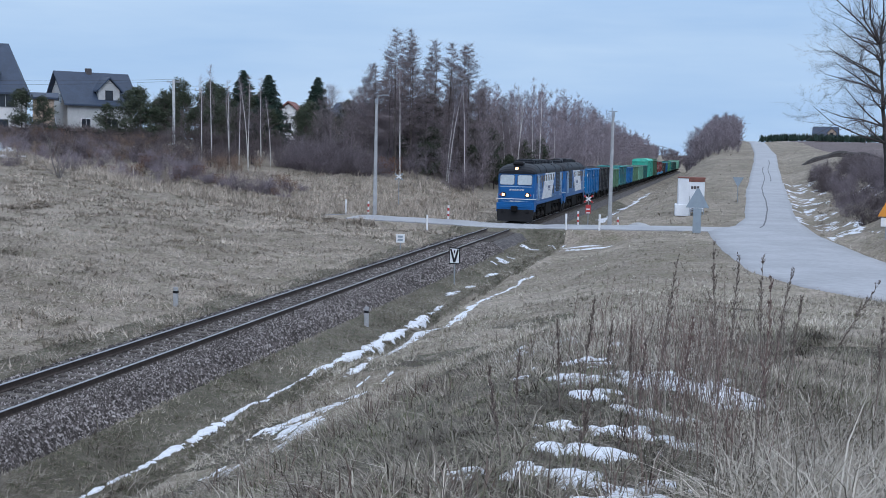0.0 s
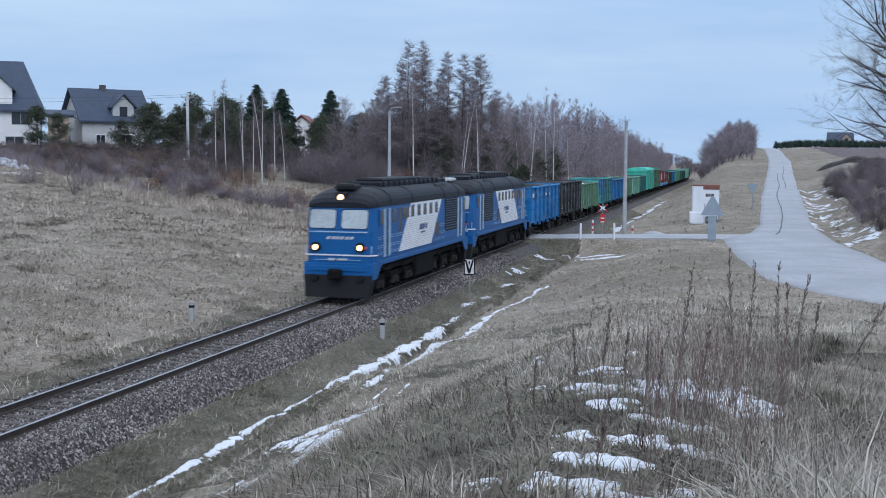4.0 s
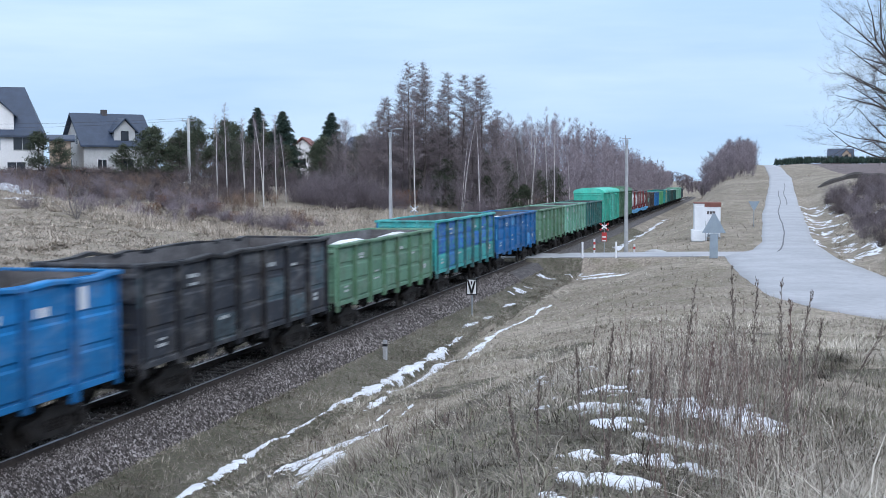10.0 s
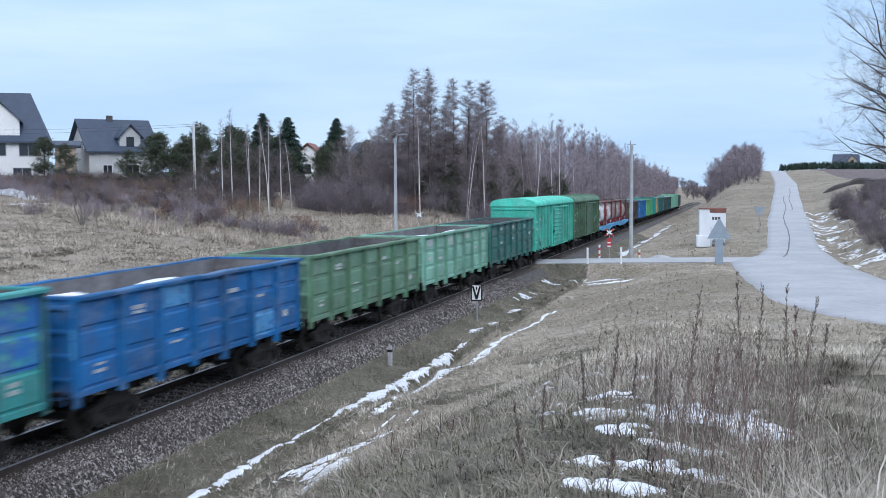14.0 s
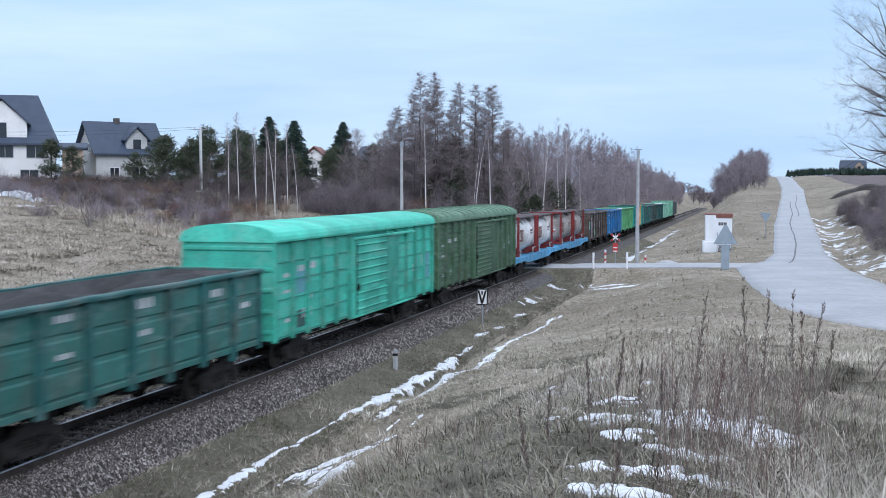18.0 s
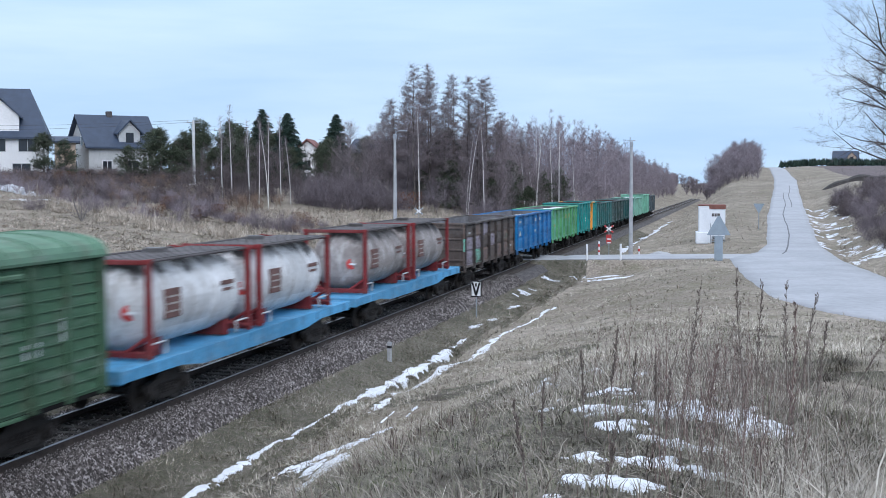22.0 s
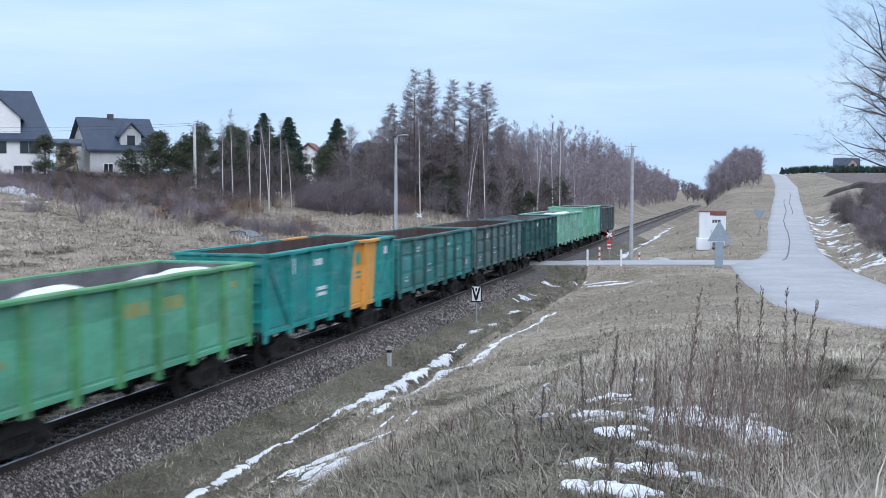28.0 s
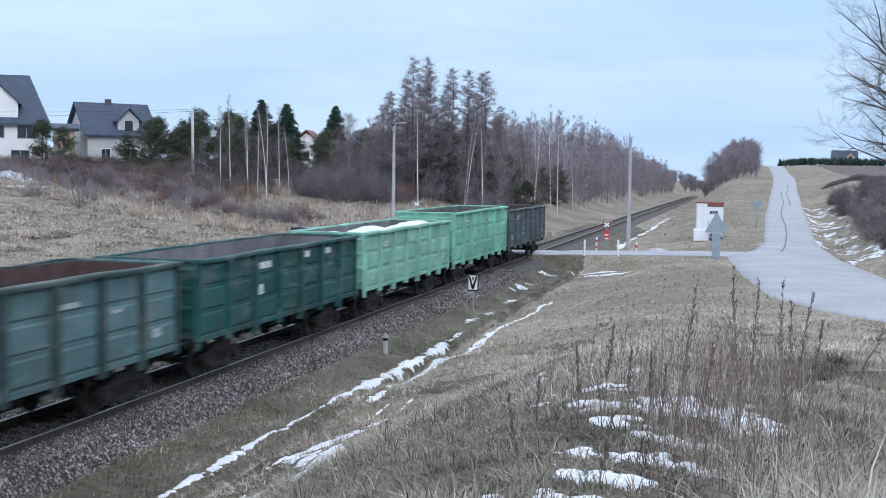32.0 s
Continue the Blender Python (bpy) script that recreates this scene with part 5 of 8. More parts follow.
train = [
    locomotive("leading blue and white diesel locomotive with lit headlamps", True),
    locomotive("second blue and white diesel locomotive running cab to cab", False),
    gondola("bright blue open wagon with a dark load", BLUE1, 3.66, load=COAL, fill=.92, letters=[(-.5, 3.0, 1.2, .2), (1.7, 3.0, .6, .18), (3.4, 3.0, .5, .2), (-5.3, 3.1, .7, .16), (-5.3, 2.8, .6, .12), (4.9, 2.95, .5, .5)], mark=WHITE, post=BLUEPOST, rim=BLUE1, dent=.035, seed=2),
    gondola("charcoal grey weathered open wagon", CHAR, 3.70, load=COAL, fill=.7, post=CHARPOST, dent=.03, seed=3),
    gondola("leaf green open wagon carrying snow-dusted load", OLIVE, 3.35, load=SNOW, fill=.84, post=OLIVEPOST, seed=4),
    gondola("turquoise open wagon patched with blue paint", TURQ, 3.66, post=TURQPOST, rim=TURQ, seed=5, mark=DULLWHITE),
    gondola("deep blue open wagon with snow in it", BLUE2, 3.36, load=SNOW, fill=.82, post=BLUEPOST, seed=6),
]
train += [
    gondola("grass green open wagon", OLIVE2, 3.36, load=COAL, fill=.6, post=OLIVEPOST, seed=7),
    gondola("pale green open wagon with snow on its load", MINT, 3.36, load=SNOW, fill=.8, post=JADEPOST, letters=[(-5.4, 3.0, .9, .3), (-5.4, 2.3, .6, .16), (-3.6, 2.2, .7, .14), (-1.0, 3.0, .9, .22), (-1.0, 2.7, .7, .14), (1.8, 3.0, .8, .26), (5.4, 2.9, .5, .2), (3.6, 2.3, .6, .12)], seed=8),
    gondola("dark teal weathered open wagon with a black load", DTEAL, 3.36, load=COAL, fill=.9, post=SEAPOST, letters=[(-3.6, 3.0, .7, .16), (-3.6, 2.2, .6, .12), (-.2, 3.0, .8, .24), (-.2, 2.3, .6, .14), (3.6, 2.9, .7, .2), (5.4, 2.4, .6, .16)], seed=9),
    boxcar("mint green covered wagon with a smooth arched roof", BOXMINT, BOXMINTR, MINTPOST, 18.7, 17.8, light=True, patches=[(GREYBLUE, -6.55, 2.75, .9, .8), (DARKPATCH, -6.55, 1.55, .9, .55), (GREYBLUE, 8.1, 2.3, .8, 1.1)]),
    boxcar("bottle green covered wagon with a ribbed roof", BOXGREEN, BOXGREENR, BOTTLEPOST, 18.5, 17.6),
]
train += [
    flat("light blue flat wagon carrying two white tank containers", (TANKWHITE, TANKWHITE)),
    flat("light blue flat wagon carrying two dirty tan tank containers", (TANKBROWN, TANKBROWN)),
    gondola("brown weathered open wagon with a snowy load", BROWN, 3.45, load=SNOW, fill=.8, seed=10,
            letters=[(-5.4, 2.9, .5, .1), (5.4, 1.7, .4, .1)],
            post=BROWNPOST),
    gondola("cobalt blue open wagon with snow in it", BLUE3, 3.42, load=SNOW, fill=.82, post=BLUEPOST, letters=[(-.5, 2.95, 1.0, .2), (-.5, 2.2, .8, .16), (1.8, 2.95, .6, .18), (4.9, 2.95, .5, .5), (-5.4, 2.95, .5, .12), (-5.4, 2.2, .5, .3)], seed=11),
    gondola("light green open wagon full of snow", LIME, 3.46, load=SNOW, fill=.86, ribs=1, post=LIMEPOST, letters=[(0, 2.75, 1.2, .34), (1.8, 2.75, 1.0, .34), (-5.4, 2.2, .5, .16), (5.4, 2.9, .4, .2)], mark=ORANGEMARK, seed=12),
]
train += [
    gondola("teal open wagon with a slanting orange stripe", TEAL, 3.62, inside=RUSTY, ribs=1, tall=True, seed=13, letters=[(-2.6, 3.1, 1.0, .22), (-4.2, 3.1, .4, .5), (-1.0, 2.2, .9, .12), (-1.0, 2.0, .9, .12), (5.6, 3.1, .5, .3)], mark=WHITE),
    gondola("sea green rusty open wagon", SEA, 3.42, inside=RUSTY, post=SEAPOST, seed=14),
    gondola("slate green rusty open wagon", SLATE, 3.40, inside=RUSTY, post=SLATEPOST, seed=15),
    gondola("dark green open wagon", DKGREEN, 3.36, load=SNOW, fill=.55, seed=16, letters=[(-2.6, 2.9, 1.0, .2), (1.0, 3.0, .6, .2), (3.5, 3.0, .5, .2), (-2.6, 2.1, .5, .3)], mark=WHITE),
    gondola("light mint open wagon heaped with snow", PALE, 3.40, load=SNOW, fill=.9, seed=17),
    gondola("jade green tall open wagon", PALE2, 3.72, seed=18),
    gondola("slate blue rusty open wagon at the train's tail", TAIL, 3.45, inside=RUSTY, seed=19),
]
teal = train[17][0]
part("emblem", Mesh().disc((1.452, 2.2, 2.95), (1, 0, 0), .26, .01, 20).box(1.449, 1.456, 1.95, 2.5, 2.4, 2.48).box(1.449, 1.456, 1.95, 2.5, 2.22, 2.3), TEALMARK, teal, "green emblem on the stripe")

# distance of the foremost open wagon's head end from the viewpoint, along the track
ROLL = [(0, 121.2), (3.5, 83.6), (6, 55.95), (9, 22.0), (13, -22.8), (19, -90.6), (22, -124.8), (28, -192.0), (32, -238.0)]


def run(t):
    return float(np.interp(t, [a for a, _ in ROLL], [b for _, b in ROLL]))


def on_track(y):
    x, z = float(track_x(y)), float(track_z(y))
    yaw = math.degrees(math.atan(float(track_x(y - 1) - track_x(y + 1)) / 2))
    tilt = math.degrees(math.atan(float(track_z(y + 1) - track_z(y - 1)) / 2))
    return pose(x, y, z, tilt, 0, yaw)


def roll_train():
    behind = -2 * 17.55
    for k, (wagon, pitch) in enumerate(train):
        middle = behind + pitch / 2
        behind += pitch
        rows = []
        for t in (0, 1.75, 3.5, 5, 6, 7.5, 9, 11, 13, 15, 17, 19, 20.5, 22, 24, 26, 28, 30, 32):
            m = on_track(run(t) + middle)
            rows.append((t, m @ pose(0, 0, 0, 0, 0, 180) if k == 1 else m))
        walk(wagon, rows)


# ---- posts, signs and huts by the line ----
def lamp_post(x, y, h, lamp, label):
    g = thing("street_lamp" if lamp else "utility_pole", label, "street lamp" if lamp else "pole", "", pose(x, y, gz(x, y) - .05))
    part("pole", Mesh().tube((0, 0, 0), (0, 0, h), .17, .095, 12), CONCRETE, g, "tapered concrete pole")
    part("collar", Mesh().box(-.12, .12, -.12, .12, h - .35, h + .05, .03), GALV, g)
    if lamp:
        part("arm", Mesh().tube((0, 0, h - .1), (.12, 0, h + .25), .045, n=8).tube((.12, 0, h + .25), (.6, -.1, h + .3), .04, n=8), GALV, g)
        part("lamp_head", Mesh().box(.45, 1.0, -.22, .02, h + .24, h + .36, .05), GALV, g, "flat street lamp head")
    else:
        part("bracket", Mesh().tube((-.1, 0, h), (-.1, 0, h + .35), .03).tube((-.35, 0, h + .1), (.3, 0, h + .1), .03), GALV, g)
    return g


lamp_post(-10.9, 86, 8.9, True, "grey concrete street lamp beside the level crossing")
lamp_post(6.8, 88.4, 9.0, False, "grey concrete pole beside the level crossing")


def marker(name, x, y, h, r, bands, label, category, group="", square=False):
    g = thing(name, label, category, group, pose(x, y, gz(x, y) - .05))
    m = Mesh().box(-r, r, -r, r, 0, h + .05, .02) if square else Mesh().tube((0, 0, 0), (0, 0, h + .05), r, n=10)
    part("post", m, WHITE if not square else CONCRETE, g)
    for z0, z1, mt in bands:
        e = r + .006
        part("band", Mesh().box(-e, e, -e, e, z0, z1, .01) if square else Mesh().tube((0, 0, z0), (0, 0, z1), e, n=10), mt, g)
    return g


for x, y, red in ((-4.7, 78.1, 0), (-5.0, 85.6, 1), (4.6, 80.42, 0), (6.9, 80.42, 0), (4.7, 86.2, 1), (7.4, 88.6, 1), (-11.6, 86.6, 1), (-13.4, 86.5, 0)):
    marker("crossing_post", x, y, 1.1, .07, [(.75, .95, RED), (.35, .5, RED)] if red else [], "white guard post with red bands by the crossing" if red else "white guard post by the crossing lane", "post", "guard posts at the crossing")
for x, y in ((2.85, 40.3), (-3.9, 38.7)):
    marker("line_post", x, y, .7, .075, [(.52, .62, BLACK)], "short grey concrete line post with a black band", "post", "line posts", True)


def sign(name, x, y, h, label, category, turn=0):
    g = thing(name, label, category, "", pose(x, y, gz(x, y) - .1, 0, 0, turn))
    part("post", Mesh().tube((0, .03, 0), (0, .03, h), .035, n=8), GALV, g, "galvanised post")
    return g


vs = sign("line_sign", 2.9, 54, 2.1, "white board with a black letter V beside the track", "sign", -6)
vs.matrix_basis = pose(2.9, 54, gz(2.9, 54) - .38, 0, 0, -6)
bd = part("board", Mesh().box(-.27, .27, -.03, 0, 1.35, 2.15, .01), BLACK, vs)
part("face", Mesh().box(-.225, .225, -.036, -.028, 1.41, 2.09), WHITE, bd, "white face")
part("letter_v", Mesh().add([(x, y, z) for y in (-.046, -.037) for x, z in ((-.225, 2.06), (-.14, 2.06), (0, 1.62), (.14, 2.06), (.225, 2.06), (.05, 1.43), (-.05, 1.43))], [(0, 1, 2, 6), (6, 2, 5), (2, 3, 4, 5), (13, 9, 8, 7), (12, 9, 13), (12, 11, 10, 9), (0, 7, 8, 1), (1, 8, 9, 2), (2, 9, 10, 3), (3, 10, 11, 4), (4, 11, 12, 5), (5, 12, 13, 6), (6, 13, 7, 0)]), BLACK, bd, "black V")
part("figure_bar", Mesh().box(-.035, .035, -.046, -.037, 1.86, 2.02), BLACK, bd)
ps = sign("hectometre_sign", -2.9, 65, .75, "small white distance plate by the track", "sign")
pb = part("board", Mesh().box(-.26, .26, -.02, .01, .5, 1.0, .01), WHITE, ps)
for z in (.85, .66):
    part("figure_bar", Mesh().box(-.15, .15, -.025, -.018, z - .06, z + .06), GREYSIGN, pb)


def saltire(x, y, label, red, h=3.0, turn=0):
    g = sign("crossing_sign", x, y, h, label, "sign", turn)
    for a in (-38, 38):
        arm = part("arm", Mesh().box(-.45, .45, -.04, -.02, -.06, .06, .01), WHITE, g, at=pose(0, -.005 * (a > 0), h - .35, 0, a, 0))
        for e in (-1, 1):
            part("tip", Mesh().box(e * .34 - .1, e * .34 + .1, -.046, -.036, -.058, .058), RED if red else GREYSIGN, arm)
    if red:
        bd = part("stop_board", Mesh().box(-.2, .2, -.05, -.02, h - 1.5, h - .8, .1), RED, g, "red and white stop board")
        part("stop_text", Mesh().box(-.15, .15, -.056, -.048, h - 1.2, h - 1.1), WHITE, bd)
        part("stop_patch", Mesh().box(-.15, .15, -.056, -.048, h - 1.48, h - 1.38), WHITE, bd)
    return g


saltire(4.75, 92, "red and white level crossing cross with a stop board", True, 3.0)
saltire(-13.0, 100, "weathered crossing cross seen from behind", False, 3.0, 8)
saltire(-3.6, 101, "small white signal cross on a dark post", False, 2.2)

ts = sign("warning_sign", 13.5, 77, 2.6, "bare backs of a triangular road sign and a narrow plate", "road sign")
part("triangle", Mesh().prism([(-.75, 1.75), (.75, 1.75), (.07, 3.0), (-.07, 3.0)], "y", -.02, .01), GREYSIGN, ts, "grey back of a triangular sign")
part("plate", Mesh().box(-.26, .26, -.025, .01, .12, 1.72, .01), GREYSIGN, ts, "narrow grey plate")
ys = sign("give_way_sign", 16.2, 112, 2.0, "back of a give way sign beside the road", "road sign")
part("triangle", Mesh().prism([(-.5, 2.5), (.5, 2.5), (.05, 1.65), (-.05, 1.65)], "y", -.02, .01), GREYSIGN, ys)


# relay hut: a white cabinet on legs with a red-brown top
CREAM = mat("white_sheet_metal", (0.74, 0.77, 0.82), 0.5, 0, 0.12, 1.5)
BRICKRED = mat("red_brown_roof_edge", (0.22, 0.085, 0.065), 0.7, 0, 0.3, 2)
hx, hy = 12.3, 100.0
hut = thing("relay_hut", "white metal relay hut with a red-brown roof edge and steps", "hut", "", pose(hx, hy, gz(hx, hy) - .1, 0, 0, 4))
part("cabin", Mesh().box(-1.05, 1.1, -1.0, 1.0, .35, 3.15, .03), CREAM, hut, "white sheet metal cabin")
part("roof", Mesh().box(-1.08, 1.15, -1.05, 1.05, 3.12, 3.22, .02).box(-.2, 1.12, -1.06, -.98, 2.85, 3.2, .02), BRICKRED, hut)
part("plinth", Mesh().box(-1.25, .0, -1.2, .9, 0, .95, .03), CREAM, hut)
part("door", Mesh().box(-1.0, -.05, -1.03, -.98, .6, 2.9, .01), CREAM, hut, "white door")
for k in range(3):
    part("vent_slat", Mesh().box(0.1, .95, -1.05, -.99, .42 + .16 * k, .5 + .16 * k), SOOT, hut)
for k, (x, w) in enumerate(((.0, .18), (.22, .18), (.44, .22))):
    part("lettering", Mesh().box(x, x + w, -1.01, -1.004, 2.25, 2.5), SOOT, hut)
for x in (-.1, 1.05):
    part("rail_post", Mesh().tube((x, -1.6, 0), (x, -1.6, 1.7), .03).tube((x, -1.0, 1.5), (x, -1.6, 1.6), .025), GALV, hut)
for k in range(3):
    part("tread", Mesh().box(.0, 1.0, -1.55 + .18 * k, -1.3 + .18 * k, .18 + .2 * k, .22 + .2 * k, .01), GALV, hut)

# a heap of pale grit by the crossing
heap = Mesh()
rings = []
for k, (r, z) in enumerate(((.95, -.1), (.75, .16), (.45, .3), (.15, .36))):
    rings.append([(r * (1 + .2 * math.sin(3 * a + k)) * math.cos(a), r * .8 * math.sin(a), z) for a in np.linspace(0, 2 * math.pi, 13)[:-1]])
heap.loft(rings)
tagged(part("grit_heap", heap, CONCRETE, at=pose(9.0, 87.6, gz(9.0, 87.6)), smooth=True), "pale heap of road grit beside the lane", "heap")
# culvert mouth under the lane
# the hollow's shade is put into dark concrete and a black disc
cv = thing("culvert", "dark concrete culvert pipe at the ditch's end", "culvert", "", pose(4.0, 79.5, -1.3))
ring = []
for r, y in ((.42, 1.2), (.52, 1.2), (.52, 0), (.42, 0), (.42, 1.2)):
    ring.append([(r * math.cos(a), y, r * math.sin(a)) for a in np.linspace(0, 2 * math.pi, 21)[:-1]])
part("pipe", Mesh().loft(ring, caps=False), mat("shade_dark_concrete", (0.07, 0.07, 0.062), .95, 0, .4, 3, .5, 20), cv)
part("darkness_within", Mesh().disc((0, .7, 0), (0, 1, 0), .42, .1, 20), BLACK, cv, "black disc standing for the dark inside")

os_ = sign("warning_board", 24.6, 74, 2.2, "orange triangular warning sign beside the road", "road sign")
part("triangle", Mesh().prism([(-.5, 1.5), (.5, 1.5), (.05, 2.4), (-.05, 2.4)], "y", -.02, .01), ORANGE, os_, "orange triangular face")
part("plate", Mesh().box(-.3, .3, -.02, .01, .9, 1.42, .01), WHITE, os_)


# ---- houses on the rise ----
RENDER_W = mat("white_render", (0.80, 0.80, 0.81), 0.85, 0, 0.10, 0.6)
RENDER_G = mat("grey_render", (0.50, 0.51, 0.52), 0.85, 0, 0.15, 0.6)
RENDER_T = mat("tan_render", (0.50, 0.39, 0.31), 0.85, 0, 0.15, 0.6)
SLATE_R = mat("slate_blue_roof", (0.042, 0.063, 0.108), 0.6, 0, 0.25, 1.0, 0.3, 8)
TILE_R = mat("red_tile_roof", (0.24, 0.10, 0.09), 0.8, 0, 0.3, 1.0, 0.3, 8)


def house(label, x, y, z, turn, L, W, eave, ridge, wall, roofm, wins=(), hip=0.0, dormer=None, chimney=None, category="house"):
    """Walls, a pitched roof with thick eaves, windows with frames and panes. Front looks along -y of the house."""
    g = thing("house", label, category, "", pose(x, y, z, 0, 0, turn))
    a, b = L / 2, W / 2
    w = part("wall", Mesh().loft([[(-a, -b, -1.5), (a, -b, -1.5), (a, b, -1.5), (-a, b, -1.5)], [(-a, -b, eave), (a, -b, eave), (a, b, eave), (-a, b, eave)]]), wall, g, "rendered house wall")
    if hip < L * .3:
        for e in (-1, 1):
            if e > 0 and hip:
                continue
            part("gable", Mesh().prism([(-b, eave), (b, eave), (0, ridge - .25)], "x", *sorted((e * a, e * (a - .25)))), wall, g)
    o = .55
    k = (ridge - eave) / b
    roof = Mesh()
    for s in (-1, 1):
        roof.add([(-a - o, s * (b + o), eave - o * k), (a + o, s * (b + o), eave - o * k), (a + o - hip, 0, ridge), (-a - o, 0, ridge), (-a - o, s * (b + o), eave - o * k + .22), (a + o, s * (b + o), eave - o * k + .22), (a + o - hip, 0, ridge + .22), (-a - o, 0, ridge + .22)],
                 [(0, 1, 2, 3), (7, 6, 5, 4), (0, 4, 5, 1), (3, 2, 6, 7), (0, 3, 7, 4), (1, 5, 6, 2)])
    if hip:
        roof.add([(a + o, -b - o, eave - o * k), (a + o, b + o, eave - o * k), (a + o - hip, 0, ridge), (a + o, -b - o, eave - o * k + .22), (a + o, b + o, eave - o * k + .22), (a + o - hip, 0, ridge + .22)], [(0, 1, 2), (3, 4, 5), (0, 1, 4, 3)])
    part("roof", roof, roofm, g, "pitched roof")
    for n, (face, u, zc, ww, hh) in enumerate(wins):
        m = {"f": pose(u, -b, zc), "l": pose(-a, u, zc, 0, 0, -90), "r": pose(a, u, zc, 0, 0, 90)}[face]
        fr = part("window", Mesh().box(-ww / 2 - .08, ww / 2 + .08, -.06, .05, -hh / 2 - .08, hh / 2 + .08, .02), WHITE if wall is not RENDER_W else RENDER_G, g, at=m)
        for q in (-1, 1):
            part("pane", Mesh().box(*sorted((q * .03, q * ww / 2)), -.075, -.04, -hh / 2, hh / 2), GLASS, fr)
    if dormer:
        u, dw, de, dr = dormer
        dm = part("dormer", Mesh().loft([[(u - dw / 2, -b + .1, eave - .6), (u + dw / 2, -b + .1, eave - .6), (u + dw / 2, -.5, eave - .6), (u - dw / 2, -.5, eave - .6)], [(u - dw / 2, -b + .1, de), (u + dw / 2, -b + .1, de), (u + dw / 2, -.5, de), (u - dw / 2, -.5, de)]]).prism([(u - dw / 2, de), (u + dw / 2, de), (u, dr - .15)], "y", -b + .1, -b + .35), wall, g, "gabled dormer")
        rr = Mesh()
        for s in (-1, 1):
            rr.add([(u + s * (dw / 2 + .35), -b - .3, de - .35), (u, -b - .3, dr), (u, 0, dr), (u + s * (dw / 2 + .35), 0, de - .35), (u + s * (dw / 2 + .35), -b - .3, de - .15), (u, -b - .3, dr + .2), (u, 0, dr + .2), (u + s * (dw / 2 + .35), 0, de - .15)],
                   [(0, 1, 2, 3), (7, 6, 5, 4), (0, 4, 5, 1), (3, 2, 6, 7), (0, 3, 7, 4), (1, 5, 6, 2)])
        part("dormer_roof", rr, roofm, dm)
        part("pane", Mesh().box(u - .5, u + .5, -b + .03, -b + .08, eave, de - .1), GLASS, dm)
    if chimney is not None:
        part("chimney", Mesh().box(chimney - .35, chimney + .35, -.3, .3, ridge - .8, ridge + .7, .04), SOOT, g)
    return g


house("white two-storey house with a steep slate roof", -71.3, 121.5, 5.2, 31, 11.6, 10.0, 5.6, 10.9, RENDER_W, SLATE_R,
      [("f", 3.9, 4.3, 1.9, 1.4), ("f", .6, 4.3, 1.7, 1.4), ("f", 3.2, 1.5, 1.9, 1.3), ("f", -1.2, 1.5, 1.7, 1.4)], hip=2.3, dormer=(.3, 5.4, 7.7, 10.3))
house("small tan annexe with a flat dark roof", -66.2, 128.2, 5.0, 31, 2.4, 4.0, 5.1, 5.6, RENDER_T, SLATE_R)
house("grey rendered house with a slate gable roof and dormer", -64.0, 135.5, 5.6, 50, 8.6, 7.2, 4.3, 7.9, RENDER_G, SLATE_R,
      [("l", -1.2, 4.7, .8, 1.1), ("l", 1.4, 1.7, 1.1, 1.2), ("f", 1.2, 1.6, 1.7, 1.3), ("f", -2.0, 1.6, 1.1, 1.2)], dormer=(1.0, 2.7, 5.9, 7.3), chimney=-.4)
house("distant cottage with a red tiled roof", -54.4, 181, 5.4, 102, 7, 6.4, 3.6, 6.3, RENDER_W, TILE_R, [("l", 0, 2.5, 1, 1)])
house("distant pale house behind trees", -48.5, 196, 6.6, -5, 6, 6, 3.6, 5.6, RENDER_T, SLATE_R, [("f", 0, 2, 1, 1)])
house("distant timber house with a dark roof and yellow lit eaves", 46.8, 424, 8.6, -8, 7.5, 7, 2.4, 5.4, RENDER_T, SLATE_R, [("f", -2, 1.4, 1, 1.2), ("f", 2, 1.4, 1, 1.2)], dormer=(2.2, 2.8, 3.6, 5.2))


FENCE = mat("dark_stained_fence", (0.035, 0.03, 0.032), .9, 0, .3, 3)


def fence(x0, y0, x1, y1, n, label):
    g = thing("garden_fence", label, "fence")
    for k in range(n + 1):
        u = k / n
        x, y = x0 + (x1 - x0) * u, y0 + (y1 - y0) * u
        part("fence_post", Mesh().box(-.12, .12, -.12, .12, 0, 1.3, .02), FENCE, g, at=pose(x, y, gz(x, y) - .1))
        if k < n:
            xx, yy = x0 + (x1 - x0) * (u + .5 / n), y0 + (y1 - y0) * (u + .5 / n)
            ln = math.hypot(x1 - x0, y1 - y0) / n
            an = math.degrees(math.atan2(y1 - y0, x1 - x0))
            part("fence_panel", Mesh().box(-ln / 2 + .12, ln / 2 - .12, -.03, .03, .15, 1.05).box(-ln / 2 + .12, ln / 2 - .12, -.06, .06, -.3, .2), FENCE, g, at=pose(xx, yy, gz(xx, yy) - .05, 0, 0, an))


fence(-75, 117.5, -46, 119.6, 13, "dark garden fence below the houses")


PALEPOLE = mat("pale_concrete_pole", (0.62, 0.63, 0.65), 0.85, 0, 0.15, 1)


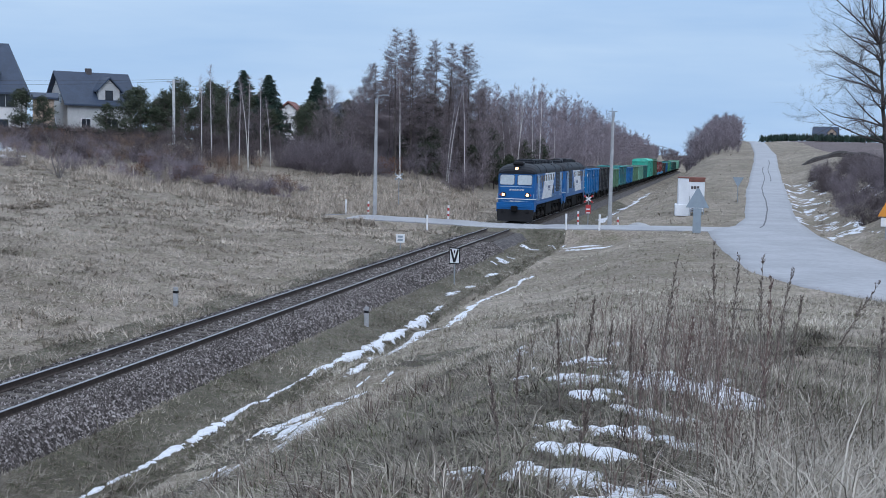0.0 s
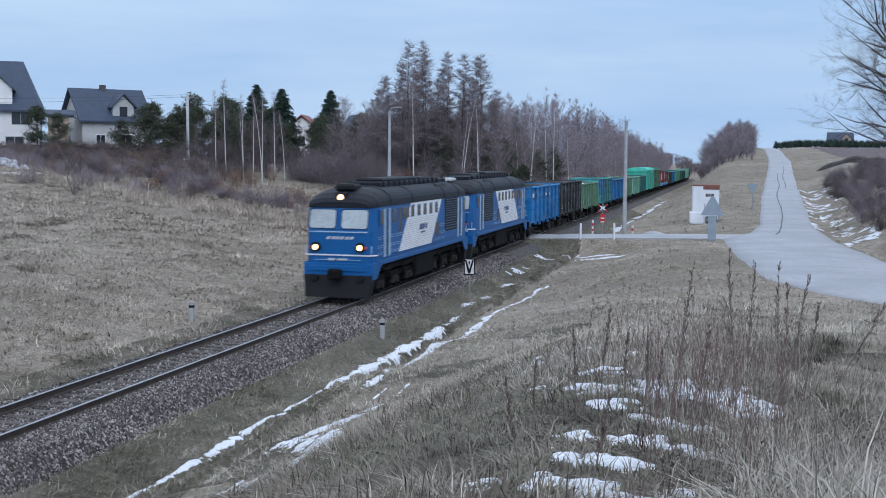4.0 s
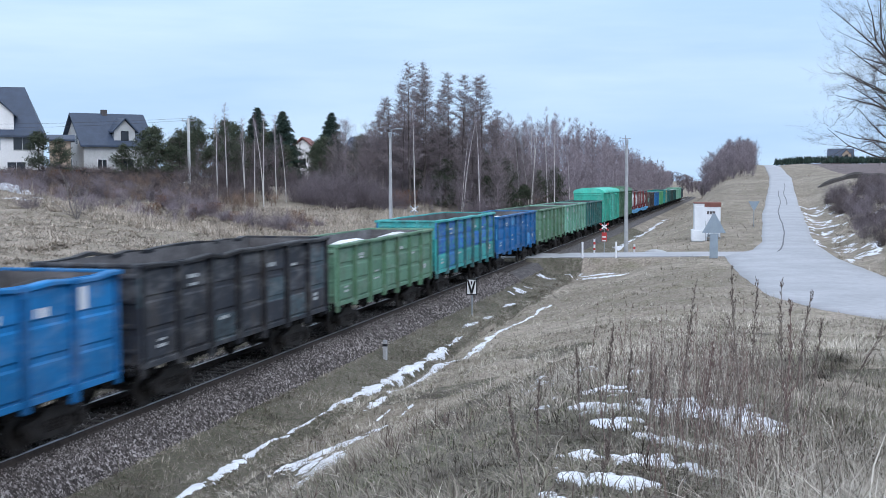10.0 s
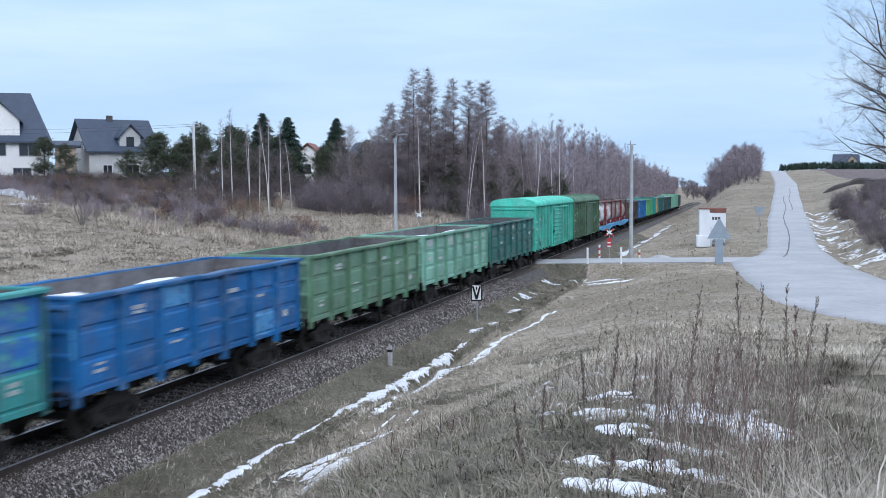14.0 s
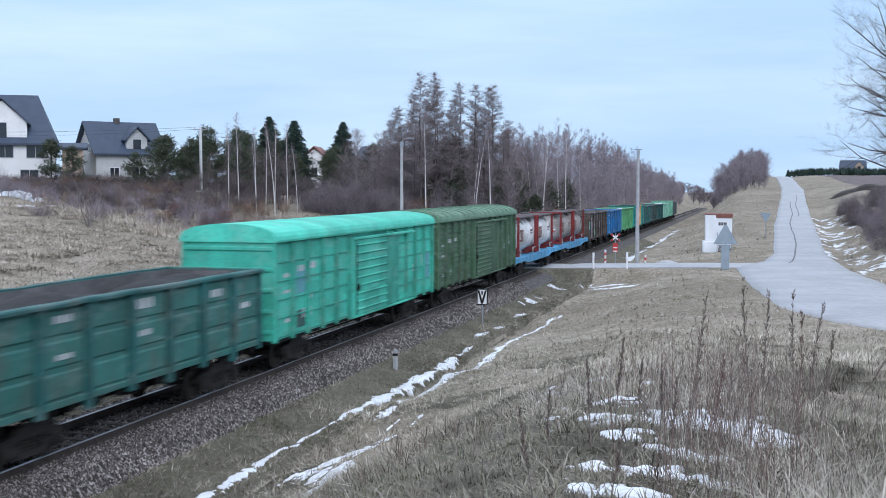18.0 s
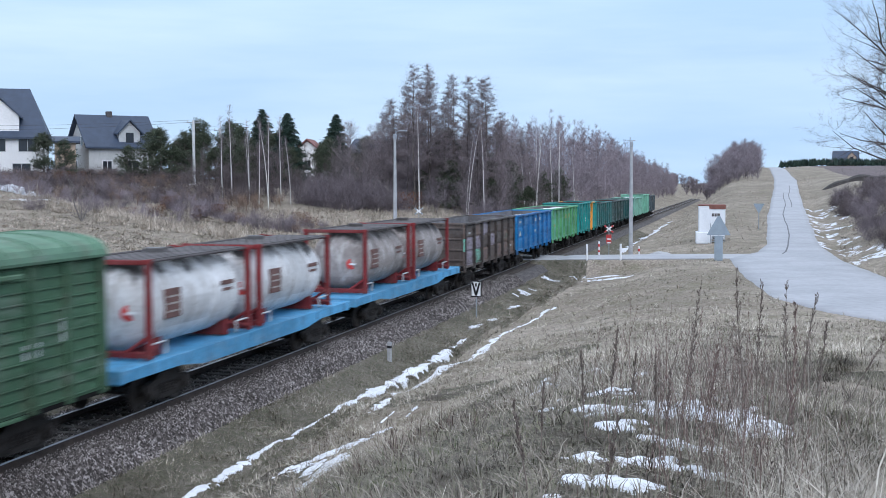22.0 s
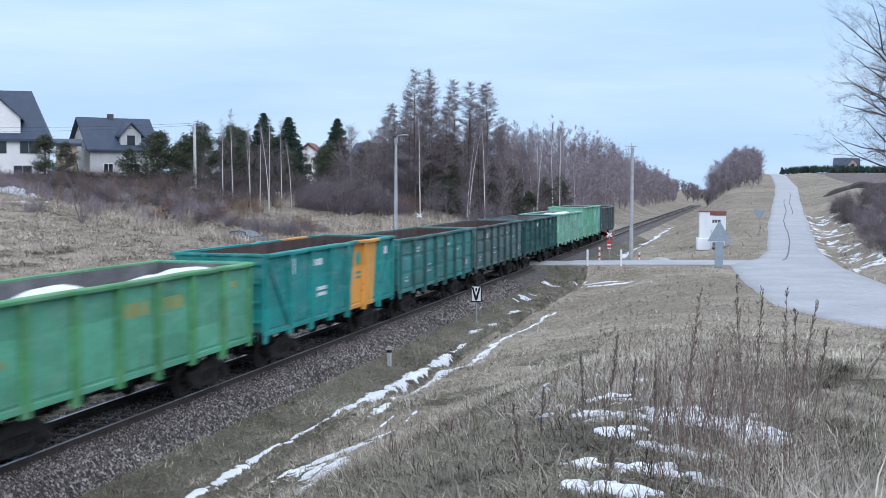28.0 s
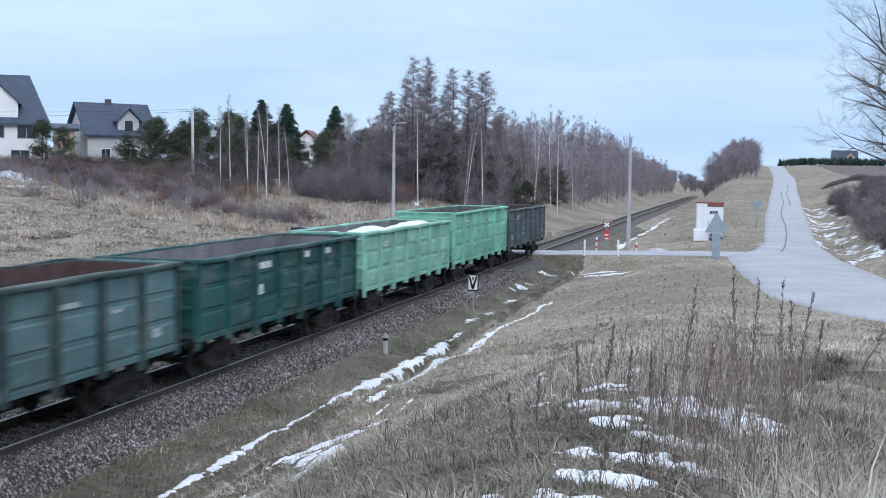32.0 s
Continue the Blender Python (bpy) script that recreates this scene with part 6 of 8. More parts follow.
def line_pole(x, y, h):
    g = thing("power_pole", "pale concrete power line pole", "pole", "power line poles", pose(x, y, gz(x, y) - .1))
    part("pole", Mesh().tube((0, 0, 0), (0, 0, h), .2, .14, 8), PALEPOLE, g)
    part("crossarm", Mesh().box(-.8, .8, -.06, .06, h - .3, h - .18, .02), GALV, g)
    for s in (-.7, 0, .7):
        part("insulator", Mesh().tube((s, 0, h - .2), (s, 0, h + .05), .05, n=6), DULLWHITE, g)


line_pole(-45.3, 121, 12.25 - gz(-45.3, 121))
line_pole(-55.9, 150, 7.6)
WIRE = mat("dark_wire", (0.05, 0.05, 0.06), 0.6)
for (xa, ya, za), (xb, yb, zb), sag in (((-110, 104, 13.6), (-45.3, 121, 12.2), 1.2), ((-110, 104.6, 13.2), (-45.0, 121.2, 12.0), 1.4), ((-45.3, 121, 12.2), (-55.9, 150, 13.0), .5)):
    pts = [(xa + (xb - xa) * u, ya + (yb - ya) * u, za + (zb - za) * u - sag * 4 * u * (1 - u)) for u in np.linspace(0, 1, 14)]
    c = Mesh().loft([[(x + .013, y, z), (x, y, z + .013), (x - .013, y, z), (x, y, z - .013)] for x, y, z in pts])
    tagged(part("overhead_wire", c, WIRE), "thin dark overhead power wire", "wire")


# ---- trees ----
def sticks(segs):
    """Three-sided tapered rods from rows of a, b, ra, rb: vertices and quads."""
    s = np.asarray(segs, float)
    a, b, ra, rb = s[:, 0:3], s[:, 3:6], s[:, 6], s[:, 7]
    d = b - a
    d /= np.linalg.norm(d, axis=1)[:, None] + 1e-9
    ref = np.where(np.abs(d[:, 2:3]) > .9, np.array([[1., 0, 0]]), np.array([[0, 0, 1.]]))
    u = np.cross(d, ref)
    u /= np.linalg.norm(u, axis=1)[:, None] + 1e-9
    w = np.cross(d, u)
    vs = []
    for p, r in ((a, ra), (b, rb)):
        for k in range(3):
            an = 2 * math.pi * k / 3
            vs.append(p + (u * math.cos(an) + w * math.sin(an)) * r[:, None])
    v = np.stack(vs, 1).reshape(-1, 3)
    k = np.arange(len(s))[:, None] * 6
    f = np.concatenate([k + np.array([q]) for q in ((0, 1, 4, 3), (1, 2, 5, 4), (2, 0, 3, 5))])
    return v, f


def slivers(segs):
    """Fine twigs: a thin triangle each, from rows of a, b, ra, (rb)."""
    s = np.asarray(segs, float)
    a, b, r = s[:, 0:3], s[:, 3:6], s[:, 6]
    d = b - a
    side = np.cross(d, rng.normal(size=d.shape))
    side /= np.linalg.norm(side, axis=1)[:, None] + 1e-9
    v = np.stack([a + side * r[:, None], a - side * r[:, None], b], 1).reshape(-1, 3)
    return v, np.arange(len(s) * 3).reshape(-1, 3)


def mesh_of(name, vf, material):
    v, f = vf
    ob = sheet(name, v, f, material)
    me = ob.data
    bpy.data.objects.remove(ob)
    return me


def tree(label, parts_, category="tree", name="tree", group=""):
    g = thing(name, label, category, group)
    for nm, me, lb in parts_:
        ob = new(nm, me)
        ob.parent = g
        tagged(ob, lb)
    return g


def limb(segs, twigs, p, d, length, r, level, rnd, droop, n_sub, tw):
    """Grows one branch with its side branches."""
    steps = 4 if level < 2 else 3
    q = Vector(p)
    d = Vector(d).normalized()
    for k in range(steps):
        d2 = (d + Vector((rnd.gauss(0, .19), rnd.gauss(0, .19), rnd.gauss(0, .15) + droop))).normalized()
        e = q + d2 * (length / steps)
        ra, rb = r * (1 - k / steps * .8), r * (1 - (k + 1) / steps * .8)
        (segs if ra > tw else twigs).append((*q, *e, ra, rb))
        if level > 0:
            for _ in range(n_sub):
                side = Vector((rnd.gauss(0, 1), rnd.gauss(0, 1), rnd.gauss(0, .6))).normalized()
                limb(segs, twigs, q + (e - q) * rnd.random(), (d2 * .8 + side * .75), length * rnd.uniform(.3, .55), max(rb * .6, .006), level - 1, rnd, droop, n_sub, tw)
        q, d = e, d2


BARK = mat("grey_brown_bark", (0.13, 0.11, 0.10), 0.95, 0, 0.4, 4, 0.5, 20)
BIRCHBARK = mat("white_birch_bark", (0.62, 0.60, 0.58), 0.85, 0, 0.35, 6, 0.2, 20, dark=(0.16, 0.14, 0.13), soft=(0.3, 0.42))
# larch and birch tones lifted and greyed to hold the woods' haze
TW_LARCH = leafy("larch_twigs", [(0.129, 0.108, 0.116), (0.196, 0.166, 0.177), (0.274, 0.233, 0.244)])
TW_BIRCH = leafy("birch_twigs", [(0.165, 0.141, 0.160), (0.231, 0.198, 0.222), (0.308, 0.270, 0.295)])
TW_BUSH = leafy("shrub_twigs", [(0.125, 0.105, 0.118), (0.17, 0.145, 0.162), (0.22, 0.19, 0.207)])
TW_BRUSH = leafy("rusty_brush", [(0.14, 0.095, 0.075), (0.2, 0.14, 0.11), (0.27, 0.2, 0.16)])
TW_DARK = leafy("dark_twigs", [(0.07, 0.058, 0.062), (0.11, 0.092, 0.095), (0.16, 0.135, 0.137)])
# needle tones lifted too, haze put into the colour
NEEDLE = leafy("conifer_needles", [(0.022, 0.042, 0.036), (0.034, 0.058, 0.047), (0.05, 0.075, 0.058)], value=.3)
NEEDLE2 = leafy("pine_needles", [(0.045, 0.06, 0.042), (0.065, 0.082, 0.055), (0.09, 0.10, 0.068)], value=.3)
RUSSET = leafy("withered_leaves", [(0.11, 0.055, 0.035), (0.16, 0.08, 0.05), (0.2, 0.11, 0.07)])


def larch(seed, h, spread=2.2):
    rnd = random.Random(seed)
    segs, tw = [], []
    q = Vector((0, 0, -.3))
    for k in range(12):
        e = Vector((q.x + rnd.gauss(0, .05), q.y + rnd.gauss(0, .05), -.3 + (h + .3) * (k + 1) / 12))
        segs.append((*q, *e, .16 * (1 - k / 12.5), .16 * (1 - (k + 1) / 12.5)))
        q = e
    z = h * .18
    while z < h * .985:
        t = z / h
        ln = spread * (1 - t) ** .62 * rnd.uniform(.5, 1.15) + .15
        a = rnd.uniform(0, 6.28)
        up = rnd.uniform(.0, .6)
        d = Vector((math.cos(a), math.sin(a), up))
        p = Vector((0, 0, z))
        e = p + d * ln
        tw.append((*p, *e, .013, 0))
        for _ in range(int(30 + 46 * ln)):
            u = rnd.uniform(.15, 1)
            c = p + d * ln * u
            tw.append((*c, *(c + Vector((rnd.gauss(0, .4), rnd.gauss(0, .4), rnd.uniform(-.25, .6)))), .0075, 0))
        z += h * rnd.uniform(.004, .012)
    return tree("tall bare larch with a straight trunk and fine twigs", [("trunk", mesh_of("trunk", sticks(segs), BARK), ""), ("crown", mesh_of("crown", slivers(tw), TW_LARCH), "bare brown twigs")], group="wood along the line")


def birch(seed, h, lean=.0, spread=1.3):
    """A slim birch: straight white stem, steep fine branches."""
    rnd = random.Random(seed)
    segs, tw = [], []
    a = rnd.uniform(0, 6.28)
    ca, sa, ph = math.cos(a), math.sin(a), rnd.uniform(0, 6)
    stem = lambda t: Vector((ca * lean * h * t ** 1.6 + .03 * math.sin(5 * t + ph), sa * lean * h * t ** 1.6 + .03 * math.cos(4 * t + ph), -.3 + (h + .3) * t))
    for k in range(14):
        t0, t1 = k / 14, (k + 1) / 14
        segs.append((*stem(t0), *stem(t1), .082 * (1 - t0) ** .8 + .006, .082 * (1 - t1) ** .8 + .006))
    for _ in range(int(h * 8)):
        t = rnd.uniform(.34, .99)
        p = stem(t)
        an = rnd.uniform(0, 6.28)
        ln = spread * (1.12 - t) * rnd.uniform(.5, 1.2) + .2
        d = Vector((math.cos(an), math.sin(an), rnd.uniform(1.0, 2.4))).normalized()
        tw.append((*p, *(p + d * ln), .011, 0))
        for _ in range(11):
            c = p + d * ln * rnd.uniform(.2, 1)
            tw.append((*c, *(c + d * rnd.uniform(.1, .35) + Vector((rnd.gauss(0, .2), rnd.gauss(0, .2), rnd.uniform(-.2, .15)))), .0055, 0))
    return tree("slender bare birch with a white trunk", [("trunk", mesh_of("trunk", sticks(segs), BIRCHBARK), "white bark"), ("crown", mesh_of("crown", slivers(tw), TW_BIRCH), "bare twigs")], group="birches")


def bush(seed, h, w, n=260, material=None, label="dense bare shrub of purple-grey twigs", leaves=0):
    rnd = random.Random(seed)
    tw = []
    humps = [(rnd.uniform(-.6, .6) * w, rnd.uniform(-.6, .6) * w, rnd.uniform(.55, 1.0) * h, rnd.uniform(.45, .8) * w) for _ in range(6)]
    for _ in range(n):
        hx_, hy_, hh, hw = rnd.choice(humps)
        a, r = rnd.uniform(0, 6.28), rnd.random() ** .6
        top = Vector((hx_ + math.cos(a) * r * hw, hy_ + math.sin(a) * r * hw, hh * rnd.uniform(.45, 1.0) * (1 - .5 * r * r)))
        base = Vector((hx_ * .6 + math.cos(a) * r * hw * .3, hy_ * .6 + math.sin(a) * r * hw * .3, -.2))
        mid = (base + top) / 2 + Vector((rnd.gauss(0, .12), rnd.gauss(0, .12), .1 * h))
        tw.append((*base, *mid, .011, 0))
        tw.append((*(base + (mid - base) * .8), *top, .008, 0))
        for _ in range(9):
            c = base + (top - base) * rnd.uniform(.2, 1.0) + Vector((rnd.gauss(0, .1), rnd.gauss(0, .1), rnd.gauss(0, .1)))
            tw.append((*c, *(c + Vector((rnd.gauss(0, .28), rnd.gauss(0, .28), rnd.uniform(.1, .6)))), .008, 0))
    ps = [("crown", mesh_of("crown", slivers(tw), material or TW_BUSH), "")]
    if leaves:
        lf = []
        for _ in range(leaves):
            a, r, z = rnd.uniform(0, 6.28), rnd.random() ** .5 * w * .9, h * rnd.uniform(.15, .85)
            c = Vector((math.cos(a) * r, math.sin(a) * r, z))
            lf.append((*c, *(c + Vector((rnd.gauss(0, .12), rnd.gauss(0, .12), rnd.uniform(-.15, .05)))), .04, 0))
        ps.append(("leaves", mesh_of("leaves", slivers(lf), RUSSET), "withered russet leaves"))
    return tree(label, ps, "shrub", "shrub", "shrubs")


def spruce(seed, h, w):
    rnd = random.Random(seed)
    segs = [(0, 0, -.3, 0, 0, h * .98, .15, .02)]
    tw = []
    z = h * .08
    while z < h:
        t = z / h
        n = int(9 + 7 * (1 - t))
        for k in range(n):
            a = rnd.uniform(0, 6.28)
            ln = w * (1 - t) ** .72 * rnd.uniform(.7, 1.12) + .08
            d = Vector((math.cos(a), math.sin(a), 0))
            p, e = Vector((0, 0, z)), Vector((0, 0, z)) + d * ln + Vector((0, 0, -.28 * ln + .1))
            tw.append((*p, *e, .09, 0))
            for _ in range(int(7 + 15 * ln)):
                c = p + (e - p) * rnd.uniform(.3, 1)
                tw.append((*c, *(c + Vector((rnd.gauss(0, .22), rnd.gauss(0, .22), rnd.uniform(-.3, .06)))), .055, 0))
        z += h * .017
    return tree("dark green cone-shaped spruce tree", [("trunk", mesh_of("trunk", sticks(segs), BARK), ""), ("crown", mesh_of("crown", slivers(tw), NEEDLE), "dark needles")], group="spruces")


def pine(seed, h, w, low=.1):
    rnd = random.Random(seed)
    segs, tw = [(0, 0, -.3, .1, 0, h * .95, .14, .03)], []
    for _ in range(int(40 + h * 7)):
        t = rnd.uniform(low, 1)
        a = rnd.uniform(0, 6.28)
        ln = w * math.sin(math.pi * min(1, (t * .72 + .28))) ** .6 * rnd.uniform(.45, 1.05)
        p, e = Vector((0, 0, h * t - .1 * h)), Vector((math.cos(a) * ln, math.sin(a) * ln, h * t - .06 * h + .15 * ln))
        segs.append((*p, *e, .03, .012))
        for _ in range(46):
            c = p + (e - p) * rnd.uniform(.45, 1.05) + Vector((rnd.gauss(0, .2), rnd.gauss(0, .2), rnd.gauss(0, .14)))
            tw.append((*c, *(c + Vector((rnd.gauss(0, .2), rnd.gauss(0, .2), rnd.uniform(-.05, .3)))), .04, 0))
    return tree("dark bushy pine with dull green needles", [("trunk", mesh_of("trunk", sticks(segs), BARK), ""), ("crown", mesh_of("crown", slivers(tw), NEEDLE2), "dull green needles")], group="pines")


def broadleaf(seed, h):
    """A big bare tree: leaning trunk, wide ascending limbs and a crown of fine twigs."""
    rnd = random.Random(seed)
    segs, tw = [], []
    q = Vector((0, 0, -.4))
    for k in range(9):
        e = Vector((-.13 * (k + 1) + rnd.gauss(0, .06), rnd.gauss(0, .07), h * .66 * (k + 1) / 9))
        segs.append((*q, *e, .27 * (1 - k / 12), .27 * (1 - (k + 1) / 12)))
        if k >= 2:
            for m in range(3):
                a = math.pi + rnd.gauss(0, .9) if m < 2 else rnd.uniform(0, 6.28)
                d = Vector((math.cos(a), math.sin(a), rnd.uniform(.05, .6)))
                limb(segs, tw, e, d, h * rnd.uniform(.25, .38) * (1.05 - k * .03), .088, 3, rnd, .04, 3, .016)
        q = e
    for _ in range(5):
        limb(segs, tw, q, Vector((rnd.gauss(-.2, .45), rnd.gauss(0, .5), 1)), h * .38, .09, 3, rnd, .03, 3, .016)
    return tree("big bare broadleaf tree with a wide twiggy crown", [("trunk", mesh_of("trunk", sticks(segs), mat("dark_tree_bark", (0.07, 0.06, 0.058), 0.95, 0, .4, 4, .5, 20)), "dark trunk and limbs"), ("crown", mesh_of("crown", slivers(tw), TW_DARK), "fine dark twigs")])


def place(src, x, y, s=1.0, turn=None, sink=0.0, z=None):
    ob = copy_thing(src, pose(x, y, (gz(x, y) if z is None else z) - sink, 0, 0, random.uniform(0, 360) if turn is None else turn) @ Matrix.Diagonal((s, s, s, 1)))
    return ob


def settle(src, x, y, s=1.0, turn=0.0):
    src.matrix_basis = pose(x, y, gz(x, y), 0, 0, turn) @ Matrix.Diagonal((s, s, s, 1))


random.seed(4)
L1, L2, L3 = larch(1, 15, 2.9), larch(2, 15, 2.5), larch(3, 15, 3.2)
B1, B2, B3 = birch(11, 10, .03), birch(12, 10, .14), birch(13, 10, .22, 1.8)
S1, S2 = spruce(21, 8, 3.0), spruce(22, 8, 3.0)
P1, P2 = pine(31, 6, 2.3), pine(32, 6, 2.0, .3)
U1, U2 = bush(41, 4.5, 2.6, 260), bush(42, 3.5, 2.2, 190)
D1 = bush(43, 2.6, 1.9, 170, TW_DARK, "dark leafless thicket shrub")
R1 = bush(44, 2.5, 1.5, 120, TW_BUSH, "low shrub with russet withered leaves", 500)
BR = bush(45, 2.2, 1.7, 150, TW_BIRCH, "bare brown shrub of fine twigs")
BT1 = birch(14, 10, .03, 2.2)
# the tall group of larches and birches
settle(L1, -19.5, 121, 1.03)
settle(L2, -16.3, 125, .97, 40)
settle(L3, -14.9, 127, .98, 90)
for x, y, s, k in ((-20.6, 122, .9, 1), (-18.4, 123.5, .95, 2), (-13.2, 128, .98, 0), (-22.6, 123, .8, 1), (-17.4, 128, .85, 0), (-12.2, 132, .8, 2), (-15.6, 131, .86, 1), (-24.5, 128, .72, 0), (-21.5, 131, .8, 2), (-26.5, 132, .66, 1), (-11.2, 139, .7, 0), (-30, 141, .6, 2), (-19.0, 125, .98, 0), (-14.0, 129.5, 1.0, 2), (-16.9, 123.5, .8, 1), (-13.6, 126, .78, 0), (-20.2, 126.5, .9, 2), (-23.4, 126, .62, 2), (-12.0, 129.5, .74, 1), (-25.6, 138, .75, 2)):
    place((L1, L2, L3)[k], x, y, s)
settle(B1, -18.0, 118, 1.1, 10)
settle(B2, -13.8, 122, 1.0, 200)
settle(B3, -12.2, 123, 1.05, 20)
for x, y, s, b, tr_ in ((-14.2, 123, .85, B2, 250), (-10.6, 138, 1.0, B3, 30), (-9.8, 141, 1.1, B3, 350), (-10.4, 143, .9, B2, 20), (-10.9, 148, 1.05, BT1, 0), (-10.0, 160, 1.25, BT1, 60), (-11.5, 163, 1.15, BT1, 170), (-9.6, 172, 1.0, B2, 90), (-8.4, 150, .8, B3, 10)):
    place(b, x, y, s, tr_)
settle(BT1, -12.5, 157, 1.2, 100)
# slim birches before the pines
for x, y, s, b, tr_ in ((-39.6, 116.3, .8, B1, 0), (-38.6, 116.5, .92, B1, 90), (-37.0, 117.5, .7, B2, 100), (-36.4, 116.2, .8, B1, 20), (-35.6, 116.8, .78, B1, 200), (-34.6, 117.0, .86, B1, 300), (-33.6, 114.8, .95, B2, 355), (-32.4, 118, .72, B2, 340), (-34.0, 119, .84, B1, 120)):
    place(b, x, y, s, tr_)
# spruces and pines about the gardens
settle(S1, -41.3, 139, 1.17)
settle(S2, -42.4, 160, 1.27)
place(S1, -49.5, 150, 1.08, 80)
settle(P1, -48.6, 119.5, 1.08)
settle(P2, -62.5, 118, .95)
for x, y, s, k in ((-50.6, 121, .95, 0), (-46.6, 121.5, .95, 0), (-42.5, 124, .85, 1), (-54, 150, 1.35, 0), (-58.5, 150, 1.3, 1), (-50, 153, 1.3, 1), (-62, 156, 1.4, 0), (-46, 133, .95, 0), (-56, 138, .9, 0), (-38, 143, 1.1, 1), (-33, 145, 1.1, 0), (-59.5, 117.5, .75, 0), (-68.5, 114.5, .8, 1), (-49, 142, 1.25, 0), (-46.5, 146, 1.3, 1), (-44, 142, 1.15, 0), (-52.5, 146, 1.3, 0), (-39, 134, .95, 1), (-36, 138, .9, 0), (-66, 150, 1.3, 1)):
    place((P1, P2)[k], x, y, s)
for x, y, s, k in ((-53, 120, .7, 0), (-29, 150, 1.1, 0), (-57, 143, 1.1, 1), (-40, 150, 1.1, 0), (-35, 152, 1.05, 1), (-44, 131, .8, 0), (-47.5, 131, .85, 1), (-50.5, 130, .8, 0), (-53.5, 132, .75, 1)):
    place((P1, P2)[k], x, y, s)
for x, y, s in ((-16.2, 124, .85), (-13.6, 130, 1.05), (-11.8, 133, 1.0), (-19.6, 124, .7), (-12.6, 127, .8), (-17.8, 127, .8), (-10.6, 131, .75), (-18.2, 130, 1.3), (-9.6, 135, .8), (-12.8, 139, 1.0), (-11.0, 152, .9), (-11.4, 168, 1.0)):
    place(P1 if s > .8 else P2, x, y, s)
# thickets
settle(U1, -28.5, 119)
settle(U2, -25.5, 118, 1.1)
settle(D1, -22, 118, 1.2)
settle(R1, -19, 117.5)
for k in range(74):
    u = random.random()
    x, y = -34 + 15 * random.random(), 114 + 9 * random.random()
    if k < 30:
        place((U1, U2)[k % 2], -32 + 12.5 * u, 117 + 6 * random.random(), random.uniform(.8, 1.15) * (1.05 - .35 * abs(u - .35)))
    elif k < 52:
        yy = 120 + 70 * random.random() ** 1.2
        place((D1, U2, R1, D1)[k % 4], -10.2 - 7 * random.random() - .012 * bend(yy), yy, random.uniform(.8, 1.3))
    else:
        xx = -36 - 38 * random.random()
        place((D1, U2, R1)[k % 3], xx, 104 + 10 * random.random() - .02 * xx, random.uniform(.45, .8))
settle(BR, -40, 103, 1.0)
for k in range(95):
    x = -23 - 48 * random.random()
    y = float(np.interp(-x, [20, 28, 42, 60, 75], [99, 102, 108, 114, 112])) + random.uniform(-5.5, 5)
    if x > -36:
        y = max(y, float(np.interp(-x, [20, 28, 42], [95, 100.5, 108.5])) + 2 * random.random())
    place((BR, BR, U2, R1, BR)[k % 5], x, y, random.uniform(.35, .8))


def sapling(seed, h):
    """A young bare tree of two pale stems with rising branches."""
    rnd = random.Random(seed)
    segs, tw = [], []
    for lean in (-.32, .1, .42):
        limb(segs, tw, (0, 0, -.2), (lean, rnd.gauss(0, .15), 1), h * rnd.uniform(.8, 1.05), .085, 3, rnd, .02, 2, .012)
    return tree("young bare tree with pale forked stems", [("trunk", mesh_of("trunk", sticks(segs), mat("pale_grey_bark", (0.26, 0.235, 0.225), .9, 0, .35, 5)), "pale grey stems"), ("crown", mesh_of("crown", slivers(tw), TW_BUSH), "bare twigs")])


settle(sapling(61, 5.0), -40.4, 90, 1.0)
for x, y, s in ((-47, 93, .55), (-43, 96, .5)):
    place(U2, x, y, s)
# big tree and dark thicket on the right-hand bank
settle(broadleaf(51, 17), 27.2, 95, 1.0, 0)
for k in range(135):
    y = 78 + 75 * random.random() ** 1.2
    x = float(np.interp(y, ROAD_LY, ROAD_RX)) + 3.2 + 6.5 * random.random() + .3 * (y < 90)
    place((D1, U2, BR, D1)[k % 4], x, y, random.uniform(.4, .8))


# far woods: along the cutting, and the copse by the road
def far_wood(name, spots, material, label, per=150, fat=.02):
    """Many bare trees: thin trunks, rising branches and a haze of fine twigs."""
    tw = []
    rnd = random.Random(name)
    for x, y, h, w in spots:
        z0 = gz(x, y)
        lx, ly = rnd.gauss(0, .03) * h, rnd.gauss(0, .03) * h
        tw.append((x, y, z0 - .2, x + lx * .86, y + ly * .86, z0 + h * .86, max(.05, fat * 2.4), 0))
        for _ in range(per // 9):
            t = rnd.random() ** 1.05
            a, r = rnd.uniform(0, 6.28), w * rnd.uniform(.4, 1.0) * math.sin(math.pi * (.2 + .76 * t)) ** .8
            p = Vector((x + lx * t * .8, y + ly * t * .8, z0 + h * (.02 + .78 * t)))
            d = Vector((math.cos(a) * r, math.sin(a) * r, r * rnd.uniform(.5, 1.3) + .2))
            tw.append((*p, *(p + d), fat, 0))
            for _ in range(8):
                c = p + d * rnd.uniform(.25, 1.0)
                tw.append((*c, *(c + Vector((rnd.gauss(0, .4), rnd.gauss(0, .4), rnd.uniform(-.1, .75)))), fat * .7, 0))
    v, f = slivers(tw)
    return sheet(name, v, f, material, label, "wood")


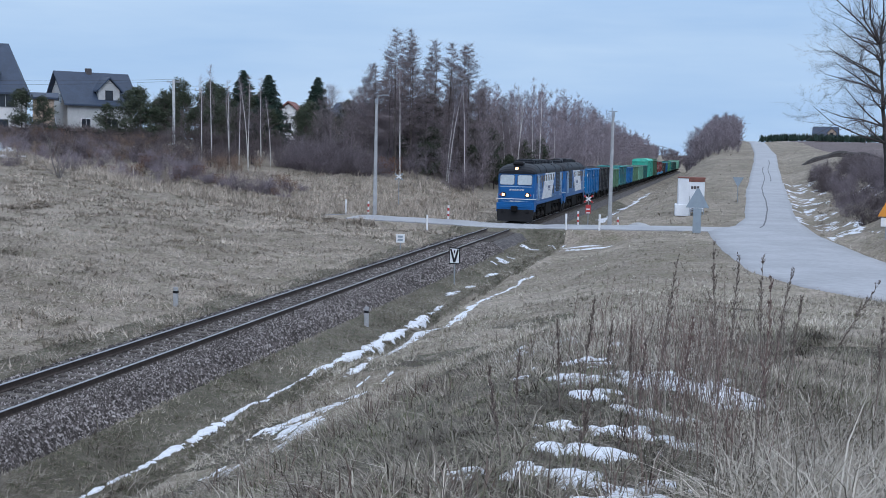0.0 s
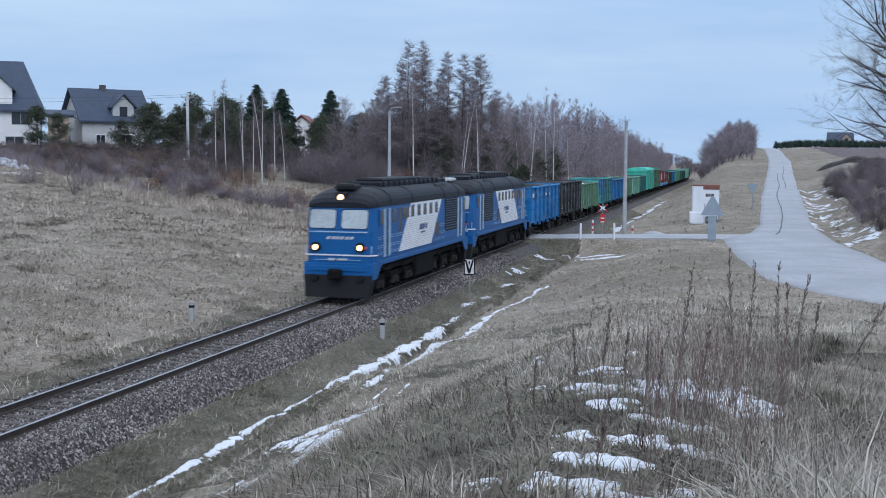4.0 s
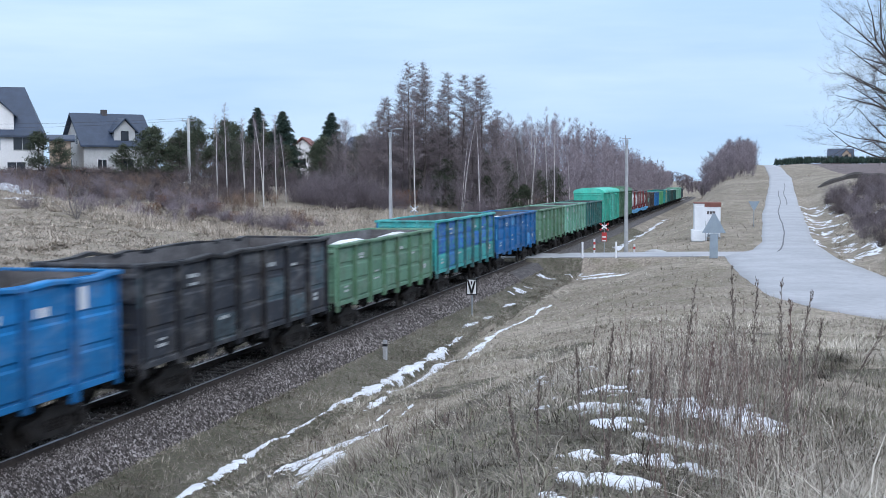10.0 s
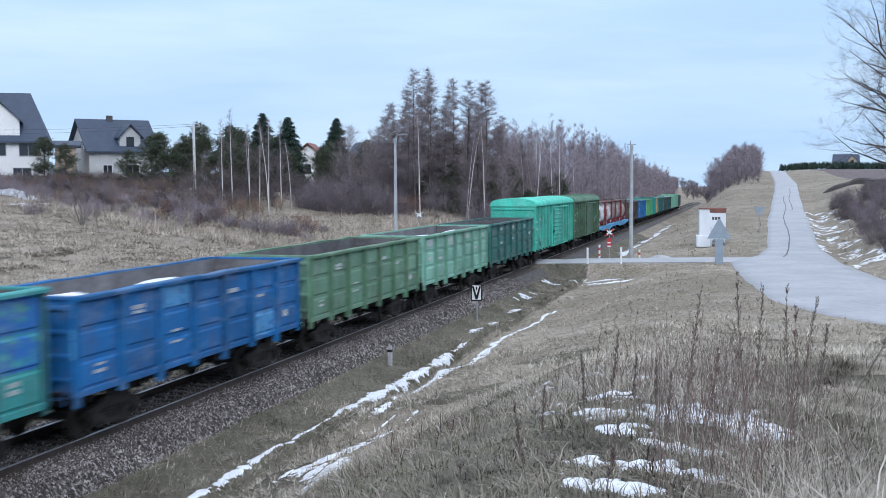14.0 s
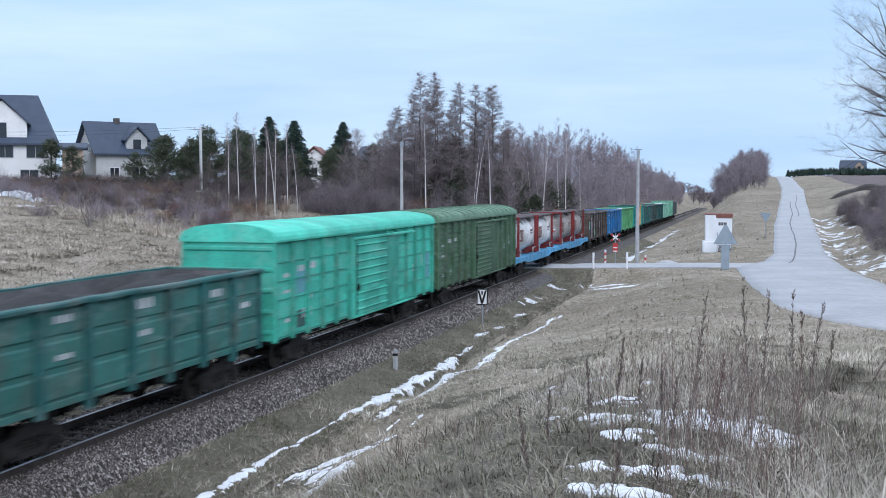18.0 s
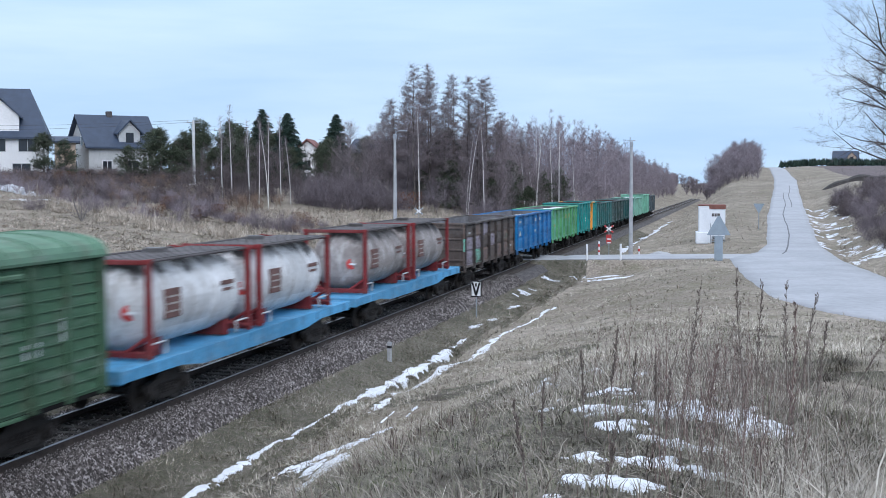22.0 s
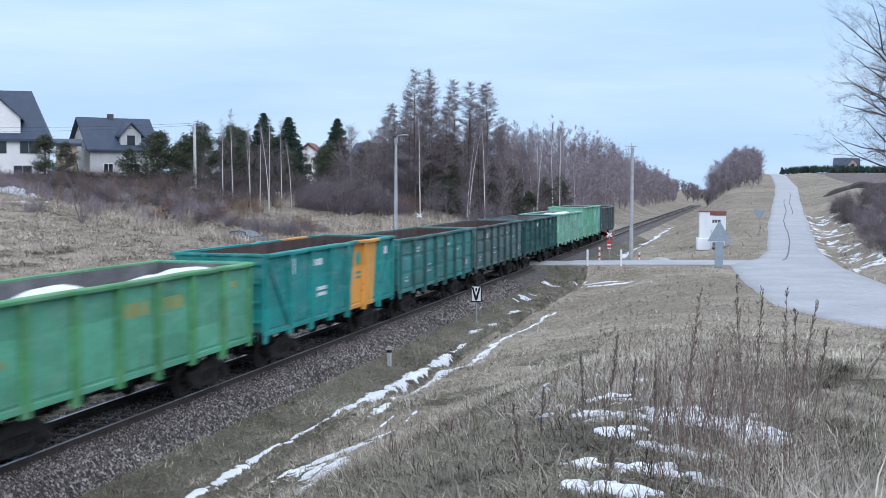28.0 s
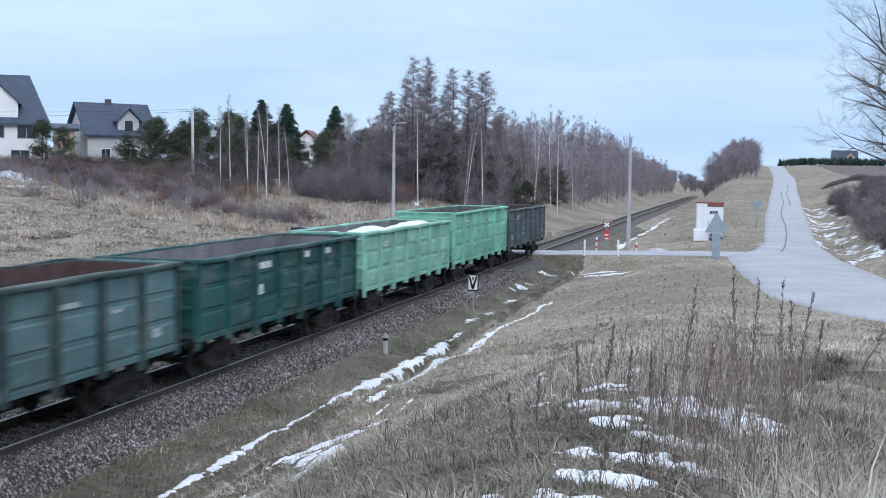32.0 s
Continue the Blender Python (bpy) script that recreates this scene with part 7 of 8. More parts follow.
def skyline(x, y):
    """How high the crowns reach: set by bearing from EYE, lower towards where the line vanishes."""
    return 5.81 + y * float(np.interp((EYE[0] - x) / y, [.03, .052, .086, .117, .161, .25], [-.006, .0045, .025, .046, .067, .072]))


rw = random.Random(9)
spots = [(-10.5 - 20 * rw.random(), 123 + 36 * rw.random(), rw.uniform(6, 12.5), rw.uniform(1.6, 2.6)) for _ in range(120)]
far_wood("wood_behind", spots, TW_LARCH, "dense bare brown woodland behind the larches", 760, .017)
spots = [(-24 - 30 * rw.random(), 126 + 30 * rw.random(), rw.uniform(4, 7), rw.uniform(1.5, 2.4)) for _ in range(60)]
far_wood("wood_by_gardens", spots, TW_DARK, "dark thicket between the gardens and the line", 420, .016)
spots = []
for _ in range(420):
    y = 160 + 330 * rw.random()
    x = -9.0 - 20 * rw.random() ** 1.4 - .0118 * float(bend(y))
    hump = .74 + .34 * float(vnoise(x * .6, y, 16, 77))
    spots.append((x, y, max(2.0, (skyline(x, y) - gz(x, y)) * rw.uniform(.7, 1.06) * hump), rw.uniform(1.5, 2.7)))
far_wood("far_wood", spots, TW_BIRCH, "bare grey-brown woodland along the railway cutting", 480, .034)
spots = [(float(np.interp(y, ROAD_LY, ROAD_LX)) - 3.0 - 11 * rw.random(), y, rw.uniform(6, 9.6), rw.uniform(1.5, 2.4)) for y in [245 + 150 * rw.random() for _ in range(130)]]
far_wood("roadside_copse", spots, TW_BIRCH, "bare reddish copse on the bank between line and road", 520, .036)
far_wood("distant_wood", [(x, y, rw.uniform(6, 9.5), 3.2) for x, y in [(-120 + 125 * rw.random(), 520 + 250 * rw.random()) for _ in range(150)]], TW_BUSH, "hazy wood where the line vanishes", 400, .12)
far_wood("garden_trees", [(x, y, rw.uniform(6, 9), 2.6) for x, y in [(-75 + 60 * rw.random(), 190 + 60 * rw.random()) for _ in range(70)]], TW_BIRCH, "bare trees behind the gardens", 300, .024)
far_wood("garden_thicket", [(x, 118 + 9 * rw.random() - .08 * (x + 50), rw.uniform(.5, 1.2) + 3.0 * (x > -45) * rw.random(), rw.uniform(.8, 1.4)) for x in [-67 + 43 * rw.random() for _ in range(190)]], TW_DARK, "dark bare thicket behind the garden fence", 260, .014)
far_wood("undergrowth", [(-10.0 - 9 * rw.random() - .0118 * float(bend(y)), y, rw.uniform(1.6, 4.2), rw.uniform(1.2, 2.0)) for y in [118 + 150 * rw.random() ** 1.3 for _ in range(150)]], TW_BUSH, "bare scrub at the wood's edge", 260, .018)
far_wood("meadow_scrub", [(x, float(np.interp(-x, [20, 28, 42, 60, 75], [97, 101, 107, 112, 112])) + rw.uniform(-7, 5), rw.uniform(.6, 1.7), rw.uniform(.5, 1.1)) for x in [-36 - 36 * rw.random() for _ in range(260)]], TW_BIRCH, "low brown scrub where the meadow meets the gardens", 110, .012)
far_wood("copse_undergrowth", [(float(np.interp(y, ROAD_LY, ROAD_LX)) - 3.0 - 11 * rw.random(), y, rw.uniform(1.5, 3.5), rw.uniform(1.2, 2.0)) for y in [238 + 150 * rw.random() for _ in range(110)]], TW_BUSH, "bare scrub under the roadside copse", 200, .03)
far_wood("terrace_scrub", [(x, 111.5 + 6.5 * rw.random(), rw.uniform(.4, 1.0) + .8 * (x > -46), rw.uniform(.6, 1.2)) for x in [-36 - 34 * rw.random() for _ in range(230)]], TW_DARK, "dark brown scrub on the slope below the gardens", 150, .013)
far_wood("terrace_brush", [(x, 110.5 + 7 * rw.random(), rw.uniform(.5, 1.3), rw.uniform(.5, 1.0)) for x in [-33 - 36 * rw.random() for _ in range(190)]], TW_BRUSH, "rusty brown brush on the slope below the gardens", 110, .012)
hedge = []
for k in range(700):
    x, y = 25 + 60 * rw.random(), 418 + 3 * rw.random()
    z0 = gz(x, y)
    for _ in range(3):
        hedge.append((x + rw.gauss(0, .5), y, z0 + rw.uniform(0, 1.4), x + rw.gauss(0, .2), y, z0 + rw.uniform(1.6, 2.9), .35, 0))
v, f = slivers(hedge)
sheet("conifer_hedge", v, f, NEEDLE, "dark clipped conifer hedge on the hilltop", "hedge")
mound = Mesh()
rings = []
for u in np.linspace(0, 1, 14):
    x = 26.5 + 12 * u
    hh = .9 * math.sin(math.pi * u) ** .5 * (1 + .2 * math.sin(u * 17)) + .02
    z0 = gz(x, 196)
    rings.append([(x, 193.5, z0 - .3), (x, 194.6, z0 + hh * .7), (x, 196, z0 + hh), (x, 197.5, z0 + hh * .6), (x, 198.6, z0 - .3)])
mound.loft(rings)
tagged(part("soil_mound", mound, mat("black_soil", (0.045, 0.038, 0.036), 0.95, 0, .4, 1, .6, 6)), "long heap of dark soil at the field's edge", "mound")

# ---- old snow: where it lies ----
def snow_field(spots, X, Y, seed, s, solid=1.0, stretch=.8):
    """How deep old snow lies: round the given spots, broken by noise of several sizes."""
    fld = np.full(np.shape(X), -9.0)
    for cx_, cy_, rx_, ry_ in spots:
        fld = np.maximum(fld, solid - .62 * ((X - cx_) / rx_) ** 2 - .62 * ((Y - cy_) / ry_) ** 2)
    for k, (wl_, am) in enumerate(((.7, .8), (.33, 1.3), (.15, 1.5), (.075, 1.3))):
        fld = fld + am * (vnoise(X + seed * 7.3, Y * stretch + k, max(wl_, 2.0 * s), 20 + k) - .5)
    return fld


def trail(*points):
    """Snow spots strung along a line of points x, y, half width."""
    out = []
    for (xa, ya, wa), (xb, yb, wb) in zip(points[:-1], points[1:]):
        n_ = max(1, int(math.hypot(xb - xa, yb - ya) / .45))
        for u in np.arange(n_) / n_:
            x, y, w = xa + (xb - xa) * u, ya + (yb - ya) * u, wa + (wb - wa) * u
            k = .12 + 1.55 * float(vnoise(x * 3, y, 1.1, 41))
            out.append((x + .16 * (float(vnoise(x, y, .9, 42)) - .5), y, .52 * w * k, .5))
    return out


BANK_SNOW = [(12.62, 16.3, .3, .8), (13.29, 16.5, .17, .8), (14.0, 15.4, .12, .7), (14.1, 12.0, .36, .35), (13.95, 10.9, .34, .42), (14.3, 10.75, .42, .5), (14.62, 11.0, .36, .75), (14.86, 10.6, .22, .5), (15.14, 10.8, .3, .6), (15.38, 10.6, .22, .55), (15.58, 10.35, .16, .3), (14.0, 10.1, .4, .14), (14.5, 9.35, .3, .25), (14.7, 9.5, .22, .22), (14.99, 9.3, .26, .28), (14.4, 8.4, .28, .2), (14.62, 8.2, .34, .16), (14.95, 8.35, .4, .22), (14.42, 7.45, .34, .28), (14.7, 7.5, .34, .2), (15.05, 7.7, .4, .22), (14.6, 6.75, .5, .3), (15.0, 6.9, .4, .22), (14.95, 6.2, .4, .3), (15.9, 14.2, .2, .2), (16.2, 13.4, .25, .15)]
DITCH_SNOW = trail((3.85, 19.3, .2), (3.88, 21.5, .26), (3.84, 22.9, .32), (3.94, 25.0, .3), (3.94, 27.0, .2), (3.9, 29.8, .14), (3.95, 31.9, .14), (3.98, 33.9, .2), (3.95, 36.3, .38), (4.0, 39.4, .4), (4.0, 44.0, .24), (3.98, 47.0, .16), (3.98, 47.5, .08))
DITCH_SNOW += trail((5.22, 31.76, 0.2), (4.91, 36.33, 0.28), (5.03, 39.41, 0.24), (5.59, 42.24, 0.2), (5.31, 46.4, 0.17), (5.5, 51.42, 0.15), (5.79, 58.92, 0.12), (5.79, 59.42, 0.08))
DITCH_SNOW += trail((8.08, 19.03, 0.3), (6.83, 23.45, 0.4), (5.36, 24.17, 0.16), (6.4, 26.78, 0.3), (6.6, 27.73, 0.2), (6.6, 28.23, 0.08))
DITCH_SNOW += trail((6.0, 30.1, 0.12), (6.65, 30.34, 0.1), (6.65, 30.84, 0.08)) + trail((5.96, 20.5, 0.14), (8.33, 17.04, 0.12), (8.33, 17.54, 0.08)) + trail((6.5, 18.07, 0.14), (10.8, 9.91, 0.12), (10.8, 10.41, 0.08))
DITCH_SNOW += [(3.53, 50.94, 0.2, 0.8), (3.68, 53.84, 0.14, 0.5), (3.63, 59.47, 0.2, 0.8), (4.51, 57.95, 0.12, 0.6), (2.5, 75.3, 0.2, 0.5), (4.35, 77.91, 0.5, 0.3), (6.83, 74.46, 1.2, 0.3)]


def bare_of_snow(x, y):
    near = (y < 60) & (x > 2.5) & (x < 17)
    out = np.ones(len(x), bool)
    out[near] = (snow_field(BANK_SNOW, x[near], y[near], 1, .022, .8, .8) < .48) & (snow_field(DITCH_SNOW, x[near], y[near], 2, .035, 1.05, .9) < .4)
    return out | (rng.random(len(x)) < .2)


# ---- grass ----
STRAW = leafy("straw_blades", [(0.14, 0.122, 0.10), (0.27, 0.238, 0.20), (0.38, 0.345, 0.298), (0.52, 0.48, 0.425), (0.19, 0.172, 0.128)], value=.3)
TUFT = leafy("mixed_blades", [(0.068, 0.058, 0.05), (0.145, 0.126, 0.107), (0.24, 0.214, 0.184), (0.122, 0.124, 0.08), (0.38, 0.345, 0.302)], value=.5, size=1.3)
MEADOW = leafy("meadow_blades", [(0.235, 0.20, 0.165), (0.36, 0.312, 0.265), (0.48, 0.425, 0.37), (0.30, 0.255, 0.208)], value=.42, size=.6)
TUFTFAR = leafy("weathered_blades", [(0.095, 0.082, 0.069), (0.196, 0.170, 0.143), (0.302, 0.269, 0.230), (0.168, 0.168, 0.106), (0.426, 0.386, 0.336)], value=.45, size=.8)
STRAWFAR = leafy("bleached_blades", [(0.20, 0.175, 0.145), (0.35, 0.312, 0.266), (0.46, 0.42, 0.365), (0.58, 0.54, 0.48), (0.26, 0.24, 0.175)], value=.32)
GREENISH = leafy("dull_green_blades", [(0.055, 0.07, 0.034), (0.085, 0.098, 0.05), (0.13, 0.13, 0.075), (0.17, 0.155, 0.115)], value=.35)


def free_of_road(x, y):
    lx, rx = np.interp(y, ROAD_LY, ROAD_LX), np.interp(y, ROAD_LY, ROAD_RX)
    xr = np.abs(x - track_x(y))
    return (xr > 2.25) & ~((x > lx - .1) & (x < rx + .1) & (y > 30)) & ~((y > 80.2) & (y < 85.8) & (x > -14) & (x < 17))


def blades(x, y, per, h0, h1, w, lean, bent=True, patch=0):
    """Tufts of grass at the given spots: bent tapering blades."""
    keep = free_of_road(x, y) & bare_of_snow(x, y) & (rng.random(len(x)) < .18 + .9 * vnoise(x, y, 1.3, 8) + .4 * vnoise(x, y, .45, 9))
    if patch:
        keep &= rng.random(len(x)) < np.clip(2.6 * (.6 * vnoise(x, y, 3.6, patch) + .4 * vnoise(x, y, 1.2, patch + 1)) - .8, 0, 1)
    x, y = x[keep], y[keep]
    tall = np.repeat(.45 + 1.35 * rng.random(len(x)) ** 3, per)
    x, y = np.repeat(x, per), np.repeat(y, per)
    n = len(x)
    a = rng.random(n) * 6.283
    x = x + np.cos(a) * rng.random(n) * .07
    y = y + np.sin(a) * rng.random(n) * .07
    z = ground_z(x, y) - .03
    h = (h0 + (h1 - h0) * rng.random(n) ** 1.6) * (.45 + .7 * vnoise(x, y, 1.9, 4) + .5 * vnoise(x, y, .5, 5)) * tall
    ln = lean * (.3 + 1.1 * rng.random(n))
    a = np.where(rng.random(n) < .4, 9.4 * vnoise(x, y, 1.6, 31) + rng.normal(0, .55, n), a)
    ux, uy = np.cos(a), np.sin(a)
    px, py = -uy, ux
    w = w * (.6 + .8 * rng.random(n))
    rise = np.clip(1 - .55 * ln, .25, 1)
    base = np.stack([x, y, z], -1)
    side = np.stack([px * w, py * w, np.zeros(n)], -1)
    mid = base + np.stack([ux * ln * h * .35, uy * ln * h * .35, h * .6 * rise], -1)
    tip = base + np.stack([ux * ln * h, uy * ln * h, h * rise * (1 - .25 * ln)], -1)
    k = np.arange(n)[:, None]
    if not bent:
        return np.stack([base - side, base + side, tip], 1).reshape(-1, 3), k * 3 + np.array([[0, 1, 2]])
    v = np.stack([base - side, base + side, mid + side * .7, mid - side * .7, tip], 1).reshape(-1, 3)
    k = k * 5
    return v, np.concatenate([k + np.array([q]) for q in ((0, 1, 2), (0, 2, 3), (3, 2, 4))])


def grass(name, sets, material, label):
    vs, fs, off = [], [], 0
    for args in sets:
        v, f = blades(*args)
        vs.append(v), fs.append(f + off)
        off += len(v)
    return sheet(name, np.concatenate(vs), np.concatenate(fs), material, label, "grass")


def fan(n, d0, d1, left, right, power=1.0):
    """Spots in the view's fan: distance from the viewpoint and bearing."""
    d = d0 + (d1 - d0) * rng.random(n) ** power
    b = np.radians(left + (right - left) * rng.random(n))
    return EYE[0] - d * np.sin(b), d * np.cos(b)


def along(n, x0, x1, y0, y1):
    """Spots beside the track, between two offsets from it."""
    y = y0 + (y1 - y0) * rng.random(n) ** 1.5
    return track_x(y) + x0 + (x1 - x0) * rng.random(n), y


def only(xy, test):
    x, y = xy
    k = test(x, y)
    return x[k], y[k]


bank = lambda x, y: (x - track_x(y) > 4.2)
strip = lambda x, y: (x - track_x(y) > 2.2) & (x - track_x(y) < 5)
mead = lambda x, y: (x - track_x(y) < -2.3)
grass("bank_grass", [
    (*only(fan(13000, 3.5, 12, 38, -11, .8), bank), 22, .05, .19, .0044, 1.25),
    (*only(fan(24000, 11, 22, 40, -11, .8), bank), 15, .06, .22, .007, 1.15, False),
    (*only(fan(9000, 8.5, 20, 0, -11, .9), bank), 14, .08, .26, .006, 1.2, False),
], TUFT, "matted winter grass on the bank, brown and dull green")
grass("bank_grass_beyond", [
    (*only(fan(18000, 20, 45, 36, -10, .8), bank), 9, .10, .30, .010, 1.1, False),
    (*only(fan(12000, 40, 82, 30, -10, .9), bank), 8, .10, .28, .014, 1.1, False),
], TUFTFAR, "weathered winter grass farther along the bank")
grass("bank_straw", [
    (*only(fan(4200, 3.5, 12, 36, 0, .8), bank), 18, .08, .26, .0042, 1.4, True, 43),
    (*only(fan(1500, 4.5, 9, 0, -12, .8), bank), 20, .14, .46, .0042, 1.3),
    (*only(fan(1800, 8, 14, 3, -12, .8), bank), 16, .10, .34, .005, 1.3, True, 43),
    (*only(fan(15000, 11, 22, 40, -1, .8), bank), 14, .08, .28, .007, 1.3, False, 41),
], STRAW, "pale dead grass tufts on the bank")
grass("bank_straw_beyond", [
    (*only(fan(24000, 20, 45, 36, -9, .8), bank), 10, .12, .36, .010, 1.2, False, 41),
    (*only(fan(18000, 40, 82, 30, -8, .9), bank), 7, .12, .32, .014, 1.2, False, 41),
], STRAWFAR, "bleached dead grass farther along the bank")
HERB = leafy("brown_dead_herbs", [(0.045, 0.033, 0.028), (0.085, 0.062, 0.053), (0.14, 0.105, 0.09), (0.2, 0.165, 0.14)], value=.4, size=1.0)
grass("brown_herbs", [
    (*only(fan(4200, 6, 14, 36, 3, .8), bank), 14, .10, .30, .005, .9, True, 71),
    (*only(fan(6000, 13, 30, 40, 6, .8), bank), 12, .10, .32, .007, .9, False, 71),
], HERB, "dark brown dead herbs in patches on the bank")
grass("green_tufts", [
    (*only(fan(8000, 3.5, 14, 24, -12, .8), bank), 15, .05, .16, .0045, 1.2, True, 51),
    (*only(fan(9000, 12, 40, 40, -9, .8), bank), 10, .05, .15, .009, 1.1, False, 51),
    (*along(9000, 2.3, 4.6, 17, 84), 7, .04, .13, .009, 1.0, False, 51),
], GREENISH, "short dull green grass on bank and verge")
grass("trackside_grass", [
    (*along(15000, 2.2, 4.8, 17, 84), 8, .09, .28, .011, 1.2, False),
    (*along(6000, -4.2, -2.3, 20, 84), 6, .05, .18, .010, 1.1, False),
], TUFTFAR, "short grass between ballast and ditch")
grass("trackside_straw", [
    (*along(9000, 2.2, 4.8, 17, 84), 8, .09, .28, .010, 1.2, False, 61),
    (*along(3000, -4.2, -2.3, 20, 84), 6, .06, .2, .010, 1.2, False, 61),
], STRAW, "dead grass tufts on the verge")
grass("meadow_grass", [
    (*only(fan(44000, 30, 75, 36, 10, .9), mead), 8, .12, .40, .016, 1.4, False),
    (*only(fan(36000, 70, 125, 36, 8, .9), mead), 7, .15, .5, .028, 1.2, False),
    (*only(fan(16000, 84, 124, 36, 12, .9), lambda x, y: mead(x, y) & (y > 78 + .42 * (-x - 10))), 7, .35, 1.1, .020, .6, False),
    (*only(fan(8000, 86, 260, 8, -3, .9), lambda x, y: np.abs(x - track_x(y)) > 3), 5, .12, .35, .035, 1.0, False),
    (*only((-20 + 11 * rng.random(2600), 78.6 + 2.0 * rng.random(2600)), mead), 6, .2, .55, .02, .9, False),
    (*only(fan(4000, 86, 150, -4, -9, .9), lambda x, y: x > 22), 5, .15, .5, .03, .9, False),
], MEADOW, "straw-coloured meadow grass beyond the track")
grass("meadow_tussocks", [
    (*only(fan(26000, 30, 110, 36, 10, .9), mead), 6, .10, .3, .017, 1.3, False),
], TUFT, "darker tussocks in the meadow")


# ---- tall dead weeds on the bank ----
WEED = leafy("dead_weed_stems", [(0.090, 0.072, 0.065), (0.171, 0.137, 0.122), (0.270, 0.223, 0.200)])
WEEDRED = leafy("reddish_dead_stems", [(0.12, 0.082, 0.075), (0.19, 0.135, 0.122), (0.27, 0.2, 0.182)])


def weed_sticks(rnd, x, y, z, h, lean, r=.005, dense=1.0):
    """A wormwood stalk: thin stem, short upright side shoots, small seed tufts along them."""
    st, fine = [], []
    a = rnd.uniform(0, 6.28)
    d = Vector((math.cos(a) * lean, math.sin(a) * lean, 1)).normalized()
    q = Vector((x, y, z - .05))
    n = 8
    for k in range(n):
        d = (d + Vector((rnd.gauss(0, .03), rnd.gauss(0, .03), 0))).normalized()
        e = q + d * (h / n)
        st.append((*q, *e, r * (1 - k / n * .75), r * (1 - (k + 1) / n * .75)))
        if k >= 3:
            for _ in range(max(1, int(4 * dense))):
                an = rnd.uniform(0, 6.28)
                ln = h * rnd.uniform(.04, .13) * (1.3 - k / n)
                sd = (d + Vector((math.cos(an), math.sin(an), 0)) * rnd.uniform(.25, .6)).normalized()
                p = q + (e - q) * rnd.random()
                t = p + sd * ln
                fine.append((*p, *t, r * .45, 0))
                for _ in range(max(2, int(6 * dense))):
                    c = p + (t - p) * rnd.uniform(.2, 1.05)
                    fine.append((*c, *(c + Vector((rnd.gauss(0, .008), rnd.gauss(0, .008), rnd.uniform(.005, .028)))), .0032, 0))
        q = e
    return st, fine


def weed(seed, x, y, h, lean, label, material=WEED):
    rnd = random.Random(seed)
    g = thing("dead_weed", label, "weed", "tall dead weeds", pose(x, y, gz(x, y)))
    st, fine = weed_sticks(rnd, 0, 0, 0, h, lean, .0055, 2.2)
    pts = [(q[0], q[1], q[2], q[6]) for q in st] + [(st[-1][3], st[-1][4], st[-1][5], st[-1][7])]
    part("stalk", Mesh().loft([[(x_ + r_ * math.cos(a), y_ + r_ * math.sin(a), z_) for a in (0, 1.57, 3.14, 4.71)] for x_, y_, z_, r_ in pts]), material, g)
    ob = new("seed_plume", mesh_of("seed_plume", slivers(fine), material))
    ob.parent = g
    tagged(ob, "withered seed heads")


for k, (x, y, h, lean, m) in enumerate(((15.42, 10.1, 1.48, .02, 0), (15.5, 10.4, 1.3, .04, 0), (15.77, 11.0, 1.22, .05, 0), (15.9, 11.4, 1.15, .12, 0), (16.3, 12.0, 1.3, .45, 0), (14.92, 9.7, 1.25, .14, 0), (15.7, 8.7, 1.3, .06, 1), (14.22, 9.0, .75, .06, 0), (14.31, 9.7, .8, .08, 0), (14.5, 9.9, .62, .1, 0), (14.72, 9.2, .7, .08, 0), (13.98, 8.3, .6, .1, 0), (14.1, 7.2, .62, .12, 0), (14.6, 6.8, .62, .1, 0), (14.85, 8.4, .7, .12, 0), (15.1, 9.0, .9, .08, 1), (16.0, 10.9, 1.0, .25, 0), (16.7, 10.2, .9, .3, 0))):
    weed(100 + k, x, y, h, lean, "tall dead wormwood stalk on the grassy bank" if not m else "tall reddish dead stalk on the grassy bank", WEEDRED if m else WEED)
rnd = random.Random(77)
for nm, mt, count, lo, hi in (("weed_thicket", WEED, 330, .35, 1.15), ("reddish_weeds", WEEDRED, 180, .4, 1.2), ("straw_stems", STRAW, 380, .35, 1.0)):
    st, fine = [], []
    while count > 0:
        d = rnd.uniform(7.2, 15)
        b = math.radians(rnd.gauss(.3, 1.7)) if rnd.random() < .84 else math.radians(rnd.uniform(-8, 7))
        cx_, cy_ = EYE[0] - d * math.sin(b), d * math.cos(b)
        k = min(count, rnd.randint(2, 7))
        count -= k
        big = rnd.uniform(.55, 1.0)
        for _ in range(k):
            x, y = cx_ + rnd.gauss(0, .18), cy_ + rnd.gauss(0, .25)
            a_, b_ = weed_sticks(rnd, x, y, gz(x, y), big * rnd.uniform(lo, hi), abs(rnd.gauss(0, .22)) + .03, .0032, (.6 if rnd.random() < .5 else .3) if nm != 'straw_stems' else .2)
            st += a_
            fine += b_
    v1, f1 = sticks(st)
    v2, f2 = slivers(fine)
    sheet(nm, v1, f1, mt, "thicket of dead weed stems on the bank", "weeds")
    sheet(nm + "_heads", v2, f2, mt, "withered seed heads of the weed thicket", "weeds")

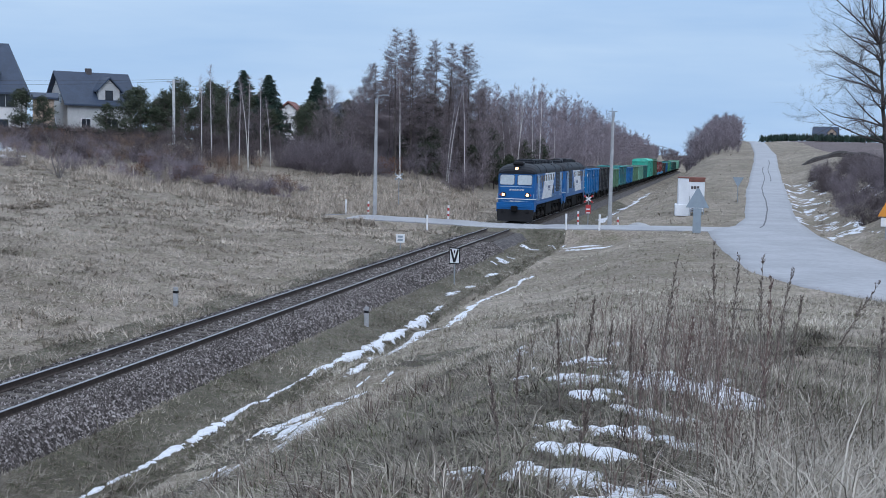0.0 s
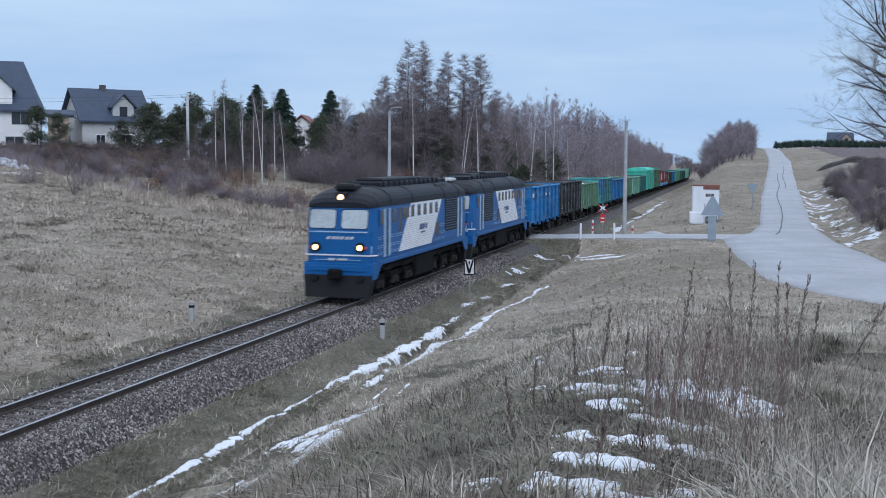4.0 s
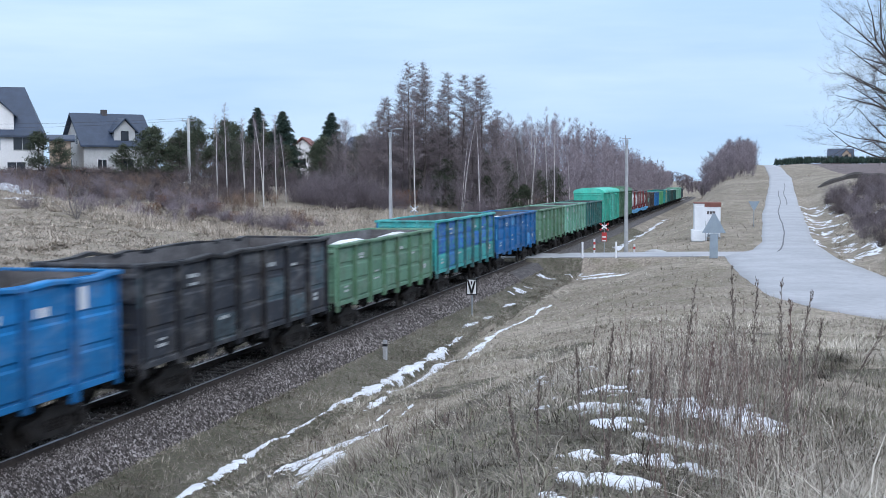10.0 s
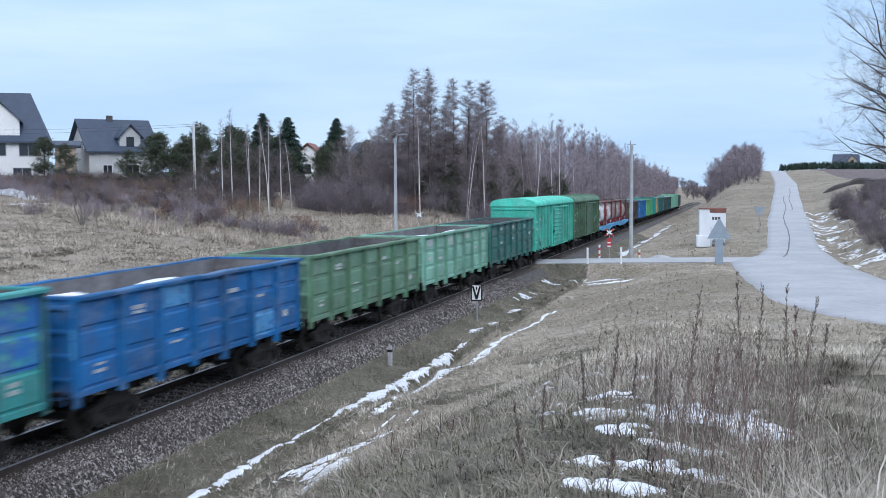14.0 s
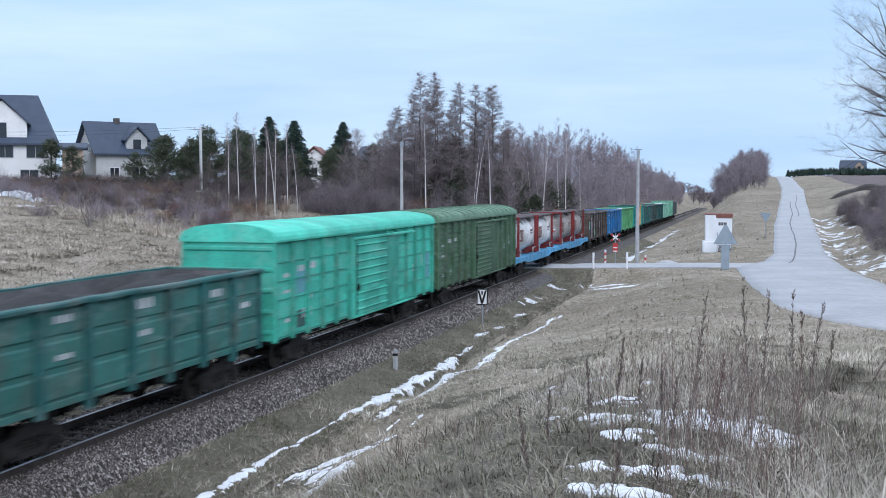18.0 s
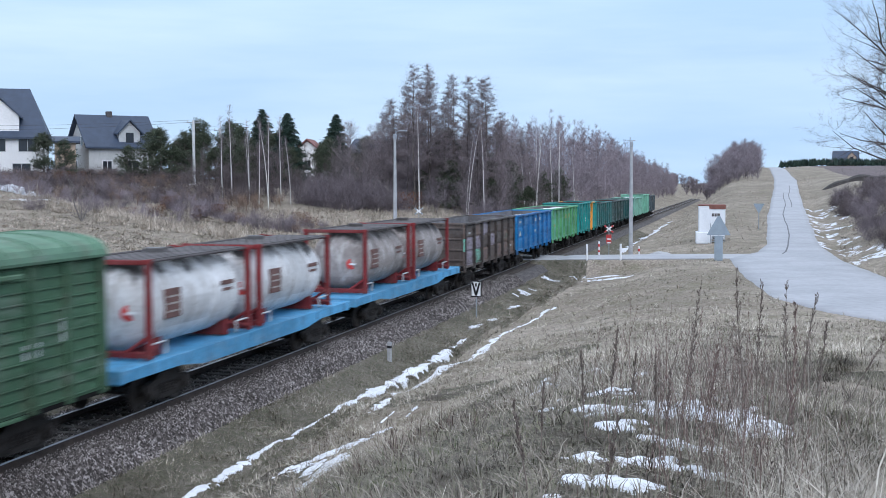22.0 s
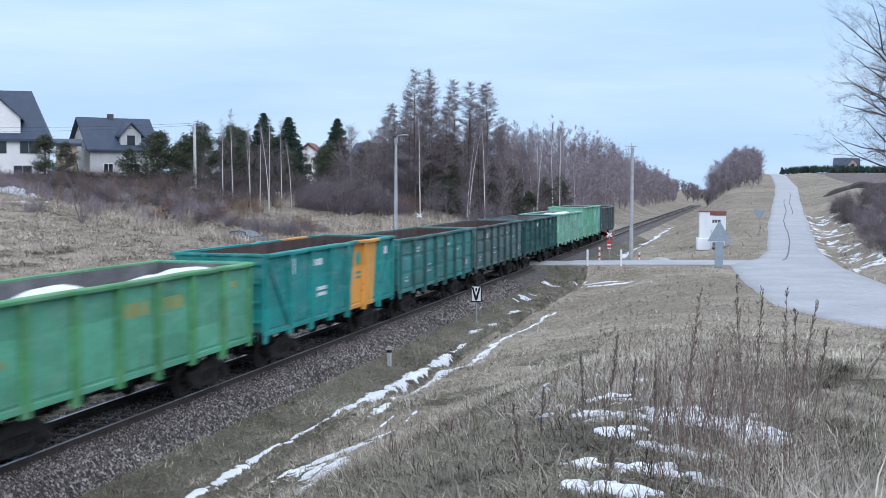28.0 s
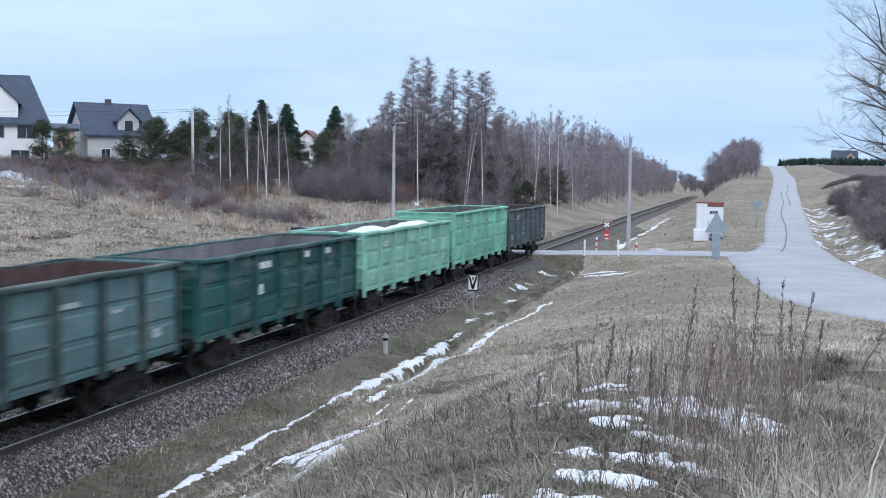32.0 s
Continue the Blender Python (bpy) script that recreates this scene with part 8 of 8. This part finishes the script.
# ---- old snow ----
def snow(name, spots, x0, x1, y0, y1, s, label, seed=0, cut=.5, solid=1.0, stretch=.8):
    """Thin ragged snow lying on the ground: a raised sheet where the spots and some noise allow it."""
    xs, ys = np.arange(x0, x1, s), np.arange(y0, y1, s)
    X, Y = np.meshgrid(xs, ys)
    m = snow_field(spots, X, Y, seed, s, solid, stretch)
    ok = m > cut
    Z = ground_z(X, Y) + np.clip((m - cut) * .03, 0, .018) + .014
    Z = np.where(ok, Z, Z - .022)
    ny_, nx_ = X.shape
    I, J = np.meshgrid(np.arange(ny_ - 1), np.arange(nx_ - 1), indexing="ij")
    q_ = (I * nx_ + J)
    hit = (ok[:-1, :-1].astype(int) + ok[1:, :-1] + ok[:-1, 1:] + ok[1:, 1:]) >= 2
    q_ = q_[hit]
    f = np.stack([q_, q_ + 1, q_ + nx_ + 1, q_ + nx_], -1)
    used, inv = np.unique(f, return_inverse=True)
    v = np.stack([X, Y, Z], -1).reshape(-1, 3)[used]
    return sheet(name, v, inv.reshape(f.shape), SNOW, label, "snow", "stuff", False)


snow("snow_on_bank", BANK_SNOW, 11.5, 17, 5.8, 18.5, .022, "patches of old snow among the grass", 1, .5, .8, .8)
snow("snow_in_ditch", DITCH_SNOW, 2.4, 9, 18, 80, .035, "ragged strips of old snow along the ditch", 2, .4, 1.05, .9)
sp = [(2.9, 66, .25, 2), (3.4, 74.5, .7, .8), (5.9, 76.8, 1.3, .35)] + [(4.4 + .2 * math.sin(y) - .0118 * float(bend(y)), y, .3, 2.2) for y in np.arange(108, 200, 3.5)]
snow("snow_past_crossing", sp, -3, 9, 64, 205, .3, "snow strips beside the ditch and the far track", 3, .6)
sp = [(float(np.interp(y, ROAD_LY, ROAD_RX)) + 1.3 + .8 * math.sin(y * 1.7), y, .6, 1.2) for y in np.arange(78, 150, 1.1)] + [(26.5 + 2.5 * rw.random(), 84 + 30 * rw.random(), .8, .5) for _ in range(16)] + [(26.2, 96, .8, 6), (25.5, 104, .7, 3)]
sp = [(x + rw.uniform(-.9, 1.6), y + rw.uniform(-1, 1), a * rw.uniform(.35, .9), b * rw.uniform(.4, 1.0)) for x, y, a, b in sp if rw.random() < .8]
sp = [(x, y, a * 1.1, b * 1.3) for x, y, a, b in sp]
snow("snow_by_road", sp, 20, 31, 74, 152, .11, "broken snow along the road's edge", 4, .72)
snow("snow_by_gardens", [(-54.5, 99, 4, 1.2), (-50.5, 101.5, 1.5, .8), (-58, 97, 3, 1.0), (-55, 121.0, 6, .7), (-47, 121.5, 5, .6), (-41, 121, 3, .5), (-62, 119.5, 4, .8), (-50, 117.0, 3, .4)], -66, -36, 94, 124, .3, "snow left along the garden fence", 5, .5)

heap = Mesh()
rnd = random.Random(8)
for k in range(9):
    x, y, r, hh = -62.5 + k * .85 + rnd.uniform(-.3, .3), 107.6 + rnd.uniform(-.6, .4), rnd.uniform(.6, 1.1), rnd.uniform(.35, .8)
    zz = gz(x, y) - .1
    heap.loft([[(x + r * q * (1 + .25 * math.sin(3 * a + k)) * math.cos(a), y + r * q * math.sin(a), zz + hh * w_ * (1 + .15 * math.sin(5 * a + k))) for a in np.linspace(0, 6.283, 13)[:-1]] for q, w_ in ((1, 0), (.92, .45), (.65, .85), (.25, 1.0))])
tagged(part("snow_heap", heap, SNOW, smooth=True), "cleared snow heaped below the garden fence", "snow heap", "", "stuff")

# ---- lane to the crossing and the car on it ----
lane_x = [-60, -52, -44, -36, -28, -22, -18, -13.4]
ln_ = []
for x in lane_x:
    y = float(np.interp(-x, [13, 20, 28, 42, 60], [84.5, 90.5, 96, 104, 112]))
    z = gz(x, y) + .05 if x < -14 else .2
    ln_.append([(x - .9, y - 1.6, z), (x, y, z + .04), (x + .9, y + 1.6, z), (x + .9, y + 1.6, z - .3), (x - .9, y - 1.6, z - .3)])
tagged(part("lane", Mesh().loft(ln_), ASPHALT), "narrow sunken lane running down to the crossing", "road", "", "structure")

CARPAINT = mat("blue_grey_car_paint", (0.03, 0.05, 0.08), 0.3, 0.3, 0.1, 1)
CARGLASS = mat("car_glass", (0.10, 0.13, 0.16), 0.08, 0, 0.1, 1)
car = thing("car", "blue-grey hatchback driving on the lane to the crossing", "car")
lo = Mesh()
secs = [(-2.1, .35, .78), (-2.0, .3, .92), (-1.2, .28, .98), (.9, .28, .96), (1.75, .3, .86), (2.1, .36, .66)]
lo.loft([[(-.82, y, a), (.82, y, a), (.86, y, (a + b) / 2), (.78, y, b), (-.78, y, b), (-.86, y, (a + b) / 2)] for y, a, b in secs])
part("body", lo, CARPAINT, car, "blue-grey car body")
up = Mesh().loft([[(-.76, y, .9), (.76, y, .9), (w, y, z), (-w, y, z)] for y, z, w in ((-2.0, .96, .74), (-1.55, 1.4, .72), (-.3, 1.5, .58), (.45, 1.4, .58), (1.15, .95, .74))])
part("cabin", up, CARPAINT, car)
for s in (-1, 1):
    part("side_glass", Mesh().add([(s * .765, -1.5, .98), (s * .765, .85, .98), (s * .63, .35, 1.36), (s * .63, -1.3, 1.36), (s * .755, -1.5, .98), (s * .755, .85, .98), (s * .62, .35, 1.36), (s * .62, -1.3, 1.36)], [(0, 1, 2, 3), (7, 6, 5, 4), (0, 4, 5, 1), (1, 5, 6, 2), (2, 6, 7, 3), (3, 7, 4, 0)]), CARGLASS, car)
    part("tail_lamp", Mesh().box(*sorted((s * .55, s * .8)), -2.12, -2.02, .7, .92, .03), glow("tail_lamp_red", (.8, .05, .04), 1.5), car, "lit red tail lamp")
    for y in (-1.3, 1.3):
        wh = part("wheel", Mesh().disc((s * .78, y, .31), (1, 0, 0), .31, .2, 18), BLACK, car)
        part("rim", Mesh().disc((s * .885, y, .31), (1, 0, 0), .2, .03, 14), GALV, wh)
part("windscreen", Mesh().add([(-.68, 1.08, 1.0), (.68, 1.08, 1.0), (.54, .5, 1.4), (-.54, .5, 1.4), (-.68, 1.12, 1.0), (.68, 1.12, 1.0), (.54, .54, 1.4), (-.54, .54, 1.4)], [(0, 1, 2, 3), (7, 6, 5, 4), (0, 4, 5, 1), (1, 5, 6, 2), (2, 6, 7, 3), (3, 7, 4, 0)]), CARGLASS, car)


def drive_car():
    """Along the lane towards the crossing; it waits out of sight at first and draws up behind the train."""
    def at(x):
        y = float(np.interp(-x, [13, 20, 28, 42, 60], [84.5, 90.5, 96, 104, 112]))
        return pose(x, y, gz(x, y) + .09, 0, 0, -120 if x < -20 else -125)
    walk(car, [(0, at(-46)), (21, at(-46)), (24.5, at(-39.5)), (26, at(-34)), (27, at(-30.8)), (28, at(-27.6)), (29, at(-24.8)), (30, at(-22.4)), (31, at(-20.4)), (32, at(-19.2))])


def motions():
    roll_train()
    drive_car()


motions()
